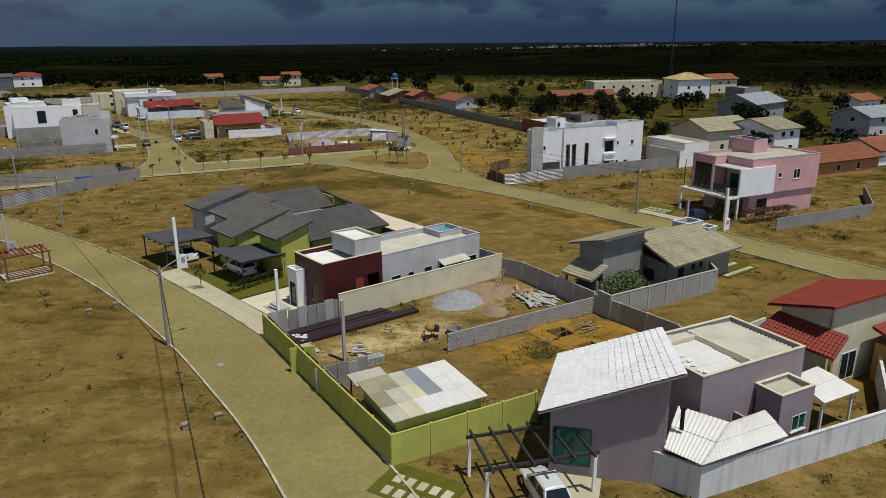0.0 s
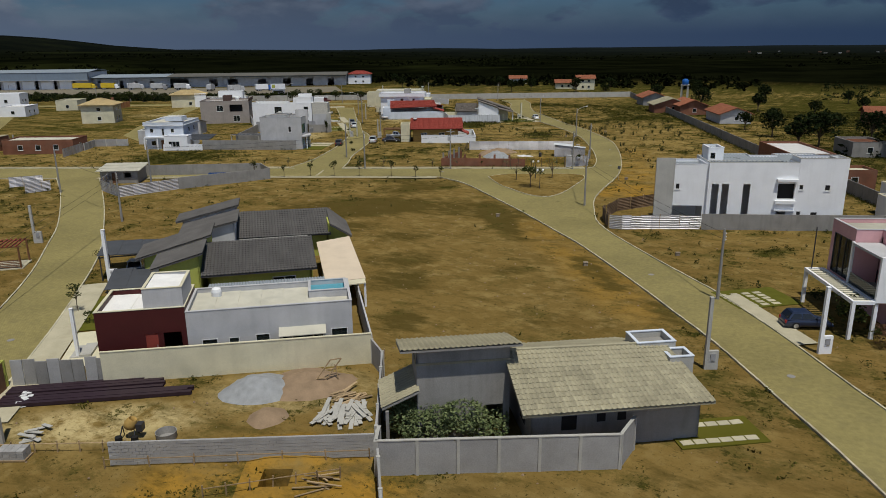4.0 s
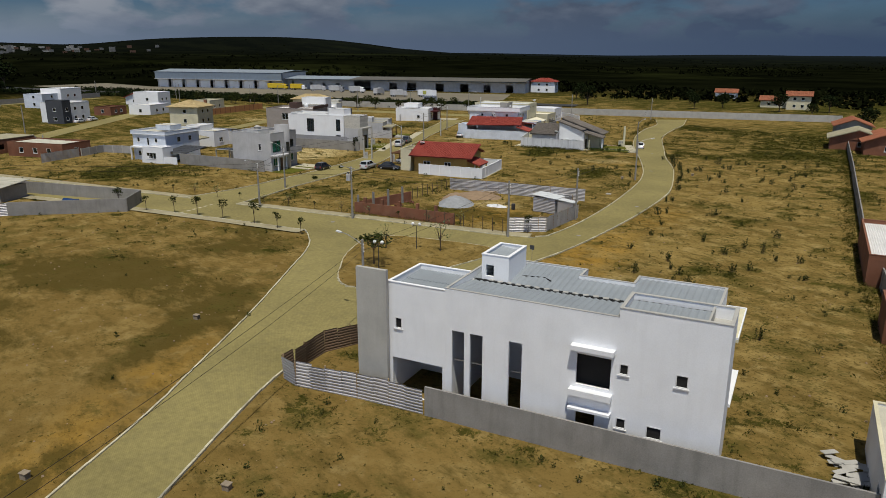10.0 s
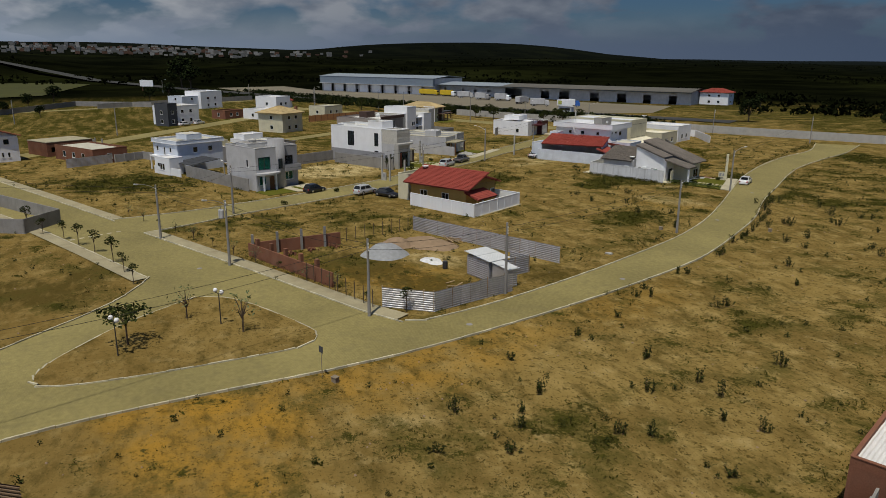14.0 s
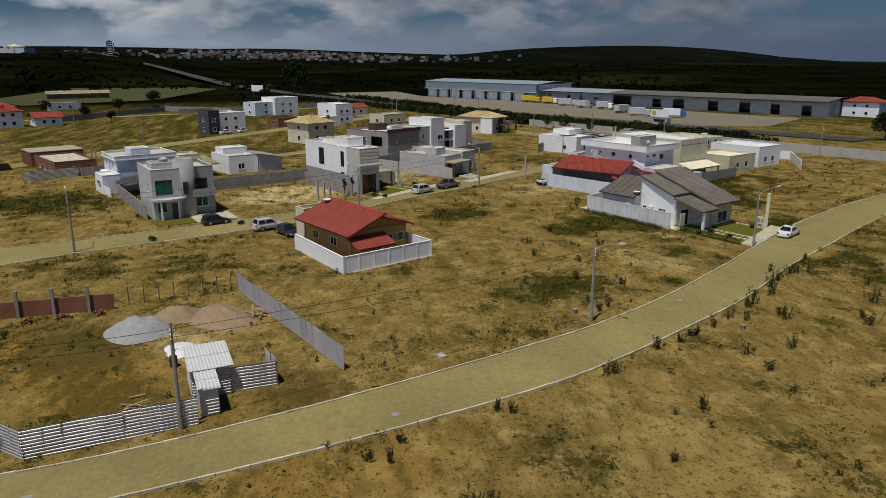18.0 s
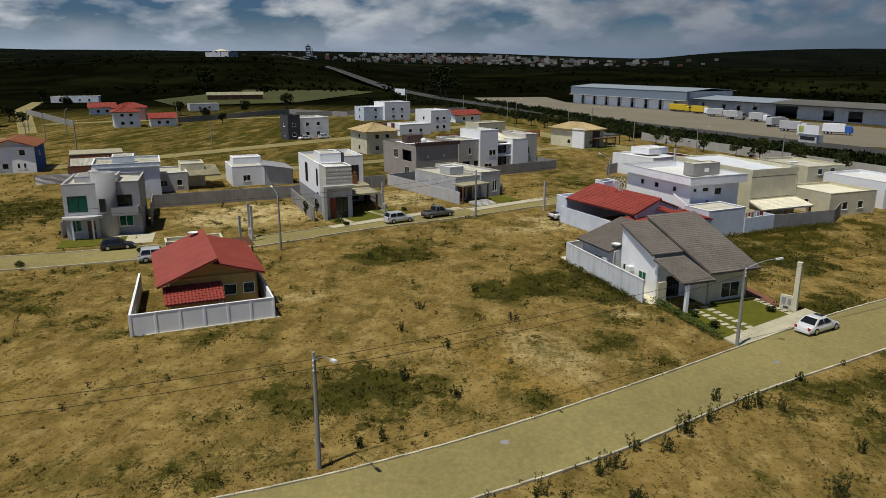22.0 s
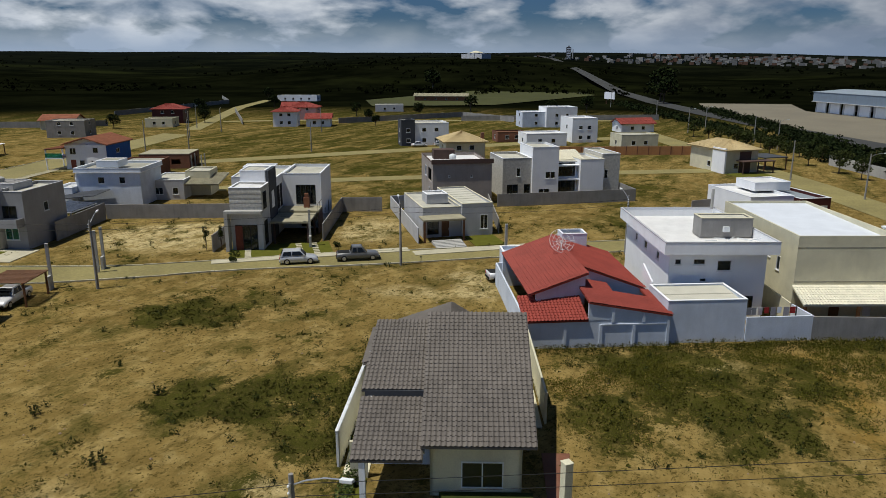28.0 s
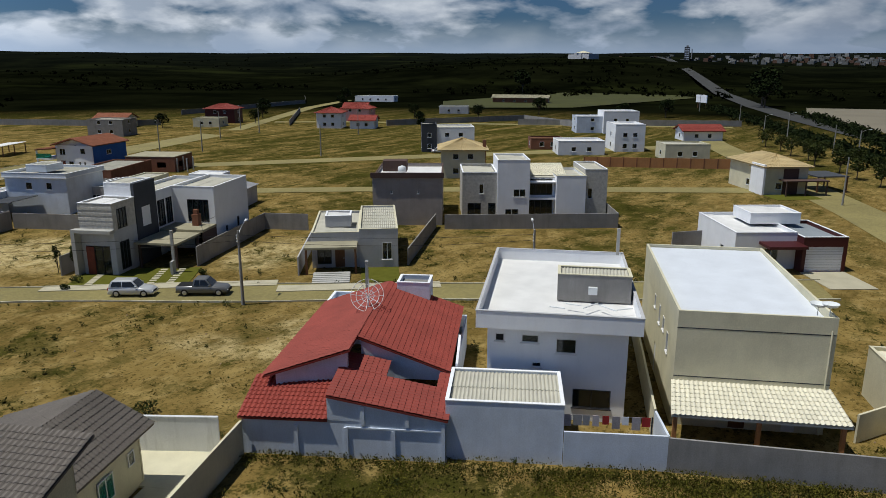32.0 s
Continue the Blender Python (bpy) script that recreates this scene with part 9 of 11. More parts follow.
M["pave_pale"] = mat("pale_pavement", (0.34, 0.30, 0.19), var=0.25, scale=0.4, dirty=0.5, dirt=(0.20, 0.15, 0.075))
pavement(C_F[5:9], 1.9, matkey="pave_pale")
pavement(C_F[1:5], 1.8, matkey="pave_pale")
pavement(C_N[:4], 1.7, matkey="pave_pale")
pavement([(-12.5, 52.1), (-18.3, 59.6), (-27, 69.3), (-31.5, 74.0)], -2.5, matkey="pave")
plate("pavement", [(27.7, 100.2), (29, 101.4), (36.1, 91.9), (34.6, 90.7)], 0.12, "pave", "pale concrete pavement in front of the pink house", "pavement")
plate("driveway", [(-20.2, 65.6), (-15.2, 60.1), (-11, 64.2), (-15.9, 69.6)], 0.09, "cream", "pale concrete driveway slab beside the red-fronted house", "driveway")
plate("driveway", [(-28.5, 70.6), (-21, 65.4), (-15.8, 70.2), (-23, 76.5)], 0.07, "lawn", "strip of front lawn beside the carport", "lawn")
plate("hardstand", [(3, 31.6), (6.5, 30.4), (8.2, 36.0), (4.6, 37.0)], 0.07, "pave", "paved hardstand under the timber pergola", "driveway")


def slab_rows(x, y, deg, nx_, ny_, dx_, dy_, label, w=5.0, d=4.0, turf="lawn"):
    g = thing("stepping_lawn", x, y, deg, label, "lawn")
    part("turf", Shape().box(-0.6, -0.6, -0.1, w, d, 0.06), M[turf], g)
    for i in range(nx_):
        for j in range(ny_):
            o = part("stepping_slab", sl, None, g); o.matrix_local = pose(i * dx_, j * dy_, 0.06, 0, 0, random.uniform(-4, 4))


slab_rows(29.6, 98.2, 40, 4, 5, 1.2, 0.75, "front lawn of the pink house with rows of slabs", 6.0, 4.2)
slab_rows(29.4, 71.6, 36, 6, 2, 0.85, 1.9, "worn lawn with rows of pale stepping slabs", 5.2, 2.6, "meadow")
slab_rows(-1.2, 33.6, 60, 2, 5, 1.2, 0.8, "small lawn with stepping slabs by the mauve house", 2.6, 4.2)
solo("concrete_slab", Shape().box(-0.4, -0.3, -0.05, 0.4, 0.3, 0.12), M["concrete"], "small bare concrete slab beside the kerb", "concrete slab", x=-18.1, y=196.7, deg=25)
hs = thing("speed_hump_marking", -50.6, 138.2, 26, "worn pale stripes painted across the paved road", "road marking", kind="structure")
for k in range(7):
    part("stripe", Shape().box(-0.25 + k * 0.02, -4.2 + k * 1.2, 0.03, 0.25, -3.6 + k * 1.2, 0.043), M["pave"], hs)


# ---- vehicles ----
def loft(rows):
    """Cross-section loops of equal length joined along x."""
    s = Shape()
    n = len(rows[0])
    for r in rows: s.v += r
    for k in range(len(rows) - 1):
        for i in range(n):
            j = (i + 1) % n
            s.f.append([k * n + i, k * n + j, (k + 1) * n + j, (k + 1) * n + i])
    s.f += [list(range(n)), [(len(rows) - 1) * n + i for i in range(n)][::-1]]
    return s


def section(x, w, zb, zt, top=0.9):
    """A rounded closed section of a car body."""
    return [(x, -w * 0.90, zb), (x, -w, zb + 0.14), (x, -w, zt - 0.20), (x, -w * top, zt - 0.03), (x, -w * top * 0.8, zt), (x, w * top * 0.8, zt), (x, w * top, zt - 0.03), (x, w, zt - 0.20), (x, w, zb + 0.14), (x, w * 0.90, zb)]


def wheel(car, x, y, r=0.32, w=0.21):
    s = -1 if y < 0 else 1
    prof = [(0.2 * r, 0.0), (r * 0.62, 0.0), (r * 0.94, 0.02), (r, 0.05), (r, w - 0.05), (r * 0.94, w), (0.2 * r, w)]
    t = Shape().lathe(prof, 16)
    t.v = [(x + v[0], y + s * (v[2] - w), r + v[1]) for v in t.v]
    ty = part("wheel", t, M["black"], car)
    q = Shape().lathe([(0.05, -0.01), (r * 0.60, -0.012), (r * 0.62, 0.012), (0.05, 0.03)], 12)
    q.v = [(x + v[0], y + s * v[2], r + v[1]) for v in q.v]
    part("rim", q, M["chrome"], ty)


def car(x, y, deg, paint, kind, label, cat="car"):
    """A parked vehicle, nose along +x. kinds: sedan, hatch, suv, pickup."""
    c = thing("parked_car", x, y, deg, label, cat, "parked vehicles", z=0.035)
    p = PAINT[paint]
    L, W, belt, roof, zb = dict(sedan=(4.5, 0.86, 0.86, 1.45, 0.2), hatch=(4.0, 0.84, 0.90, 1.50, 0.2), suv=(4.4, 0.90, 1.02, 1.68, 0.26), pickup=(5.1, 0.92, 1.04, 1.76, 0.32))[kind]
    a, b = -L / 2, L / 2
    hood = belt - 0.06
    if kind == "pickup":
        st = [(a, 0.95, 0.75 * belt + 0.2), (a + 0.06, 0.97, belt - 0.02), (a + 1.5, 1, belt), (b - 1.6, 1, belt), (b - 1.3, 1, hood), (b - 0.35, 0.97, hood - 0.08), (b - 0.06, 0.90, hood - 0.28), (b, 0.86, hood - 0.42)]
    else:
        st = [(a, 0.86, belt - 0.30), (a + 0.08, 0.92, belt - 0.06), (a + 0.5, 0.98, belt), (0, 1, belt), (b - 1.35, 1, belt - 0.02), (b - 1.0, 0.99, hood - 0.03), (b - 0.35, 0.95, hood - 0.14), (b - 0.08, 0.88, hood - 0.30), (b, 0.82, hood - 0.42)]
    body = part("body", loft([section(u, W * w, zb, z) for u, w, z in st]), p, c, smooth=True)
    # cabin: base and roof extents along the length
    f0, f1, r0, r1 = dict(sedan=(b - 1.25, b - 2.05, a + 0.55, a + 1.25), hatch=(b - 1.15, b - 1.95, a + 0.12, a + 0.55), suv=(b - 1.3, b - 1.95, a + 0.10, a + 0.42), pickup=(b - 1.45, b - 2.1, a + 1.65, a + 1.85))[kind]
    ww, wr = W * 0.93, W * 0.74
    wq = ww + (wr - ww) * 0.55 + 0.012
    zq = belt + (roof - belt) * 0.55
    g = loft([[(u0, -ww, belt - 0.06), (u1, -wq, zq), (u2, -wr, roof - 0.07), (u3, -wr * 0.82, roof - 0.01), (u3, wr * 0.82, roof - 0.01), (u2, wr, roof - 0.07), (u1, wq, zq), (u0, ww, belt - 0.06)]
              for u0, u1, u2, u3 in ((r0, r0 * 0.45 + r1 * 0.55, r1 - 0.04, r1 + 0.08), (r1 + 0.3, r1 + 0.3, r1 + 0.3, r1 + 0.3), (f1 - 0.25, f1 - 0.25, f1 - 0.25, f1 - 0.25), (f0, f0 * 0.45 + f1 * 0.55, f1 + 0.04, f1 - 0.08))])
    part("cabin", g, p, c, smooth=False)

    def pane(q, name):
        """A dark pane set just proud of the cabin."""
        q = [Vector(v) for v in q]
        nrm = (q[1] - q[0]).cross(q[3] - q[0]).normalized()
        cen = sum(q, Vector()) / 4
        if nrm.dot(cen - Vector((0, 0, belt))) < 0: nrm = -nrm
        sh = Shape()
        sh.v = [tuple(v + nrm * 0.035) for v in q] + [tuple(v - nrm * 0.03) for v in q]
        sh.f = [[0, 1, 2, 3], [7, 6, 5, 4]] + [[k, (k + 1) % 4, (k + 1) % 4 + 4, k + 4] for k in range(4)]
        part(name, sh, M["car_glass"], c, "dark tinted glass")

    def at_side(u, t, sd):
        """A point on the cabin's flank, t from belt to roof."""
        return (u, sd * (ww + (wr - ww) * t), belt + (roof - 0.07 - belt) * t)
    lean = lambda u0, u1, t: u0 + (u1 - u0) * t
    pane([(lean(f0, f1, 0.10), -ww * 0.90, belt + 0.03), (lean(f0, f1, 0.10), ww * 0.90, belt + 0.03), (lean(f0, f1, 0.90), wr * 0.90, roof - 0.10), (lean(f0, f1, 0.90), -wr * 0.90, roof - 0.10)], "windscreen")
    pane([(lean(r0, r1, 0.14), -ww * 0.86, belt + 0.05), (lean(r0, r1, 0.14), ww * 0.86, belt + 0.05), (lean(r0, r1, 0.90), wr * 0.88, roof - 0.10), (lean(r0, r1, 0.90), -wr * 0.88, roof - 0.10)], "rear_window")
    mid = (r1 + f1) / 2
    for sd in (-1, 1):
        pane([at_side(lean(f0, f1, 0.25) - 0.12, 0.10, sd), at_side(mid + 0.05, 0.10, sd), at_side(mid + 0.05, 0.88, sd), at_side(f1 - 0.06, 0.88, sd)], "side_window")
        pane([at_side(mid - 0.05, 0.10, sd), at_side(lean(r0, r1, 0.25) + 0.16, 0.10, sd), at_side(r1 + 0.10, 0.88, sd), at_side(mid - 0.05, 0.88, sd)], "side_window")
        part("mirror", Shape().box(f0 - 0.35, sd * W - (0.02 if sd > 0 else 0.14), belt - 0.02, f0 - 0.2, sd * W + (0.14 if sd > 0 else 0.02), belt + 0.13), p, c)
        part("headlight", Shape().box(b - 0.2, sd * W * 0.64 - 0.15, hood - 0.45, b - 0.005, sd * W * 0.64 + 0.13, hood - 0.34), M["lamp"], c)
        part("tail_light", Shape().box(a - 0.02, sd * W * 0.74 - 0.11, belt - 0.36, a + 0.12, sd * W * 0.74 + 0.11, belt - 0.10), M["red"], c)
        for u in (a + 0.85, b - 0.85):
            wheel(c, u, sd * (W + 0.01), 0.37 if kind in ("suv", "pickup") else 0.335)
    part("front_bumper", Shape().box(b - 0.12, -W * 0.8, zb + 0.02, b + 0.06, W * 0.8, zb + 0.22), M["black"] if kind == "pickup" else p, c)
    part("rear_bumper", Shape().box(a - 0.07, -W * 0.8, zb + 0.02, a + 0.1, W * 0.8, zb + 0.22), M["black"] if kind == "pickup" else p, c)
    part("grille", Shape().box(b - 0.06, -W * 0.45, hood - 0.50, b + 0.02, W * 0.45, hood - 0.36), M["black"], c)
    if kind == "pickup":
        # flat black sheet on the closed body, in place of an open bed
        part("load_bed", Shape().box(a + 0.12, -W * 0.78, belt - 0.004, a + 1.55, W * 0.78, belt + 0.012), M["black"], c, "flat black panel over the load area")
    return c


M["car_glass"] = mat("tinted_car_glass", (0.012, 0.014, 0.016), rough=0.08, var=0.05, bump=0.0, spec=0.6)
sunroof_car = car(-49.8, 250.2, 125, "white", "sedan", "white sedan parked on the estate road by the lawn")
part("sunroof", Shape().box(-0.35, -0.42, 1.451, 0.15, 0.42, 1.462), M["car_glass"], sunroof_car, "dark glass sunroof")
car(-90.3, 205.9, 128, "silver", "suv", "silver compact car parked beside the kerb")
car(-94.8, 211.3, 128, "grey", "pickup", "dark grey pickup truck parked beside the kerb", "pickup truck")
car(-95.6, 230.7, 130, "white", "pickup", "white pickup truck parked outside the red-roofed house", "pickup truck")
car(-71.0, 172.4, 118, "black", "hatch", "black hatchback on the drive of the grey house")
car(-66.2, 180.2, 118, "silver", "suv", "silver car parked on the side road")
car(-62.6, 182.9, 30, "black", "sedan", "black car beside the low red-roofed house")
car(-22.5, 74.3, 135, "white", "suv", "white car parked under the dark carport")
car(-30.5, 80.0, 135, "white", "sedan", "pale car parked under the second carport")
car(4.7, 34.6, 105, "white", "hatch", "white car parked under the timber pergola")
car(35.0, 95.6, 25, "navy", "hatch", "dark navy car in front of the pink house")
car(-65.5, 189.9, 29, "white", "pickup", "white pickup parked under the timber carport", "pickup truck")
car(-205.0, 158.5, 130, "white", "sedan", "white car parked in a far street")
car(-209.0, 163.5, 130, "white", "hatch", "white car parked in a far street")


def truck(x, y, deg, cab, box, label, L=9.0):
    t = thing("lorry", x, y, deg, label, "truck", "lorries in the yard", z=0.06)
    part("chassis", Shape().box(-L / 2, -0.5, 0.7, L / 2, 0.5, 1.0), M["steel"], t)
    cb = part("cab", loft([[(u, -1.2, 0.7), (u, -1.2, z - 0.2), (u, -1.0, z), (u, 1.0, z), (u, 1.2, z - 0.2), (u, 1.2, 0.7)] for u, z in ((L / 2 - 2.1, 3.0), (L / 2 - 0.5, 2.9), (L / 2 - 0.1, 1.9), (L / 2, 1.8))]), M[cab], t)
    part("windscreen", Shape().slab([(L / 2 - 0.08, -1.0, 1.95), (L / 2 - 0.08, 1.0, 1.95), (L / 2 - 0.42, 1.0, 2.8), (L / 2 - 0.42, -1.0, 2.8)], 0.03), M["car_glass"], cb)
    part("cargo_box", Shape().box(-L / 2, -1.25, 1.0, L / 2 - 2.3, 1.25, 3.6), M[box], t)
    for u in (L / 2 - 1.2, -L / 2 + 1.2, -L / 2 + 2.4):
        for v in (-1.2, 1.2):
            wheel(t, u, v, 0.5, 0.3)


for x, y, d, a, b, L, lab in ((-351, 304.7, 33, "yellow", "yellow", 13, "yellow lorry with a long yellow cargo box"), (-337, 311, 33, "white", "yellow", 10, "lorry with a yellow body at the loading bays"), (-319, 314, 60, "lightgrey", "lightgrey", 9, "white box lorry parked in the gravel yard"),
                              (-303, 317, 33, "grey", "lightgrey", 9, "grey lorry parked by the warehouse"), (-291, 323, 33, "white", "lightgrey", 9, "white and grey lorry parked by the warehouse"), (-268, 322, 123, "lightgrey", "lightgrey", 10, "white box lorry in the gravel yard"),
                              (-248, 320.5, 60, "lightgrey", "lightgrey", 9, "white lorry standing in the gravel yard"), (-238, 331, 60, "blue", "white", 9, "lorry with blue cab and white box")):
    truck(x, y, d, a, b, lab, L)


# ---- plants ----
def leaf_cloud(points, size, rng, flat=0.5):
    """Two-triangle leaves scattered at the given points."""
    P = np.array(points)
    n = len(P)
    a = rng.normal(size=(n, 3)); a[:, 2] *= flat
    a /= np.linalg.norm(a, axis=1)[:, None]
    b = rng.normal(size=(n, 3))
    b = np.cross(a, b); b /= np.linalg.norm(b, axis=1)[:, None] + 1e-9
    s = (size * rng.uniform(0.6, 1.3, n))[:, None]
    v = np.stack([P - a * s, P + b * s * 0.45, P + a * s, P - b * s * 0.45], 1).reshape(-1, 3)
    return v, np.arange(4 * n).reshape(-1, 4)


def crown_points(rng, n, lobes):
    """Points over lumpy lobes (x, y, z, r, squash)."""
    out = []
    w = np.array([l[3] ** 2 for l in lobes]); w /= w.sum()
    for l, k in zip(lobes, rng.multinomial(n, w)):
        d = rng.normal(size=(k, 3)); d /= np.linalg.norm(d, axis=1)[:, None]
        r = l[3] * rng.uniform(0.55, 1.0, k) ** 0.5
        p = d * r[:, None]; p[:, 2] *= l[4]
        out.append(p + np.array(l[:3]))
    return np.concatenate(out)


def tree_meshes(seed, h, r, n, leaf, material, squash=0.8, bare=0.0, trunk=0.12, lobes_n=9, lift=0.45):
    """Trunk with limbs, and a crown of leaves on uneven lobes."""
    rng = np.random.default_rng(seed)
    lobes, s = [], rings([(0, 0, -0.1, trunk * 1.3), (0.05 * h * 0.2, 0, h * lift * 0.6, trunk), (0.0, 0.05, h * lift, trunk * 0.8), (0.02, 0, h * 0.8, trunk * 0.3)], 7)
    for k in range(lobes_n):
        w = 2 * math.pi * k / lobes_n + rng.uniform(-0.4, 0.4)
        rr = r * rng.uniform(0.3, 0.72)
        z = h * rng.uniform(lift + 0.12, 0.92)
        c = (math.cos(w) * rr, math.sin(w) * rr, z, r * rng.uniform(0.28, 0.5), squash)
        lobes.append(c)
        s2 = rings([(0, 0, h * lift * rng.uniform(0.7, 1.0), trunk * 0.55), (c[0] * 0.5, c[1] * 0.5, (h * lift + z) / 2 + 0.1, trunk * 0.35), (c[0], c[1], z, trunk * 0.15)], 5)
        i = len(s.v); s.v += s2.v; s.f += [[i + q for q in f] for f in s2.f]
    lobes.append((0, 0, h * 0.85, r * 0.45, squash))
    v, f = leaf_cloud(crown_points(rng, n, lobes), leaf, rng)
    return s.mesh("trunk", M["bark"]), raw_mesh("crown", v.tolist(), f.tolist(), M[material])


def plant(name, x, y, meshes, label, category, group="", scale=1.0, deg=0.0, z=0.0):
    t = thing(name, x, y, deg, label, category, group, z=z)
    for nm, me in zip(("trunk", "crown"), meshes):
        o = part(nm, me, None, t)
        o.matrix_local = Matrix.Diagonal((scale, scale, scale, 1))
    return t


umbrella = tree_meshes(1, 3.6, 2.3, 420, 0.20, "bush", 0.35, trunk=0.07, lobes_n=11, lift=0.62)
young = [tree_meshes(10 + k, 2.9, 0.75, 150, 0.14, "bush", 1.0, trunk=0.04, lobes_n=5, lift=0.5) for k in range(3)]
twiggy = [tree_meshes(20 + k, 3.4, 1.5, 70, 0.13, "bush_pale", 0.6, trunk=0.06, lobes_n=10, lift=0.4) for k in range(2)]
street = [tree_meshes(30 + k, 6.0, 2.5, 650, 0.34, "bush", 0.9, trunk=0.14, lobes_n=10, lift=0.35) for k in range(3)]

M["leaf_dark"] = leafy("dark_tree_leaves", (0.006, 0.011, 0.004), (0.021, 0.029, 0.008), 0.5, 0.9, 0.05)
broad = [tree_meshes(40 + k, 8.5, 4.2, 900, 0.48, "leaf_dark", 0.85, trunk=0.22, lobes_n=12, lift=0.35) for k in range(3)]
column = tree_meshes(50, 4.2, 0.55, 420, 0.14, "bush", 2.2, trunk=0.05, lobes_n=7, lift=0.2)

plant("island_tree", -9.1, 142.8, umbrella, "small tree with a flat spreading canopy on the island", "tree", z=0.1)
plant("island_tree", -13.7, 147.7, twiggy[0], "nearly bare young tree on the traffic island", "tree", z=0.1)
plant("island_tree", -8.5, 152.0, twiggy[1], "nearly bare spreading tree on the traffic island", "tree", z=0.1, scale=1.15)
for k, (x, y) in enumerate(((-54, 132), (-50, 134.8), (-41.7, 138.8), (-36, 141), (-26.7, 143.2), (-25, 69), (-46, 136.8), (-59, 129.6), (-31.5, 142.2))):
    plant("young_street_tree", x, y, young[k % 3], "thin young street tree with a small leafy crown", "tree", "young street trees", 0.85 + 0.1 * (k % 4), k * 50)
for k in range(13):
    t = k / 12
    x, y = -66 + 54.5 * t, 139.6 + 23.6 * t
    plant("young_street_tree", x - 0.4, y + 0.9, twiggy[k % 2] if k % 3 else young[k % 3], "staked sapling with few leaves beside the pavement", "sapling", "staked saplings", 0.45 + 0.1 * (k % 3), k * 37)
plant("garden_tree", 38.2, 95.8, street[0], "dark leafy tree beside the pink house", "tree", scale=0.55)
for k in range(15):
    t = k / 14
    plant("avenue_tree", -271 + 121 * t + random.uniform(-1, 1), 213 + 70 * t + random.uniform(-1, 1) + 11, street[k % 3], "round dark green tree in the avenue row", "tree", "avenue tree row", random.uniform(0.6, 0.9), k * 71)
for k in range(12):
    t = k / 11
    plant("avenue_tree", -262 + 92 * t, 236 + 56 * t, street[(k + 1) % 3], "dark green tree along the yard fence", "tree", "avenue tree row", random.uniform(0.6, 0.85), k * 47)
DARK_TREES = [(29, 209), (33, 216), (22, 232), (14, 246), (47, 205), (55, 196), (60, 215), (44, 232), (36, 250), (62, 240), (20, 262), (52, 170), (58, 262), (76, 226), (82, 196), (74, 170), (92, 180), (110, 196), (88, 246), (70, 276), (30, 292), (12, 304), (-8, 310), (-30, 336), (44, 312), (90, 318), (118, 280), (128, 230),
              (-62, 372), (-80, 384), (-110, 372), (-150, 352), (-104, 384), (-128, 398), (-66, 396), (-20, 372), (10, 350), (40, 352), (120, 350), (86, 360), (150, 300), (-180, 380), (-210, 420), (62, 140), (78, 156)]
for k, (x, y) in enumerate(DARK_TREES):
    plant("tree", x, y, broad[k % 3], "dense dark green tree beyond the estate wall", "tree", "trees beyond the wall", random.uniform(0.55, 1.0), k * 63)
for k, (x, y) in enumerate(((-92.0, 194.4), (-90.8, 193.2), (-93.4, 195.6), (-89.6, 191.8))):
    plant("cypress_shrub", x, y, column, "slim dark columnar shrub beside the modern house", "shrub", "columnar shrubs", 0.8, k * 40)


def shrub(name, x, y, r, h, material, label, n=500, leaf=0.12, seed=3, deg=0, L=0):
    """A shrub or, with L, a clipped hedge of that length along its own x."""
    rng = np.random.default_rng(seed)
    if L:
        p = np.stack([rng.uniform(0, L, n), rng.uniform(-r, r, n), rng.uniform(0.05, h, n)], 1)
        q = rng.random(n) < 0.6
        p[q, 2] = h * rng.uniform(0.85, 1.03, q.sum())
    else:
        p = crown_points(rng, n, [(math.cos(a) * r * 0.55 * rng.uniform(0.5, 1.1), math.sin(a) * r * 0.55, h * rng.uniform(0.35, 0.65), r * rng.uniform(0.35, 0.55), 0.8 * h / (2 * r) + 0.3) for a in np.linspace(0, 6.28, 9)])
        p[:, 2] = np.abs(p[:, 2])
    v, f = leaf_cloud(p, leaf, rng)
    return solo(name, raw_mesh(name, v.tolist(), f.tolist(), M[material]), None, label, "hedge" if L else "shrub", x=x, y=y, deg=deg)


shrub("pale_shrub", 15.3, 65.6, 3.3, 3.1, "bush_pale", "large pale green shrub in the unfinished house yard", 6500, 0.13, 5)
shrub("pale_shrub", 18.2, 66.4, 1.7, 2.0, "bush_pale", "pale green shrub against the block wall", 900, 0.14, 6)
shrub("clipped_hedge", -21.8, 67.3, 0.45, 1.0, "bush", "clipped dark green hedge beside the drive", 1100, 0.11, 7, 52, 6.8)
shrub("reddish_hedge", 40.2, 93.4, 0.9, 1.7, "bush_red", "tall reddish hedge in front of the pink house", 2600, 0.13, 8, 20, 8.5)
for k, (x, y, r) in enumerate(((-52.1, 239.9, 0.55), (-49.4, 241.1, 0.5), (-54.3, 247.7, 0.45), (-54.9, 237.9, 0.4))):
    shrub("round_bush", x, y, r, r * 1.7, "bush", "small rounded dark green bush on the lawn", 420, 0.09, 60 + k)
shrub("lawn_hedge", -46.4, 240.9, 0.45, 0.6, "hedge", "low green hedge along the front lawn", 1500, 0.10, 9, 202, 10.5)
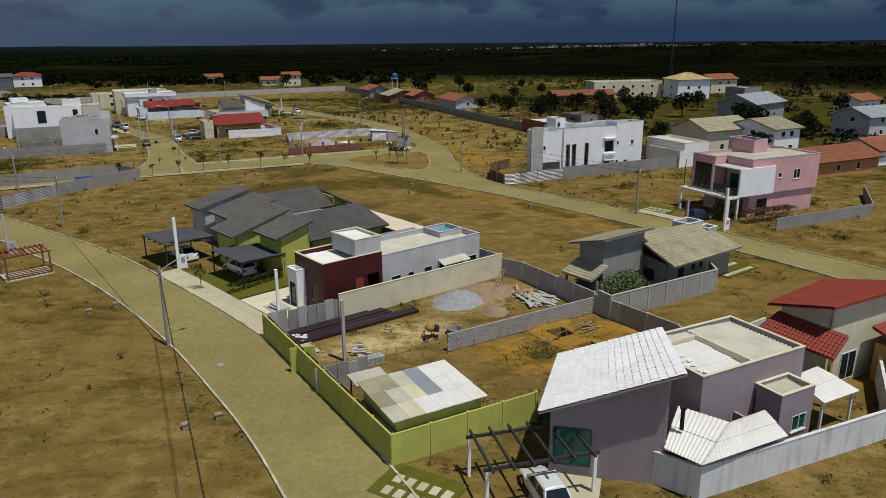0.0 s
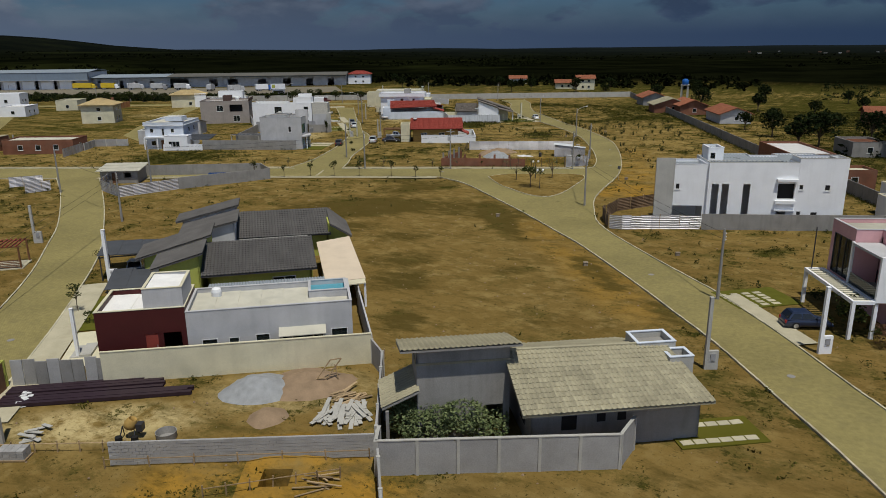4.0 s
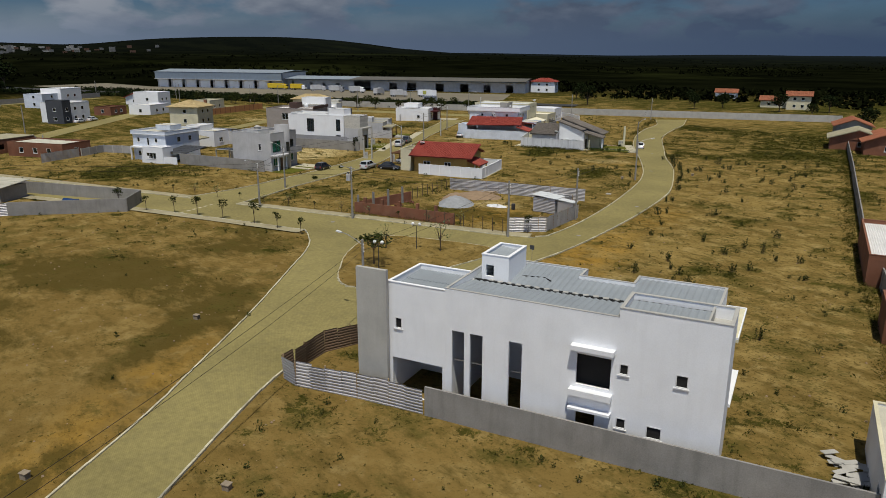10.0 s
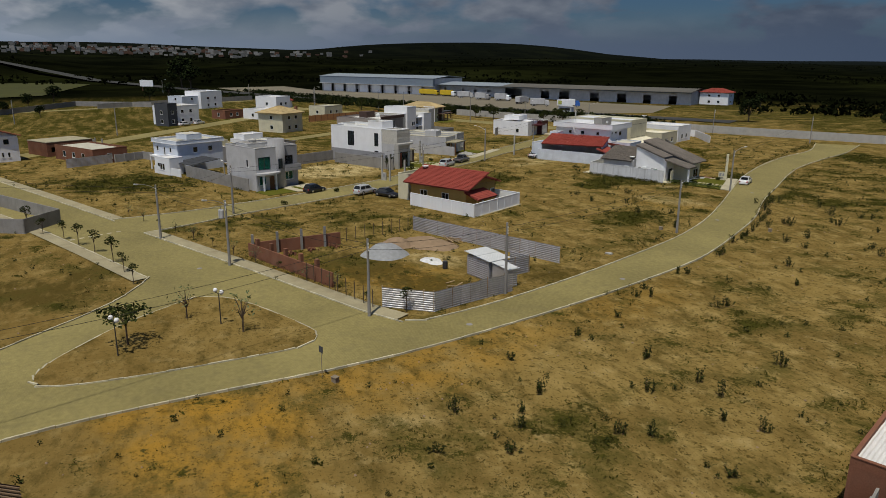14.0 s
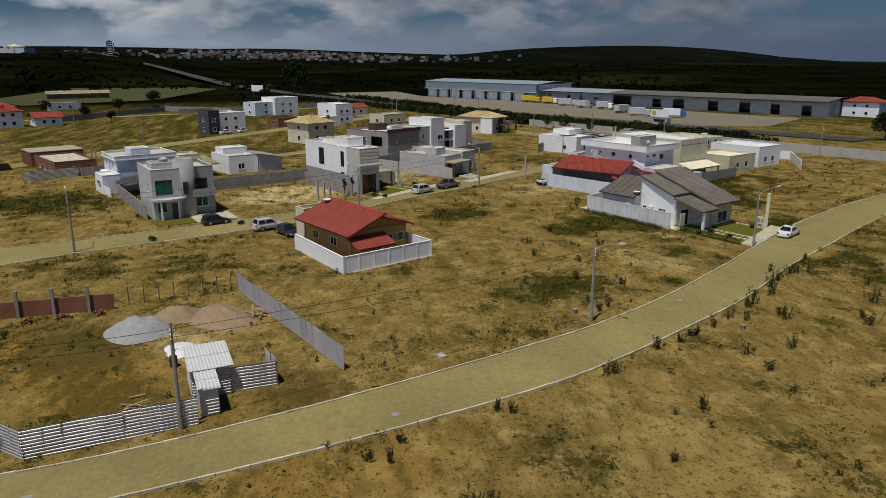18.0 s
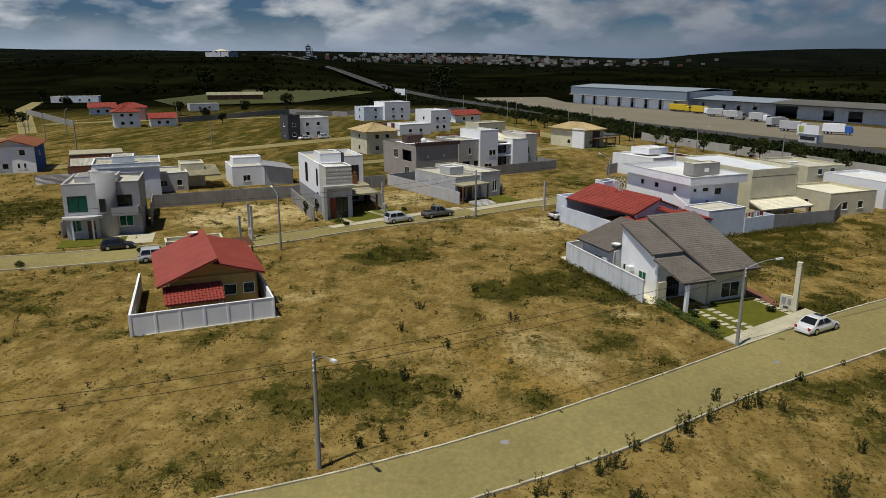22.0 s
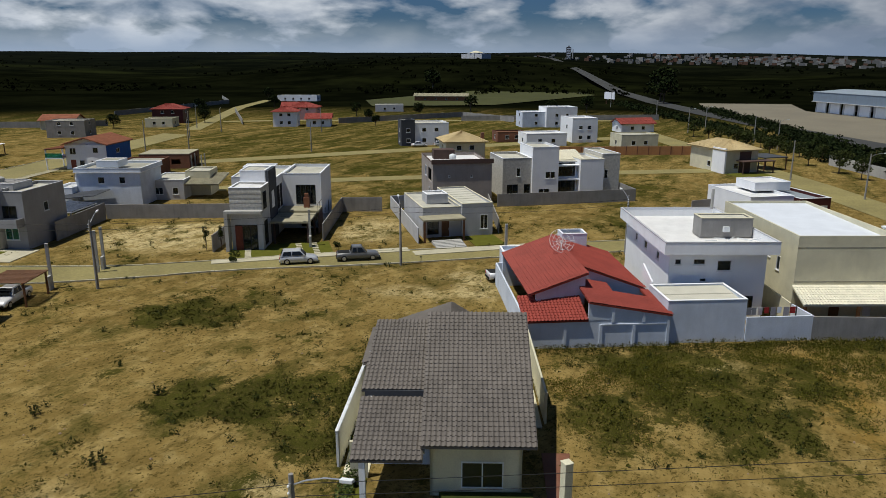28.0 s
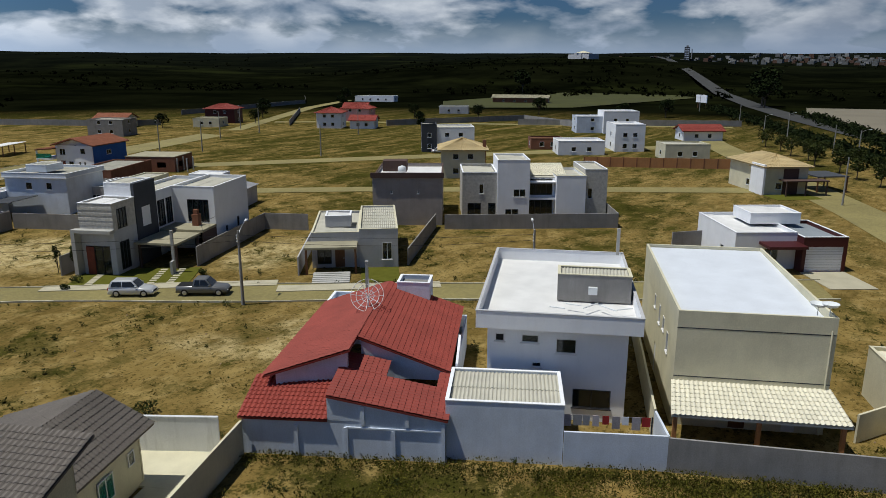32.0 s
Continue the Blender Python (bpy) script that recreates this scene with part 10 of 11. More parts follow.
def tall_weed(x, y, r, h, seed):
    """Upright stems, each with leaves along it."""
    rng = np.random.default_rng(seed)
    st = Shape()
    pts = []
    for k in range(max(6, int(14 * r))):
        a, q, hh = rng.uniform(0, 6.28), r * rng.uniform(0, 0.9), h * rng.uniform(0.45, 1.0)
        bx, by = math.cos(a) * q * 0.6, math.sin(a) * q * 0.6
        tx, ty = math.cos(a) * q + rng.normal() * 0.08, math.sin(a) * q + rng.normal() * 0.08
        st.beam((bx, by, -0.05), (tx, ty, hh), 0.012, 0.005, 3)
        for i in range(22):
            t = rng.uniform(0.15, 1.02)
            pts.append((bx + (tx - bx) * t + rng.normal() * 0.06, by + (ty - by) * t + rng.normal() * 0.06, hh * t))
    w = thing("wild_shrub", x, y, 0, "upright dark green wild shrub in dry grass", "shrub", "wild shrubs")
    part("stalk", st, M["bark"], w)["kind"] = "stuff"
    v, f = leaf_cloud(pts, 0.085, rng, 1.3)
    part("foliage", raw_mesh("foliage", v.tolist(), f.tolist(), M["bush"]), None, w)["kind"] = "stuff"


for k, (x, y, r, h) in enumerate(((-29.8, 234.1, 1.3, 1.7), (-23.5, 240.9, 1.1, 1.8), (-18.2, 236.2, 1.0, 1.5), (-49.6, 223.0, 0.8, 1.1), (-36.0, 214.8, 0.9, 1.1), (-31.6, 236.0, 0.9, 1.3), (-27.6, 232.4, 0.7, 1.2), (-42.5, 217.6, 0.7, 1.0), (-46.0, 213.0, 0.6, 1.0), (-33.5, 219.0, 0.7, 0.9), (-6.0, 213.0, 0.8, 1.3), (9.0, 181.0, 0.8, 1.2), (-14.0, 221.4, 0.8, 1.2), (-20.2, 222.0, 0.6, 1.2),
                                  (-24.5, 228.0, 0.7, 1.2), (-33.6, 239.0, 0.8, 1.4), (-17.6, 217.4, 0.6, 1.1), (-12.6, 209.4, 0.6, 1.0), (-34.8, 237.4, 0.6, 1.0), (-8.4, 199.0, 0.5, 0.9), (-26.0, 213.4, 0.6, 1.3), (-27.2, 214.6, 0.5, 1.2), (14.0, 190.0, 0.8, 1.2), (2.0, 196.0, 0.7, 1.1), (18.0, 172.0, 0.7, 1.2), (-4.0, 232.0, 0.9, 1.3), (-52.0, 214.0, 0.6, 0.9), (-58.0, 219.0, 0.6, 0.9),
                                  (-12.6, 208.8, 0.7, 1.2), (-16.4, 214.6, 0.8, 1.3), (-18.8, 219.4, 0.6, 1.0), (-22.0, 224.4, 0.7, 1.1), (-25.2, 229.0, 0.9, 1.4), (-27.6, 230.6, 0.7, 1.2), (-34.0, 240.2, 0.8, 1.3), (-21.0, 229.6, 1.2, 1.6), (-14.6, 226.0, 0.9, 1.3), (-7.8, 200.0, 0.6, 1.0))):
    tall_weed(x, y, r, h, 60 + k)
for k, (x, y, r, h) in enumerate(((-89.0, 197.0, 0.8, 0.9), (-87.0, 198.6, 0.5, 0.7), (-98.8, 205.4, 0.5, 0.9), (-70.0, 176.0, 0.5, 0.7), (-52.6, 238.6, 0.5, 0.7), (35.6, 103.5, 0.8, 1.2), (40.0, 95.6, 0.9, 1.3), (-77.0, 230.0, 0.9, 1.0), (-62.0, 165.4, 0.6, 0.8))):
    shrub("garden_shrub", x, y, r, h, "bush", "rounded green garden shrub beside a house", 300, 0.10, 90 + k)


# ---- building sites and clutter ----
def heap(name, x, y, r, h, material, label, seed=1, oval=1.0, deg=0):
    """A loose heap with a slumped, uneven outline."""
    s = Shape()
    R_, N_ = 9, 22
    for i in range(R_ + 1):
        t = i / R_
        for k in range(N_):
            w = 2 * math.pi * k / N_
            q = r * (1 + 0.22 * noise.noise(Vector((math.cos(w) * 1.5, math.sin(w) * 1.5, seed)))) * (1 - t)
            z = h * (1 - (1 - t) ** 1.5) * (1 + 0.3 * noise.noise(Vector((math.cos(w) * q, math.sin(w) * q, seed + 9)))) + 0.06 * noise.noise(Vector((k * 1.7, i * 2.1, seed)))
            s.v.append((math.cos(w) * q * oval, math.sin(w) * q, z - 0.05))
    for i in range(R_):
        for k in range(N_):
            j = (k + 1) % N_
            s.f.append([i * N_ + k, i * N_ + j, (i + 1) * N_ + j, (i + 1) * N_ + k])
    ob = solo(name, s, M[material], label, "heap", smooth=True, x=x, y=y, deg=deg)
    return soil_values(ob, -0.8, 1.0) if material == "soil" else ob


heap("gravel_mound", 1.0, 65.0, 2.3, 1.1, "gravel", "pale grey gravel heap in the building lot", 1, 1.25, 40)
heap("sand_mound", 3.6, 67.2, 2.6, 0.9, "sand", "brown sand heap behind the gravel", 2, 1.3, 30)
heap("sand_mound", 4.2, 62.2, 1.4, 0.6, "sand", "small brown sand heap", 3)
heap("soil_mound", 8.2, 59.8, 2.2, 0.5, "soil", "low heap of orange excavated soil beside the pits", 4, 1.4, 30)
heap("soil_mound", 14.0, 56.4, 1.5, 0.45, "soil", "low heap of orange excavated soil beside the pits", 5, 1.6, 110)
heap("gravel_mound", -28.0, 171.3, 2.7, 1.5, "gravel", "grey gravel heap in the fenced building lot", 6, 1.2, 20)
heap("soil_mound", -30.5, 178.0, 3.0, 0.9, "sand", "reddish brown soil heap behind the gravel", 7, 1.4, 30)
heap("soil_mound", -31.5, 173.9, 2.3, 1.1, "sand", "grey-brown soil heap in the fenced lot", 8)
heap("sand_mound", -23.3, 175.4, 1.3, 0.25, "white_dirty", "flattened pale heap of cement and sand", 9, 1.5, 10)
for k, (a, b) in enumerate((((-13.4, 54.4), (-2.9, 62.2)), ((-13.6, 54.75), (-3.4, 62.3)), ((-13.8, 55.1), (-3.3, 62.8)), ((-14.0, 55.4), (-5.4, 61.9)), ((-14.4, 55.9), (-5.8, 62.4)), ((-14.6, 56.2), (-6.2, 62.6)), ((-14.8, 56.5), (-7.6, 62.1)))):
    v = Vector((b[0] - a[0], b[1] - a[1], 0))
    L = v.length
    bs = Shape().grid([-0.17, -0.14, 0.14, 0.17], [0.02, 0.05, 0.25, 0.28], lambda i, j: i != 1 or j != 1, lambda u, q, z: (L * q, u, z))
    solo("steel_beam", bs, M["purple"], "long dark purple steel beam lying on the soil", "steel beam", x=a[0], y=a[1], deg=math.degrees(math.atan2(v.y, v.x)), z=0.01 * (k % 2), group="steel beams")


def plank_pile(x, y, deg, n, L, w, spread, label, name="timber_pile", material="rawwood", z0=0.02, group=""):
    g = thing(name, x, y, deg, label, "timber pile" if material == "rawwood" else "rubble pile", group)
    me = [Shape().box(-L * q / 2, -w / 2, 0, L * q / 2, w / 2, 0.04).mesh("plank", M[material]) for q in (1.0, 0.75, 0.5)]
    for k in range(n):
        o = part("plank", me[k % 3], None, g)
        o.matrix_local = Matrix.Translation((random.uniform(-spread, spread) * 0.6, random.uniform(-spread, spread), z0 + 0.05 * (k * 6 / n))) @ Matrix.Rotation(radians(random.uniform(-35, 35)), 4, "Z") @ Matrix.Rotation(radians(random.uniform(-5, 5)), 4, "Y")
    return g


plank_pile(8.4, 64.8, 118, 46, 2.4, 0.28, 1.5, "jumbled pile of broken pale boards and slabs", "debris_pile", "concrete")
plank_pile(7.4, 66.8, 60, 24, 2.0, 0.18, 1.1, "scattered raw timber boards on the building lot")
plank_pile(-1.5, 68.2, 35, 14, 2.6, 0.12, 0.8, "raw timber offcuts on the sand")
plank_pile(12.2, 57.6, 20, 8, 2.2, 0.10, 1.0, "few loose boards beside the pits")
plank_pile(-7.5, 53.6, 30, 10, 1.2, 0.25, 0.8, "stacked grey blocks and boards in the lot", material="concrete", name="block_pile")
plank_pile(-12.6, 56.0, 30, 26, 0.5, 0.3, 0.9, "pale rubble heap by the slab wall", material="white_dirty", name="rubble_pile")
plank_pile(-30.9, 182.0, 28, 16, 2.8, 0.15, 1.2, "raw timber boards stacked in the fenced lot")
plank_pile(-14.0, 174.2, 100, 5, 2.2, 0.12, 1.3, "loose timber boards near the brick walls")
plank_pile(42.4, 141.0, 40, 26, 1.4, 0.4, 1.6, "pale rubble and broken slabs behind the rough wall", material="concrete", name="rubble_pile")
solo("concrete_ring", Shape().lathe([(0.5, 0.0), (0.5, 0.7), (0.4, 0.7), (0.4, 0.05), (0.05, 0.05)], 16), M["concrete"], "open concrete ring standing beside rubble", "concrete ring", x=44.4, y=141.6)
mx = thing("cement_mixer", -1.9, 56.2, 30, "small dark cement mixer with a tilted drum", "cement mixer")
dr = Shape().lathe([(0.12, 0.0), (0.36, 0.12), (0.42, 0.42), (0.26, 0.78), (0.24, 0.8), (0.36, 0.42), (0.1, 0.1)], 14)
dm = Matrix.Translation((0, 0, 0.62)) @ Matrix.Rotation(radians(28), 4, "Y")
dr.v = [tuple(dm @ Vector(v)) for v in dr.v]
part("drum", dr, M["ochre"], mx, smooth=True)
for u in (-0.5, 0.5):
    part("stand", Shape().beam((u, -0.4, 0), (u * 0.7, 0, 0.8), 0.04), M["steel"], mx)
    part("stand", Shape().beam((u, 0.4, 0), (u * 0.7, 0, 0.8), 0.04), M["steel"], mx)
    part("wheel", Shape().lathe([(0.05, 0), (0.22, 0.02), (0.22, 0.3), (0.05, 0.32)], 10, (u, -0.45)), M["black"], mx)
part("motor_box", Shape().box(0.55, -0.25, 0.5, 0.95, 0.25, 1.0), M["steel"], mx)
solo("round_trough", Shape().lathe([(0.6, 0.0), (0.66, 0.5), (0.62, 0.5), (0.55, 0.06), (0.02, 0.06)], 20), M["render"], "round grey open mixing trough", "trough", x=0.3, y=57.2)
lf = thing("lattice_frame", 4.8, 67.4, 50, "leaning raw timber lattice frame on the heap", "lattice frame")
for a, b in (((-1, 0, 0), (0.6, 0, 2.0)), ((-0.2, 0, 0), (1.4, 0, 2.0)), ((-1, 0, 0.1), (-0.2, 0, 0.1)), ((-0.5, 0, 0.7), (0.3, 0, 0.7)), ((0, 0, 1.3), (0.8, 0, 1.3)), ((0.6, 0, 2.0), (1.4, 0, 2.0)), ((1.2, 0.0, 0), (0.9, 0, 1.6))):
    part("batten", Shape().beam(a, b, 0.05), M["rawwood"], lf)
stk = Shape().box(-0.03, -0.03, -0.1, 0.03, 0.03, 0.75).mesh("timber_stake", M["rawwood"])
for k, (a, b) in enumerate((((-0.3, 53.2), (13.0, 61.2)), ((-8.0, 51.0), (-0.8, 55.0)), ((7.0, 53.8), (12.6, 58.8)), ((-2.4, 68.6), (6.0, 73.6)))):
    sf = thing("stake_line", a[0], a[1], 0, "row of short raw timber stakes with a rail", "stakes", "stake rows")
    n = 7
    for i in range(n):
        o = part("stake", stk, None, sf)
        o.matrix_local = Matrix.Translation(((b[0] - a[0]) * i / (n - 1), (b[1] - a[1]) * i / (n - 1), 0)) @ Matrix.Rotation(radians(random.uniform(-8, 8)), 4, "X")
    part("rail", Shape().beam((0, 0, 0.55), (b[0] - a[0], b[1] - a[1], 0.6), 0.03), M["rawwood"], sf)
bp = thing("block_pallet", -6.6, 50.6, 29, "stack of dark grey blocks on a pallet", "block stack")
for i in range(4):
    for j in range(2):
        for k in range(3):
            part("block", Shape().box(i * 0.41, j * 0.42, 0.1 + k * 0.2, i * 0.41 + 0.39, j * 0.42 + 0.4, 0.29 + k * 0.2), M["block"], bp)
part("pallet", Shape().box(-0.05, -0.05, 0, 1.7, 0.9, 0.1), M["rawwood"], bp)
rp = thing("red_pergola", -46.2, 72.0, 42, "small red-brown timber pergola over a slab", "pergola")
part("floor_slab", Shape().box(-0.2, -0.2, -0.1, 4.4, 3.2, 0.1), M["pave"], rp)
posts(rp, [(0, 0), (4.2, 0), (0, 3.0), (4.2, 3.0)], 2.5, 0.08, "wood")
for k in range(10):
    part("rafter", Shape().box(-0.2 + k * 0.47, -0.3, 2.6, -0.1 + k * 0.47, 3.3, 2.72), M["tile_red"], rp)
for y in (0, 3.0):
    part("beam", Shape().box(-0.3, y - 0.06, 2.48, 4.5, y + 0.06, 2.6), M["wood"], rp)
for k in range(5):
    part("rail", Shape().box(0, -0.04, 0.2 + k * 0.18, 4.2, 0.04, 0.28 + k * 0.18), M["wood"], rp)

M["zinc_light"] = mat("new_zinc_sheet", (0.58, 0.60, 0.61), rough=0.55, metal=0.1, var=0.1, dirty=0.2, dirt=(0.4, 0.38, 0.36))
# fenced building lot at the junction
boundary_wall([(-33.4, 155.9), (-34.8, 167.5)], 1.55, "unplastered red brick wall closing the building lot", "brick", "brick", th=0.16, gap=40, panels=False)
boundary_wall([(-33.3, 156.0), (-17.9, 162.3)], 1.6, "unplastered red brick front wall along the street", "brick", "brick", th=0.16, gap=40, panels=False)
bc = thing("brick_columns", -33.4, 155.9, 0, "row of unfinished red brick columns above the wall", "column", "brick columns")
for k in range(5):
    o = part("column", Shape().box(-0.2, -0.2, -0.05, 0.2, 0.2, 2.35), M["brick"], bc)
    o.matrix_local = pose(1.5 + 2.75 * k, 0.9 + 1.14 * k, 0, 0, 0, 22)
bc = thing("concrete_columns", -33.4, 155.9, 0, "row of raw concrete columns along the brick wall", "column", "concrete columns")
for k in range(4):
    o = part("column", Shape().box(-0.13, -0.13, -0.05, 0.13, 0.13, 2.6), M["render"], bc)
    o.matrix_local = pose(0.15 - 0.36 * k, 0.5 + 3.0 * k, 0, 0, 0, 5)
bm_ = Shape().box(-0.14, -0.07, 0, 0.14, 0.07, 0.17).mesh("brick", M["brick"])
for px, py in ((-32.2, 160.7), (-33.0, 163.4), (-33.7, 166.4)):
    bp_ = thing("brick_pile", px, py, random.uniform(0, 90), "small loose pile of red hollow bricks", "brick pile", "brick piles")
    for k in range(14):
        o = part("brick", bm_, None, bp_); o.matrix_local = pose(random.gauss(0, 0.3), random.gauss(0, 0.3), 0.0 if k < 9 else 0.17, 0, 0, random.uniform(0, 180))
plant("young_street_tree", -8.3, 166.9, young[0], "thin young leafy tree beside the corner hoarding", "tree", "young street trees", 0.9, 20)
wf = thing("stake_fence", -22.5, 160.6, 0, "row of thin timber stakes round the building lot", "fence")
for k in range(9):
    part("stake", Shape().beam((k * 1.45 + 0.6, k * 0.48 - 0.2, -0.1), (k * 1.45 + 0.6 + random.uniform(-0.1, 0.1), k * 0.48 - 0.2, 1.9), 0.05), M["bark"], wf)
for k in range(8):
    part("stake", Shape().beam((-13.4 - 0.38 * k, 8.0 + 1.35 * k, -0.1), (-13.4 - 0.38 * k, 8.0 + 1.35 * k, 1.8), 0.05), M["bark"], wf)
zinc_fence([(-10.4, 165.2), (-7.2, 169.3), (-9.9, 179.0)], 2.0, "bright corrugated zinc sheet hoarding at the corner", lean=3)
zinc_fence([(-38.4, 178.7), (-16.8, 188.8)], 2.0, "long bright corrugated zinc sheet hoarding", lean=2)
zinc_fence([(-14.3, 179.9), (-15.1, 183.9), (-17.8, 183.0)], 1.9, "corrugated zinc sheets closing the building lot", lean=3)
zs = thing("zinc_shed", -13.4, 178.2, 105, "small site shed of zinc sheets with pale roof", "shed")
walls(zs, 0, 0.2, 2.6, 3.8, -0.05, 2.25, "zinc", [("E", 1.2, 2.1, 0, 1.95, "door", "rawwood")], th=0.06)
sheet_roof(zs, [(-0.2, -0.1, 2.3), (2.9, -0.1, 2.3), (2.9, 4.1, 2.6), (-0.2, 4.1, 2.6)], "zinc_light", amp=0.02)
walls(zs, 0.2, -2.6, 1.4, -0.1, -0.05, 1.95, "zinc", th=0.06, room=False)
for x, y, d, w_, h_ in ((-0.01, 0.19, 0, 2.62, 2.2), (2.62, 3.81, 180, 2.63, 2.2), (-0.01, 3.81, -90, 3.62, 2.2), (2.61, 0.19, 90, 0.98, 2.2), (0.19, -2.61, 0, 1.22, 1.9), (1.41, -2.61, 90, 2.4, 1.9)):
    o = part("zinc_sheet", zinc_sheet(w_, h_, "zinc"), None, zs)
    o.matrix_local = pose(x, y, 0.0, 0, 0, d) @ Matrix.Diagonal((1, -1, 1, 1))
sheet_roof(zs, [(0.1, -2.8, 2.0), (1.6, -2.8, 2.0), (1.6, 0.0, 2.2), (0.1, 0.0, 2.2)], "zinc_light", amp=0.02)
solo("oil_barrel", Shape().lathe([(0.28, 0), (0.3, 0.1), (0.31, 0.45), (0.3, 0.8), (0.26, 0.9)], 14), M["steel"], "dark oil barrel beside the site shed", "barrel", x=-19.8, y=175.7)

# walled lot with zinc and grey block
zinc_fence([(-66.6, 106), (-63.2, 115.3)], 1.9, "corrugated zinc sheets closing the walled lot", lean=3)
boundary_wall([(-63.2, 115.3), (-55.4, 129.7), (-61, 133.5), (-84, 119)], 2.0, "grey rendered wall round the walled lot", "render", "render", gap=60, panels=False)
zinc_fence([(-84, 101), (-82.7, 104.7)], 1.8, "corrugated zinc sheets by the far kerb", lean=3)
zinc_fence([(-91.8, 103), (-88.6, 107.2)], 1.8, "corrugated zinc sheets by the far kerb", lean=3)
zinc_fence([(-84, 119), (-74.5, 108.5), (-66.6, 106)], 1.9, "corrugated zinc sheets round the walled lot", lean=2)
zs = thing("store_shed", -80.0, 112.6, 33, "low store shed with a broad pale roof", "shed")
walls(zs, 0, 0, 6.5, 5.0, -0.05, 2.3, "render", [("S", 2.0, 3.0, 0, 2.0, "door", "wood"), ("S", 4.2, 5.4, 1.0, 1.9, "hole")])
sheet_roof(zs, [(-0.6, -0.6, 2.35), (7.1, -0.6, 2.35), (7.1, 5.5, 2.9), (-0.6, 5.5, 2.9)], "cream_roof")
sp = thing("solar_panel", -63.2, 121.8, 30, "tilted blue solar panel on a steel rack", "solar panel")
M["solar"] = mat("blue_solar_cells", (0.02, 0.05, 0.14), rough=0.2, var=0.1)
for i in range(3):
    pn = part("panel", Shape().slab([(i * 1.05, 0, 0.6), (i * 1.05 + 1.0, 0, 0.6), (i * 1.05 + 1.0, 1.4, 1.6), (i * 1.05, 1.4, 1.6)], 0.05), M["solar"], sp)
    part("leg", Shape().beam((i * 1.05 + 0.5, 1.2, 0), (i * 1.05 + 0.5, 1.2, 1.42), 0.03), M["chrome"], sp)
    part("leg", Shape().beam((i * 1.05 + 0.5, 0.15, 0), (i * 1.05 + 0.5, 0.15, 0.66), 0.03), M["chrome"], sp)

# landmarks beyond the estate
ms = thing("radio_mast", 122, 383, 0, "very tall thin lattice radio mast", "mast")
for k in range(3):
    a = 2.094 * k
    part("leg", rings([(0.8 * math.cos(a), 0.8 * math.sin(a), 0, 0.12), (0.15 * math.cos(a), 0.15 * math.sin(a), 62, 0.09)], 5), M["steel"], ms)
for k in range(30):
    z, r = k * 2.05, 0.8 - 0.65 * k / 30
    part("brace", Shape().beam((r, 0, z), (-0.5 * r, 0.87 * r, z + 1.9), 0.05).beam((-0.5 * r, 0.87 * r, z), (-0.5 * r, -0.87 * r, z + 1.9), 0.05), M["steel"], ms)
wt = thing("water_tower", -21, 349, 0, "blue water tank on a concrete tower", "water tower")
posts(wt, [(-1.2, -1.2), (1.2, -1.2), (1.2, 1.2), (-1.2, 1.2)], 6.0, 0.2, "concrete")
part("platform", Shape().box(-1.6, -1.6, 6.0, 1.6, 1.6, 6.3), M["concrete"], wt)
part("tank", Shape().lathe([(1.2, 6.3), (1.35, 6.5), (1.35, 8.0), (0.9, 8.5), (0.3, 8.7)], 16), M["tank"], wt, smooth=True)
tw = thing("tower_block", -1503, -208, 20, "distant tall tower block on the ridge", "tower block", z=height(-1503, -208) - 1)
part("wall", Shape().box(-5, -5, 0, 5, 5, 27), M["darkgrey"], tw)
part("roof_room", Shape().box(-2, -2, 27, 2, 2, 30), M["grey"], tw)
for q in range(7):
    part("window_band", Shape().box(-5.1, -4, 3 + q * 3.4, 5.1, 4, 4.4 + q * 3.4), M["bluewhite"], tw)
part("chimney", rings([(-26, 10, 0, 1.4), (-26, 10, 24, 0.9)], 8), M["grey"], tw)
hb = thing("hilltop_building", -1062, -217, 62, "large white building standing on the ridge", "building", z=height(-1062, -217) - 0.5)
part("wall", Shape().box(-26, -9, 0, 26, 9, 7), M["lightgrey"], hb)
part("wing", Shape().box(-9, -10, 0, 9, 10, 9), M["lightgrey"], hb)
part("roof", Shape().lathe([(11.5, 9.0), (6, 10.6), (0.4, 12.0)], 8), M["cream"], hb)
for k in range(9):
    part("window", Shape().box(-24 + k * 5.6, 8.9, 2, -22 + k * 5.6, 9.15, 5), M["dark"], hb)
bb = thing("billboard", -452, 150, 50, "white roadside billboard beside the highway", "billboard")
part("panel", Shape().box(-5, -0.2, 3, 5, 0.2, 7), M["white"], bb)
for u in (-3.5, 3.5):
    part("post", Shape().box(u - 0.2, 0.2, -0.2, u + 0.2, 0.6, 6.5), M["wood"], bb)
# town tones lowered: cloud shade put into the plaster and roof colours
M["town_pale"] = mat("cloud_shaded_pale_plaster", (0.30, 0.29, 0.27), var=0.3)
M["town_grey"] = mat("cloud_shaded_grey_plaster", (0.15, 0.15, 0.145), var=0.3)
M["town_roof"] = mat("cloud_shaded_clay_roof", (0.11, 0.060, 0.040), var=0.3)
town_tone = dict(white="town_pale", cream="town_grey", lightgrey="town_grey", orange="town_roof")
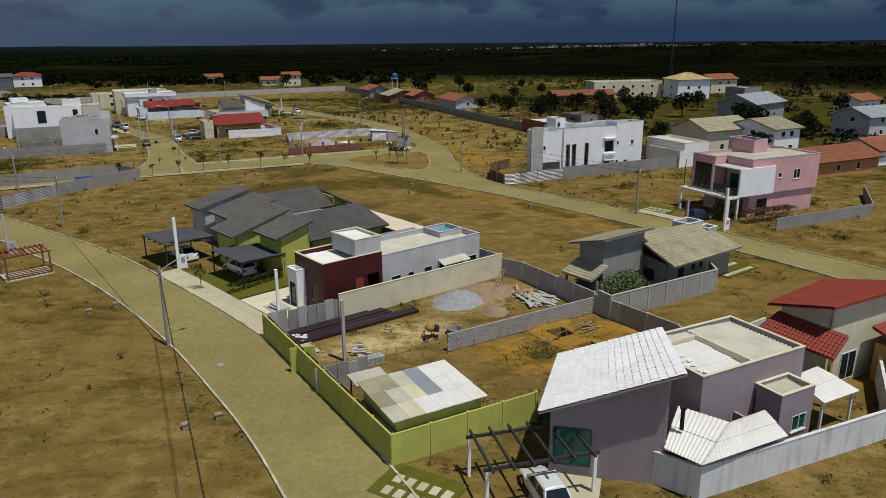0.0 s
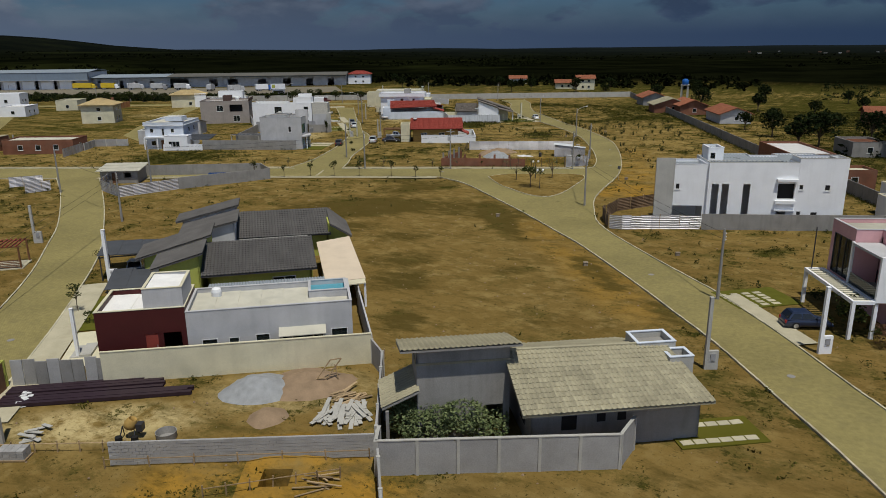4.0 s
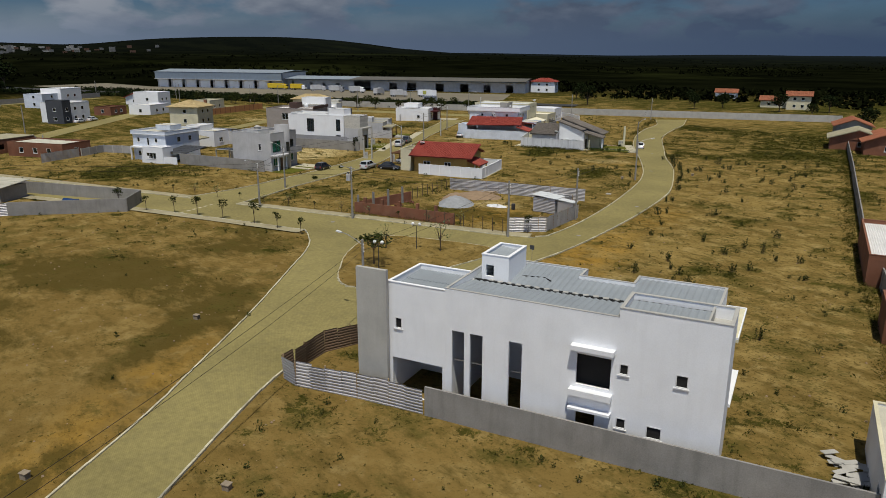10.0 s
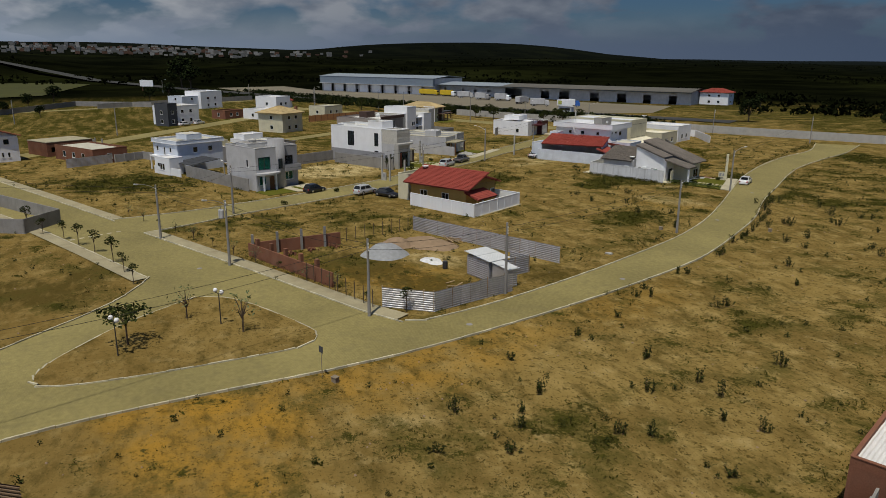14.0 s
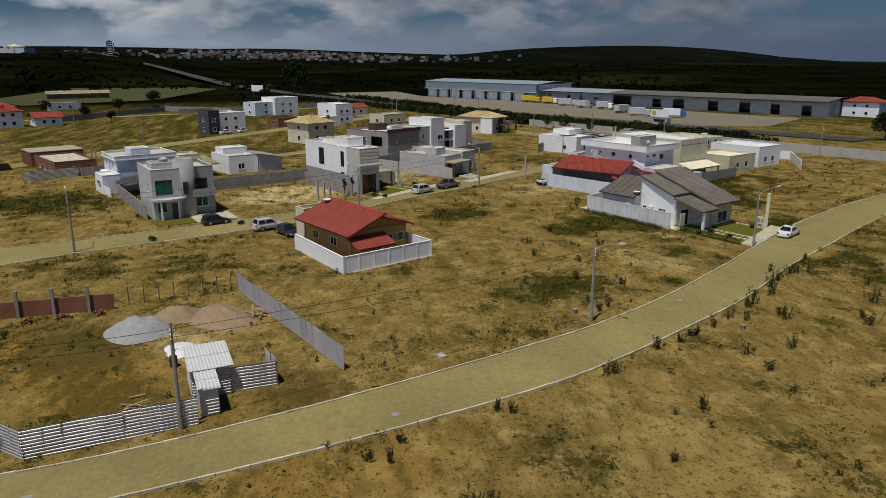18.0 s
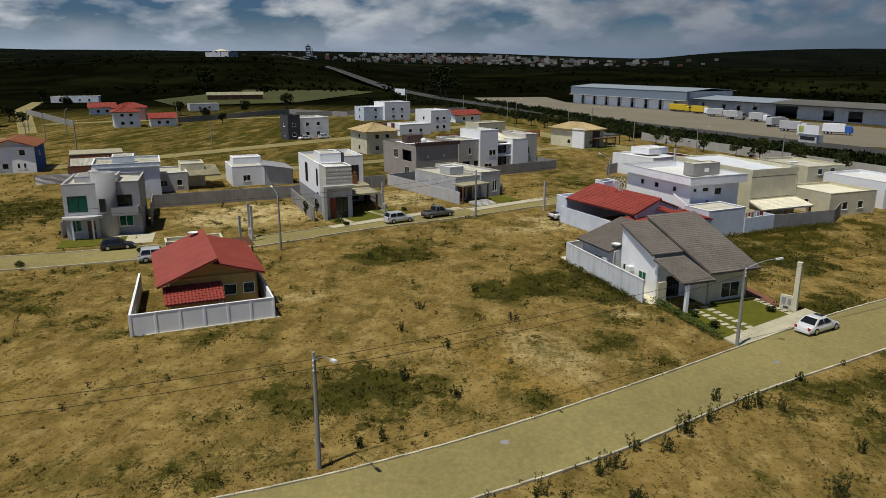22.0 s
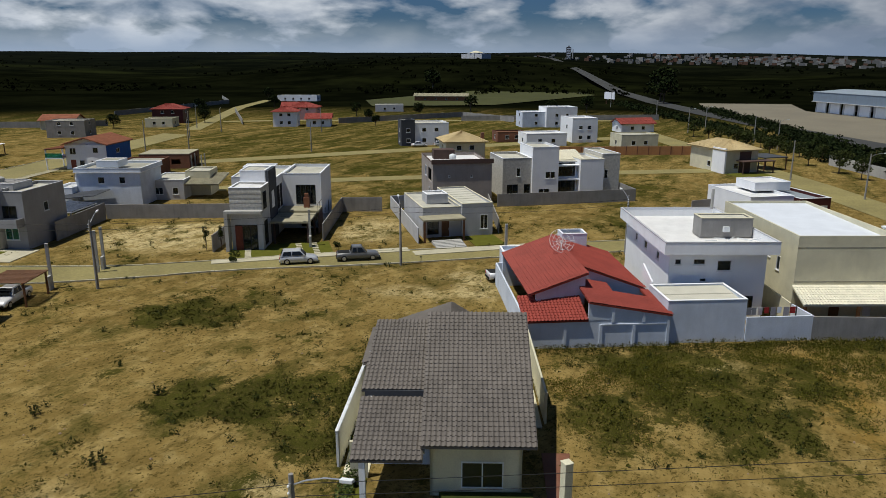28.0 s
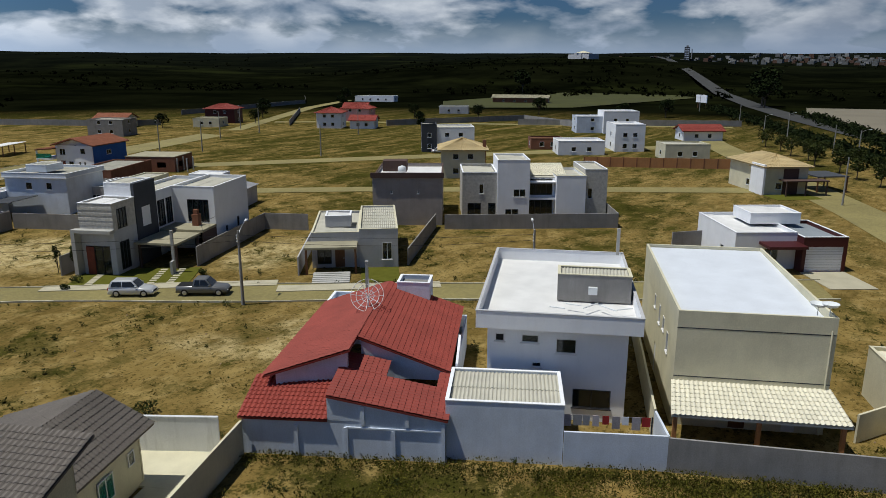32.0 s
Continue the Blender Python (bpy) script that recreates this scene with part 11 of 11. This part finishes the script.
for m_, seed, cx, cy, sx, sy, n in ((("white", "cream", "lightgrey", "orange"), 5, -1640, 130, 160, 330, 360), (("white", "cream", "orange", "lightgrey"), 6, 900, 2450, 650, 230, 380)):
    rng = np.random.default_rng(seed)
    for key in m_:
        s = Shape()
        for k in range(n // 4):
            x, y = cx + rng.normal() * sx * 0.6, cy + rng.normal() * sy * 0.6
            w, d, h = rng.uniform(6, 11), rng.uniform(6, 10), rng.uniform(3, 6)
            if rng.random() < 0.05: w, d, h = w * 2, d, h * 1.8
            z = height(x, y) - 1.5
            s.box(x - w / 2, y - d / 2, z, x + w / 2, y + d / 2, z + h + 1.5)
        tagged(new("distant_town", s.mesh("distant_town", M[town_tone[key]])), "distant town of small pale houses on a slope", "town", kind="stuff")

# dense roadside scrub between the avenue and the highway
rng = np.random.default_rng(12)
pts, leafs = [], []
BELT = [(-452, 156), (-366, 199), (-313, 224), (-267, 247), (-240, 259), (-209, 272), (-176, 292), (-150, 312)]
for k in range(2000):
    if k == 900: BELT = [(-418, 209), (-344, 236), (-289, 254), (-232, 274), (-200, 289), (-176, 301), (-160, 312)]
    i = rng.integers(0, len(BELT) - 1); t = rng.random()
    x = BELT[i][0] + (BELT[i + 1][0] - BELT[i][0]) * t + rng.normal() * 2.4
    y = BELT[i][1] + (BELT[i + 1][1] - BELT[i][1]) * t + rng.normal() * 2.4
    R_ = rng.uniform(0.7, 1.9)
    q = rng.normal(size=(26, 3)); q /= np.linalg.norm(q, axis=1)[:, None]
    q *= np.array([R_, R_, R_ * 0.9]) * rng.uniform(0.7, 1.0, (26, 1)); q[:, 2] = np.abs(q[:, 2] + R_ * 0.5)
    pts.append(q + np.array([x, y, 0])); leafs += [R_ * 0.36] * 26
v, f = leaf_cloud(np.concatenate(pts), np.array(leafs), rng, 0.9)
tagged(new("roadside_scrub", raw_mesh("roadside_scrub", v.tolist(), f.tolist(), M["leaf_dark"])), "dense dark roadside scrub along the highway verge", "scrub", kind="stuff")
for k, (x, y, sc) in enumerate(((-385, -51, 1.0), (-282, -5, 0.8), (-300, 73, 0.7), (-568, -30, 2.2), (-487, 173, 2.4), (-352, 106, 0.9), (-470, 178, 1.8), (-260, 20, 0.7), (-240, 40, 0.6), (-330, 0, 0.8), (-205, 30, 0.6), (-310, 100, 0.7), (-275, 96, 0.6), (-345, 150, 0.8), (-370, 160, 0.9), (-258, 110, 0.5))):
    plant("tree", x, y, broad[k % 3], "dark green tree standing between far plots", "tree", "trees of the far plots", sc, k * 77)

# scrub over the rough land beyond the estate wall
rng = np.random.default_rng(31)
pts, leafs = [], []
for k in range(1500):
    x, y = rng.uniform(30, 300), rng.uniform(100, 480)
    if x < 48 and y < 200: continue
    if x < 60 - (y - 150) * 0.55 + 6: continue
    if noise.noise(Vector((x / 30, y / 30, 3))) < 0.0: continue
    R_ = rng.uniform(0.6, 2.4)
    q = rng.normal(size=(24, 3)); q /= np.linalg.norm(q, axis=1)[:, None]
    q *= np.array([R_, R_, R_ * 0.8]) * rng.uniform(0.7, 1.0, (24, 1)); q[:, 2] = np.abs(q[:, 2] + R_ * 0.4)
    pts.append(q + np.array([x, y, height(x, y)])); leafs += [R_ * 0.36] * 24
v, f = leaf_cloud(np.concatenate(pts), np.array(leafs), rng, 0.9)
tagged(new("rough_scrub", raw_mesh("rough_scrub", v.tolist(), f.tolist(), M["leaf_dark"])), "dark scrub bushes over rough land beyond the wall", "scrub", kind="stuff")

# woods and scrub in the far country
rng = np.random.default_rng(77)
pts, leafs = [], []
for k in range(11000):
    a, r = rng.uniform(0, 2 * math.pi), 240 * math.exp(rng.uniform(0, 1) * math.log(2000 / 240))
    x, y = -60 + r * math.cos(a), 180 + r * math.sin(a)
    if noise.noise(Vector((x / 260, y / 260, 8))) < -0.02 + (0.1 if r < 450 else 0): continue
    if y > 130 and -560 < x < -185 and y < 420 and r < 560: continue
    if r < 330 and not (x > 60 or y > 370): continue
    z = height(x, y)
    R_ = rng.uniform(1.4, 3.4) * (1 - 0.25 * smooth(700, 1800, r))
    q = rng.normal(size=(14, 3)); q /= np.linalg.norm(q, axis=1)[:, None]
    q *= np.array([R_, R_, R_ * 0.7]); q[:, 2] = np.abs(q[:, 2]) + R_ * 0.15
    pts.append(q + np.array([x, y, z])); leafs += [R_ * 0.62] * 14
P = np.concatenate(pts)
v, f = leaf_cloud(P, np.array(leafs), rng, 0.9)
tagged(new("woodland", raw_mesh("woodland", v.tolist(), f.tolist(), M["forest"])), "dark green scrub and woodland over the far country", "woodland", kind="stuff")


# ---- weeds and grass on the lots ----
def world_of(ob):
    m = ob.matrix_basis
    return world_of(ob.parent) @ ob.matrix_parent_inverse @ m if ob.parent else m


CELL, OX, OY = 0.5, -140.0, 10.0
busy = np.zeros((640, 420), bool)


def fill(loop, grow=0.0):
    q = np.array(loop)
    x0, y0 = q.min(0) - grow; x1, y1 = q.max(0) + grow
    i0, i1, j0, j1 = [int(max(0, c)) for c in ((x0 - OX) / CELL, (x1 - OX) / CELL + 2, (y0 - OY) / CELL, (y1 - OY) / CELL + 2)]
    sub = busy[j0:j1, i0:i1]
    if sub.size == 0: return
    gxx, gyy = np.meshgrid(OX + (np.arange(i0, i0 + sub.shape[1]) + 0.5) * CELL, OY + (np.arange(j0, j0 + sub.shape[0]) + 0.5) * CELL)
    inside = np.zeros(sub.shape, bool)
    for k in range(len(q)):
        (ax, ay), (bx, by) = q[k], q[(k + 1) % len(q)]
        if ay == by: continue
        cross = ((gyy < ay) != (gyy < by)) & (gxx < (bx - ax) * (gyy - ay) / (by - ay) + ax)
        inside ^= cross
    sub |= inside


for loop in (cB_L + C_N[1:] + C_F + cD_L[1:] + cD_R[::-1] + cB_R[::-1][1:], cA_L + cA_R[::-1], cE_L + cE_R[::-1]):
    fill(loop)
for ob in list(bpy.data.objects):
    if ob.type == "MESH" and ob.name.split(".")[0] in ("floor", "roof", "roof_slab", "turf", "paving_slab", "patio_floor", "roof_sheet", "rear_roof", "side_canopy", "wall_bay", "driveway", "pavement", "hardstand", "body", "gravel_mound"):
        bb_ = [Vector(c) for c in ob.bound_box]
        m = world_of(ob)
        loop = [m @ Vector((x, y, 0)) for x, y in ((bb_[0].x, bb_[0].y), (bb_[6].x, bb_[0].y), (bb_[6].x, bb_[6].y), (bb_[0].x, bb_[6].y))]
        if ob.name.split(".")[0] in ("driveway", "pavement", "hardstand"):
            loop = [m @ v.co for v in ob.data.vertices]
        fill([(p.x, p.y) for p in loop])


def free(x, y):
    i, j = int((x - OX) / CELL), int((y - OY) / CELL)
    return not (0 <= i < 420 and 0 <= j < 640) or not busy[j, i]


gxa, gya = np.array(gx), np.array(gy)


def grass_at(x, y):
    return GRASS[max(0, np.searchsorted(gya, y) - 1), max(0, np.searchsorted(gxa, x) - 1)]


def R_bare(x, y):
    """False on the trodden first lots and the levelled lot, where few weeds stand."""
    return not (blob(x, y, -5, 100, 45, 28, 130) > 0.05 or (y < 95 and x > -45)) or (int(x * 7) + int(y * 5)) % 9 == 0


rng = np.random.default_rng(4)
tuft_p, tuft_s, weed_p, weed_s, mead_p, mead_s, stones = [], [], [], [], [], [], []
for k in range(240000):
    x, y = rng.uniform(-128, 58), rng.uniform(24, 310)
    if not free(x, y): continue
    g = grass_at(x, y)
    if rng.random() < 0.008 + (0.016 if g > -0.2 else 0):
        h = rng.uniform(0.15, 0.5)
        n = 44
        p = np.stack([x + rng.normal(size=n) * h * 0.27, y + rng.normal(size=n) * h * 0.27, h * rng.uniform(0.03, 1, n) ** 1.2], 1)
        if R_bare(x, y): weed_p.append(p); weed_s += [h * 0.19] * n
    if g < -0.30:
        if rng.random() < 0.03: stones.append((x, y))
        continue
    if rng.random() > 0.06 + max(0, min(0.85, (g + 0.20) / 0.5)): continue
    s = rng.uniform(0.05, 0.13) * (1 + 0.5 * max(0, min(1, g)))
    n = 6
    p = np.stack([x + rng.normal(size=n) * s * 1.6, y + rng.normal(size=n) * s * 1.6, rng.uniform(0.01, s * 1.3, n)], 1)
    tuft_p.append(p); tuft_s += [s] * n
    if rng.random() < (0.012 + 0.008 * max(0, min(1, g))):
        h = rng.uniform(0.3, 0.85)
        n = 60
        p = np.stack([x + rng.normal(size=n) * h * 0.30, y + rng.normal(size=n) * h * 0.30, h * rng.uniform(0.03, 1, n) ** 1.2], 1)
        weed_p.append(p); weed_s += [h * 0.12] * n
# upright wild shrubs over the strip east of the curved road and along its kerb
k = 0
while k < 46:
    x, y = rng.uniform(-40, 32), rng.uniform(150, 258)
    if not free(x, y) or x < 12 - (y - 165) * 0.62 - 4 or x > 44 - (y - 147) * 0.46 - 3: continue
    if noise.noise(Vector((x / 14, y / 14, 11))) < -0.15: continue
    tall_weed(x, y, rng.uniform(0.3, 0.8), rng.uniform(0.6, 1.4), 200 + k)
    k += 1
# the rank meadow beside the red-roofed house
for k in range(14000):
    u, v = rng.uniform(-4, 42), abs(rng.normal()) * 7
    x, y = -76.9 - 0.515 * u + 0.857 * v, 238.6 + 0.857 * u + 0.515 * v
    if not free(x, y) or blob(x, y, -84, 252.8, 2.4, 1.2, 26) > 0 or blob(x, y, -70, 262, 7, 4, 30) > 0 or noise.noise(Vector((x / 2.6, y / 2.6, 9))) < -0.16 or noise.noise(Vector((x / 6.5, y / 6.5, 3))) < -0.10: continue
    s = rng.uniform(0.12, 0.42)
    m = 9
    mead_p.append(np.stack([x + rng.normal(size=m) * 0.22, y + rng.normal(size=m) * 0.22, rng.uniform(0.02, s, m)], 1)); mead_s += [0.03 + s * 0.11] * m
# rank grass along wall feet and road edges
for a, b, n, hh in (((-77.7, 239.9), (-95.4, 271.0), 1300, 0.5), ((-56.5, 235.2), (-70.6, 228.8), 700, 0.5), ((-36, 241.4), (-5.5, 188.6), 500, 0.5), ((-49.5, 224), (-18, 202), 300, 0.4), ((-34, 154.8), (-13, 163.8), 250, 0.4), ((-66, 268.5), (-92, 318), 300, 0.6), ((44, 147), (20, 198), 900, 0.5), ((20, 198), (-20, 296), 900, 0.6), ((-4, 126), (24, 96), 120, 0.25)):
    for k in range(n):
        t = rng.random()
        x, y = a[0] + (b[0] - a[0]) * t + rng.normal() * 0.6, a[1] + (b[1] - a[1]) * t + rng.normal() * 0.6
        if not free(x, y): continue
        s = rng.uniform(0.4, 1.0) * hh
        m = 10
        tuft_p.append(np.stack([x + rng.normal(size=m) * s * 0.4, y + rng.normal(size=m) * s * 0.4, rng.uniform(0.02, s, m)], 1)); tuft_s += [s * 0.2] * m
for name, ps, ss, key, flat, label in (("weed_tufts", tuft_p, tuft_s, "weed", 1.4, "dry olive grass tufts over the empty lots"), ("weed_bushes", weed_p, weed_s, "bush", 1.2, "knee-high dark green weeds dotting the lots"), ("rank_grass", mead_p, mead_s, "meadow", 1.6, "rank olive green grass beside the house walls")):
    v, f = leaf_cloud(np.concatenate(ps), np.array(ss), rng, flat)
    tagged(new(name, raw_mesh(name, v.tolist(), f.tolist(), M[key])), label, "weeds", kind="stuff")
s = Shape()
for x, y in stones[:1800]:
    r = rng.uniform(0.03, 0.10)
    i = len(s.v)
    for dx_, dy_, dz_ in ((-1, -0.7, 0), (0.9, -1, 0), (1, 0.8, 0), (-0.8, 1, 0), (-0.5, -0.4, 0.8), (0.6, -0.5, 0.7), (0.5, 0.5, 0.9), (-0.5, 0.5, 0.7)):
        s.v.append((x + dx_ * r * rng.uniform(0.7, 1.1), y + dy_ * r * rng.uniform(0.7, 1.1), dz_ * r - 0.01))
    s.f += [[i + c for c in q] for q in ((4, 5, 6, 7), (0, 1, 5, 4), (1, 2, 6, 5), (2, 3, 7, 6), (3, 0, 4, 7))]
tagged(new("loose_stones", s.mesh("loose_stones", M["sand"])), "loose stones and clods scattered over bare soil", "stones", kind="stuff")
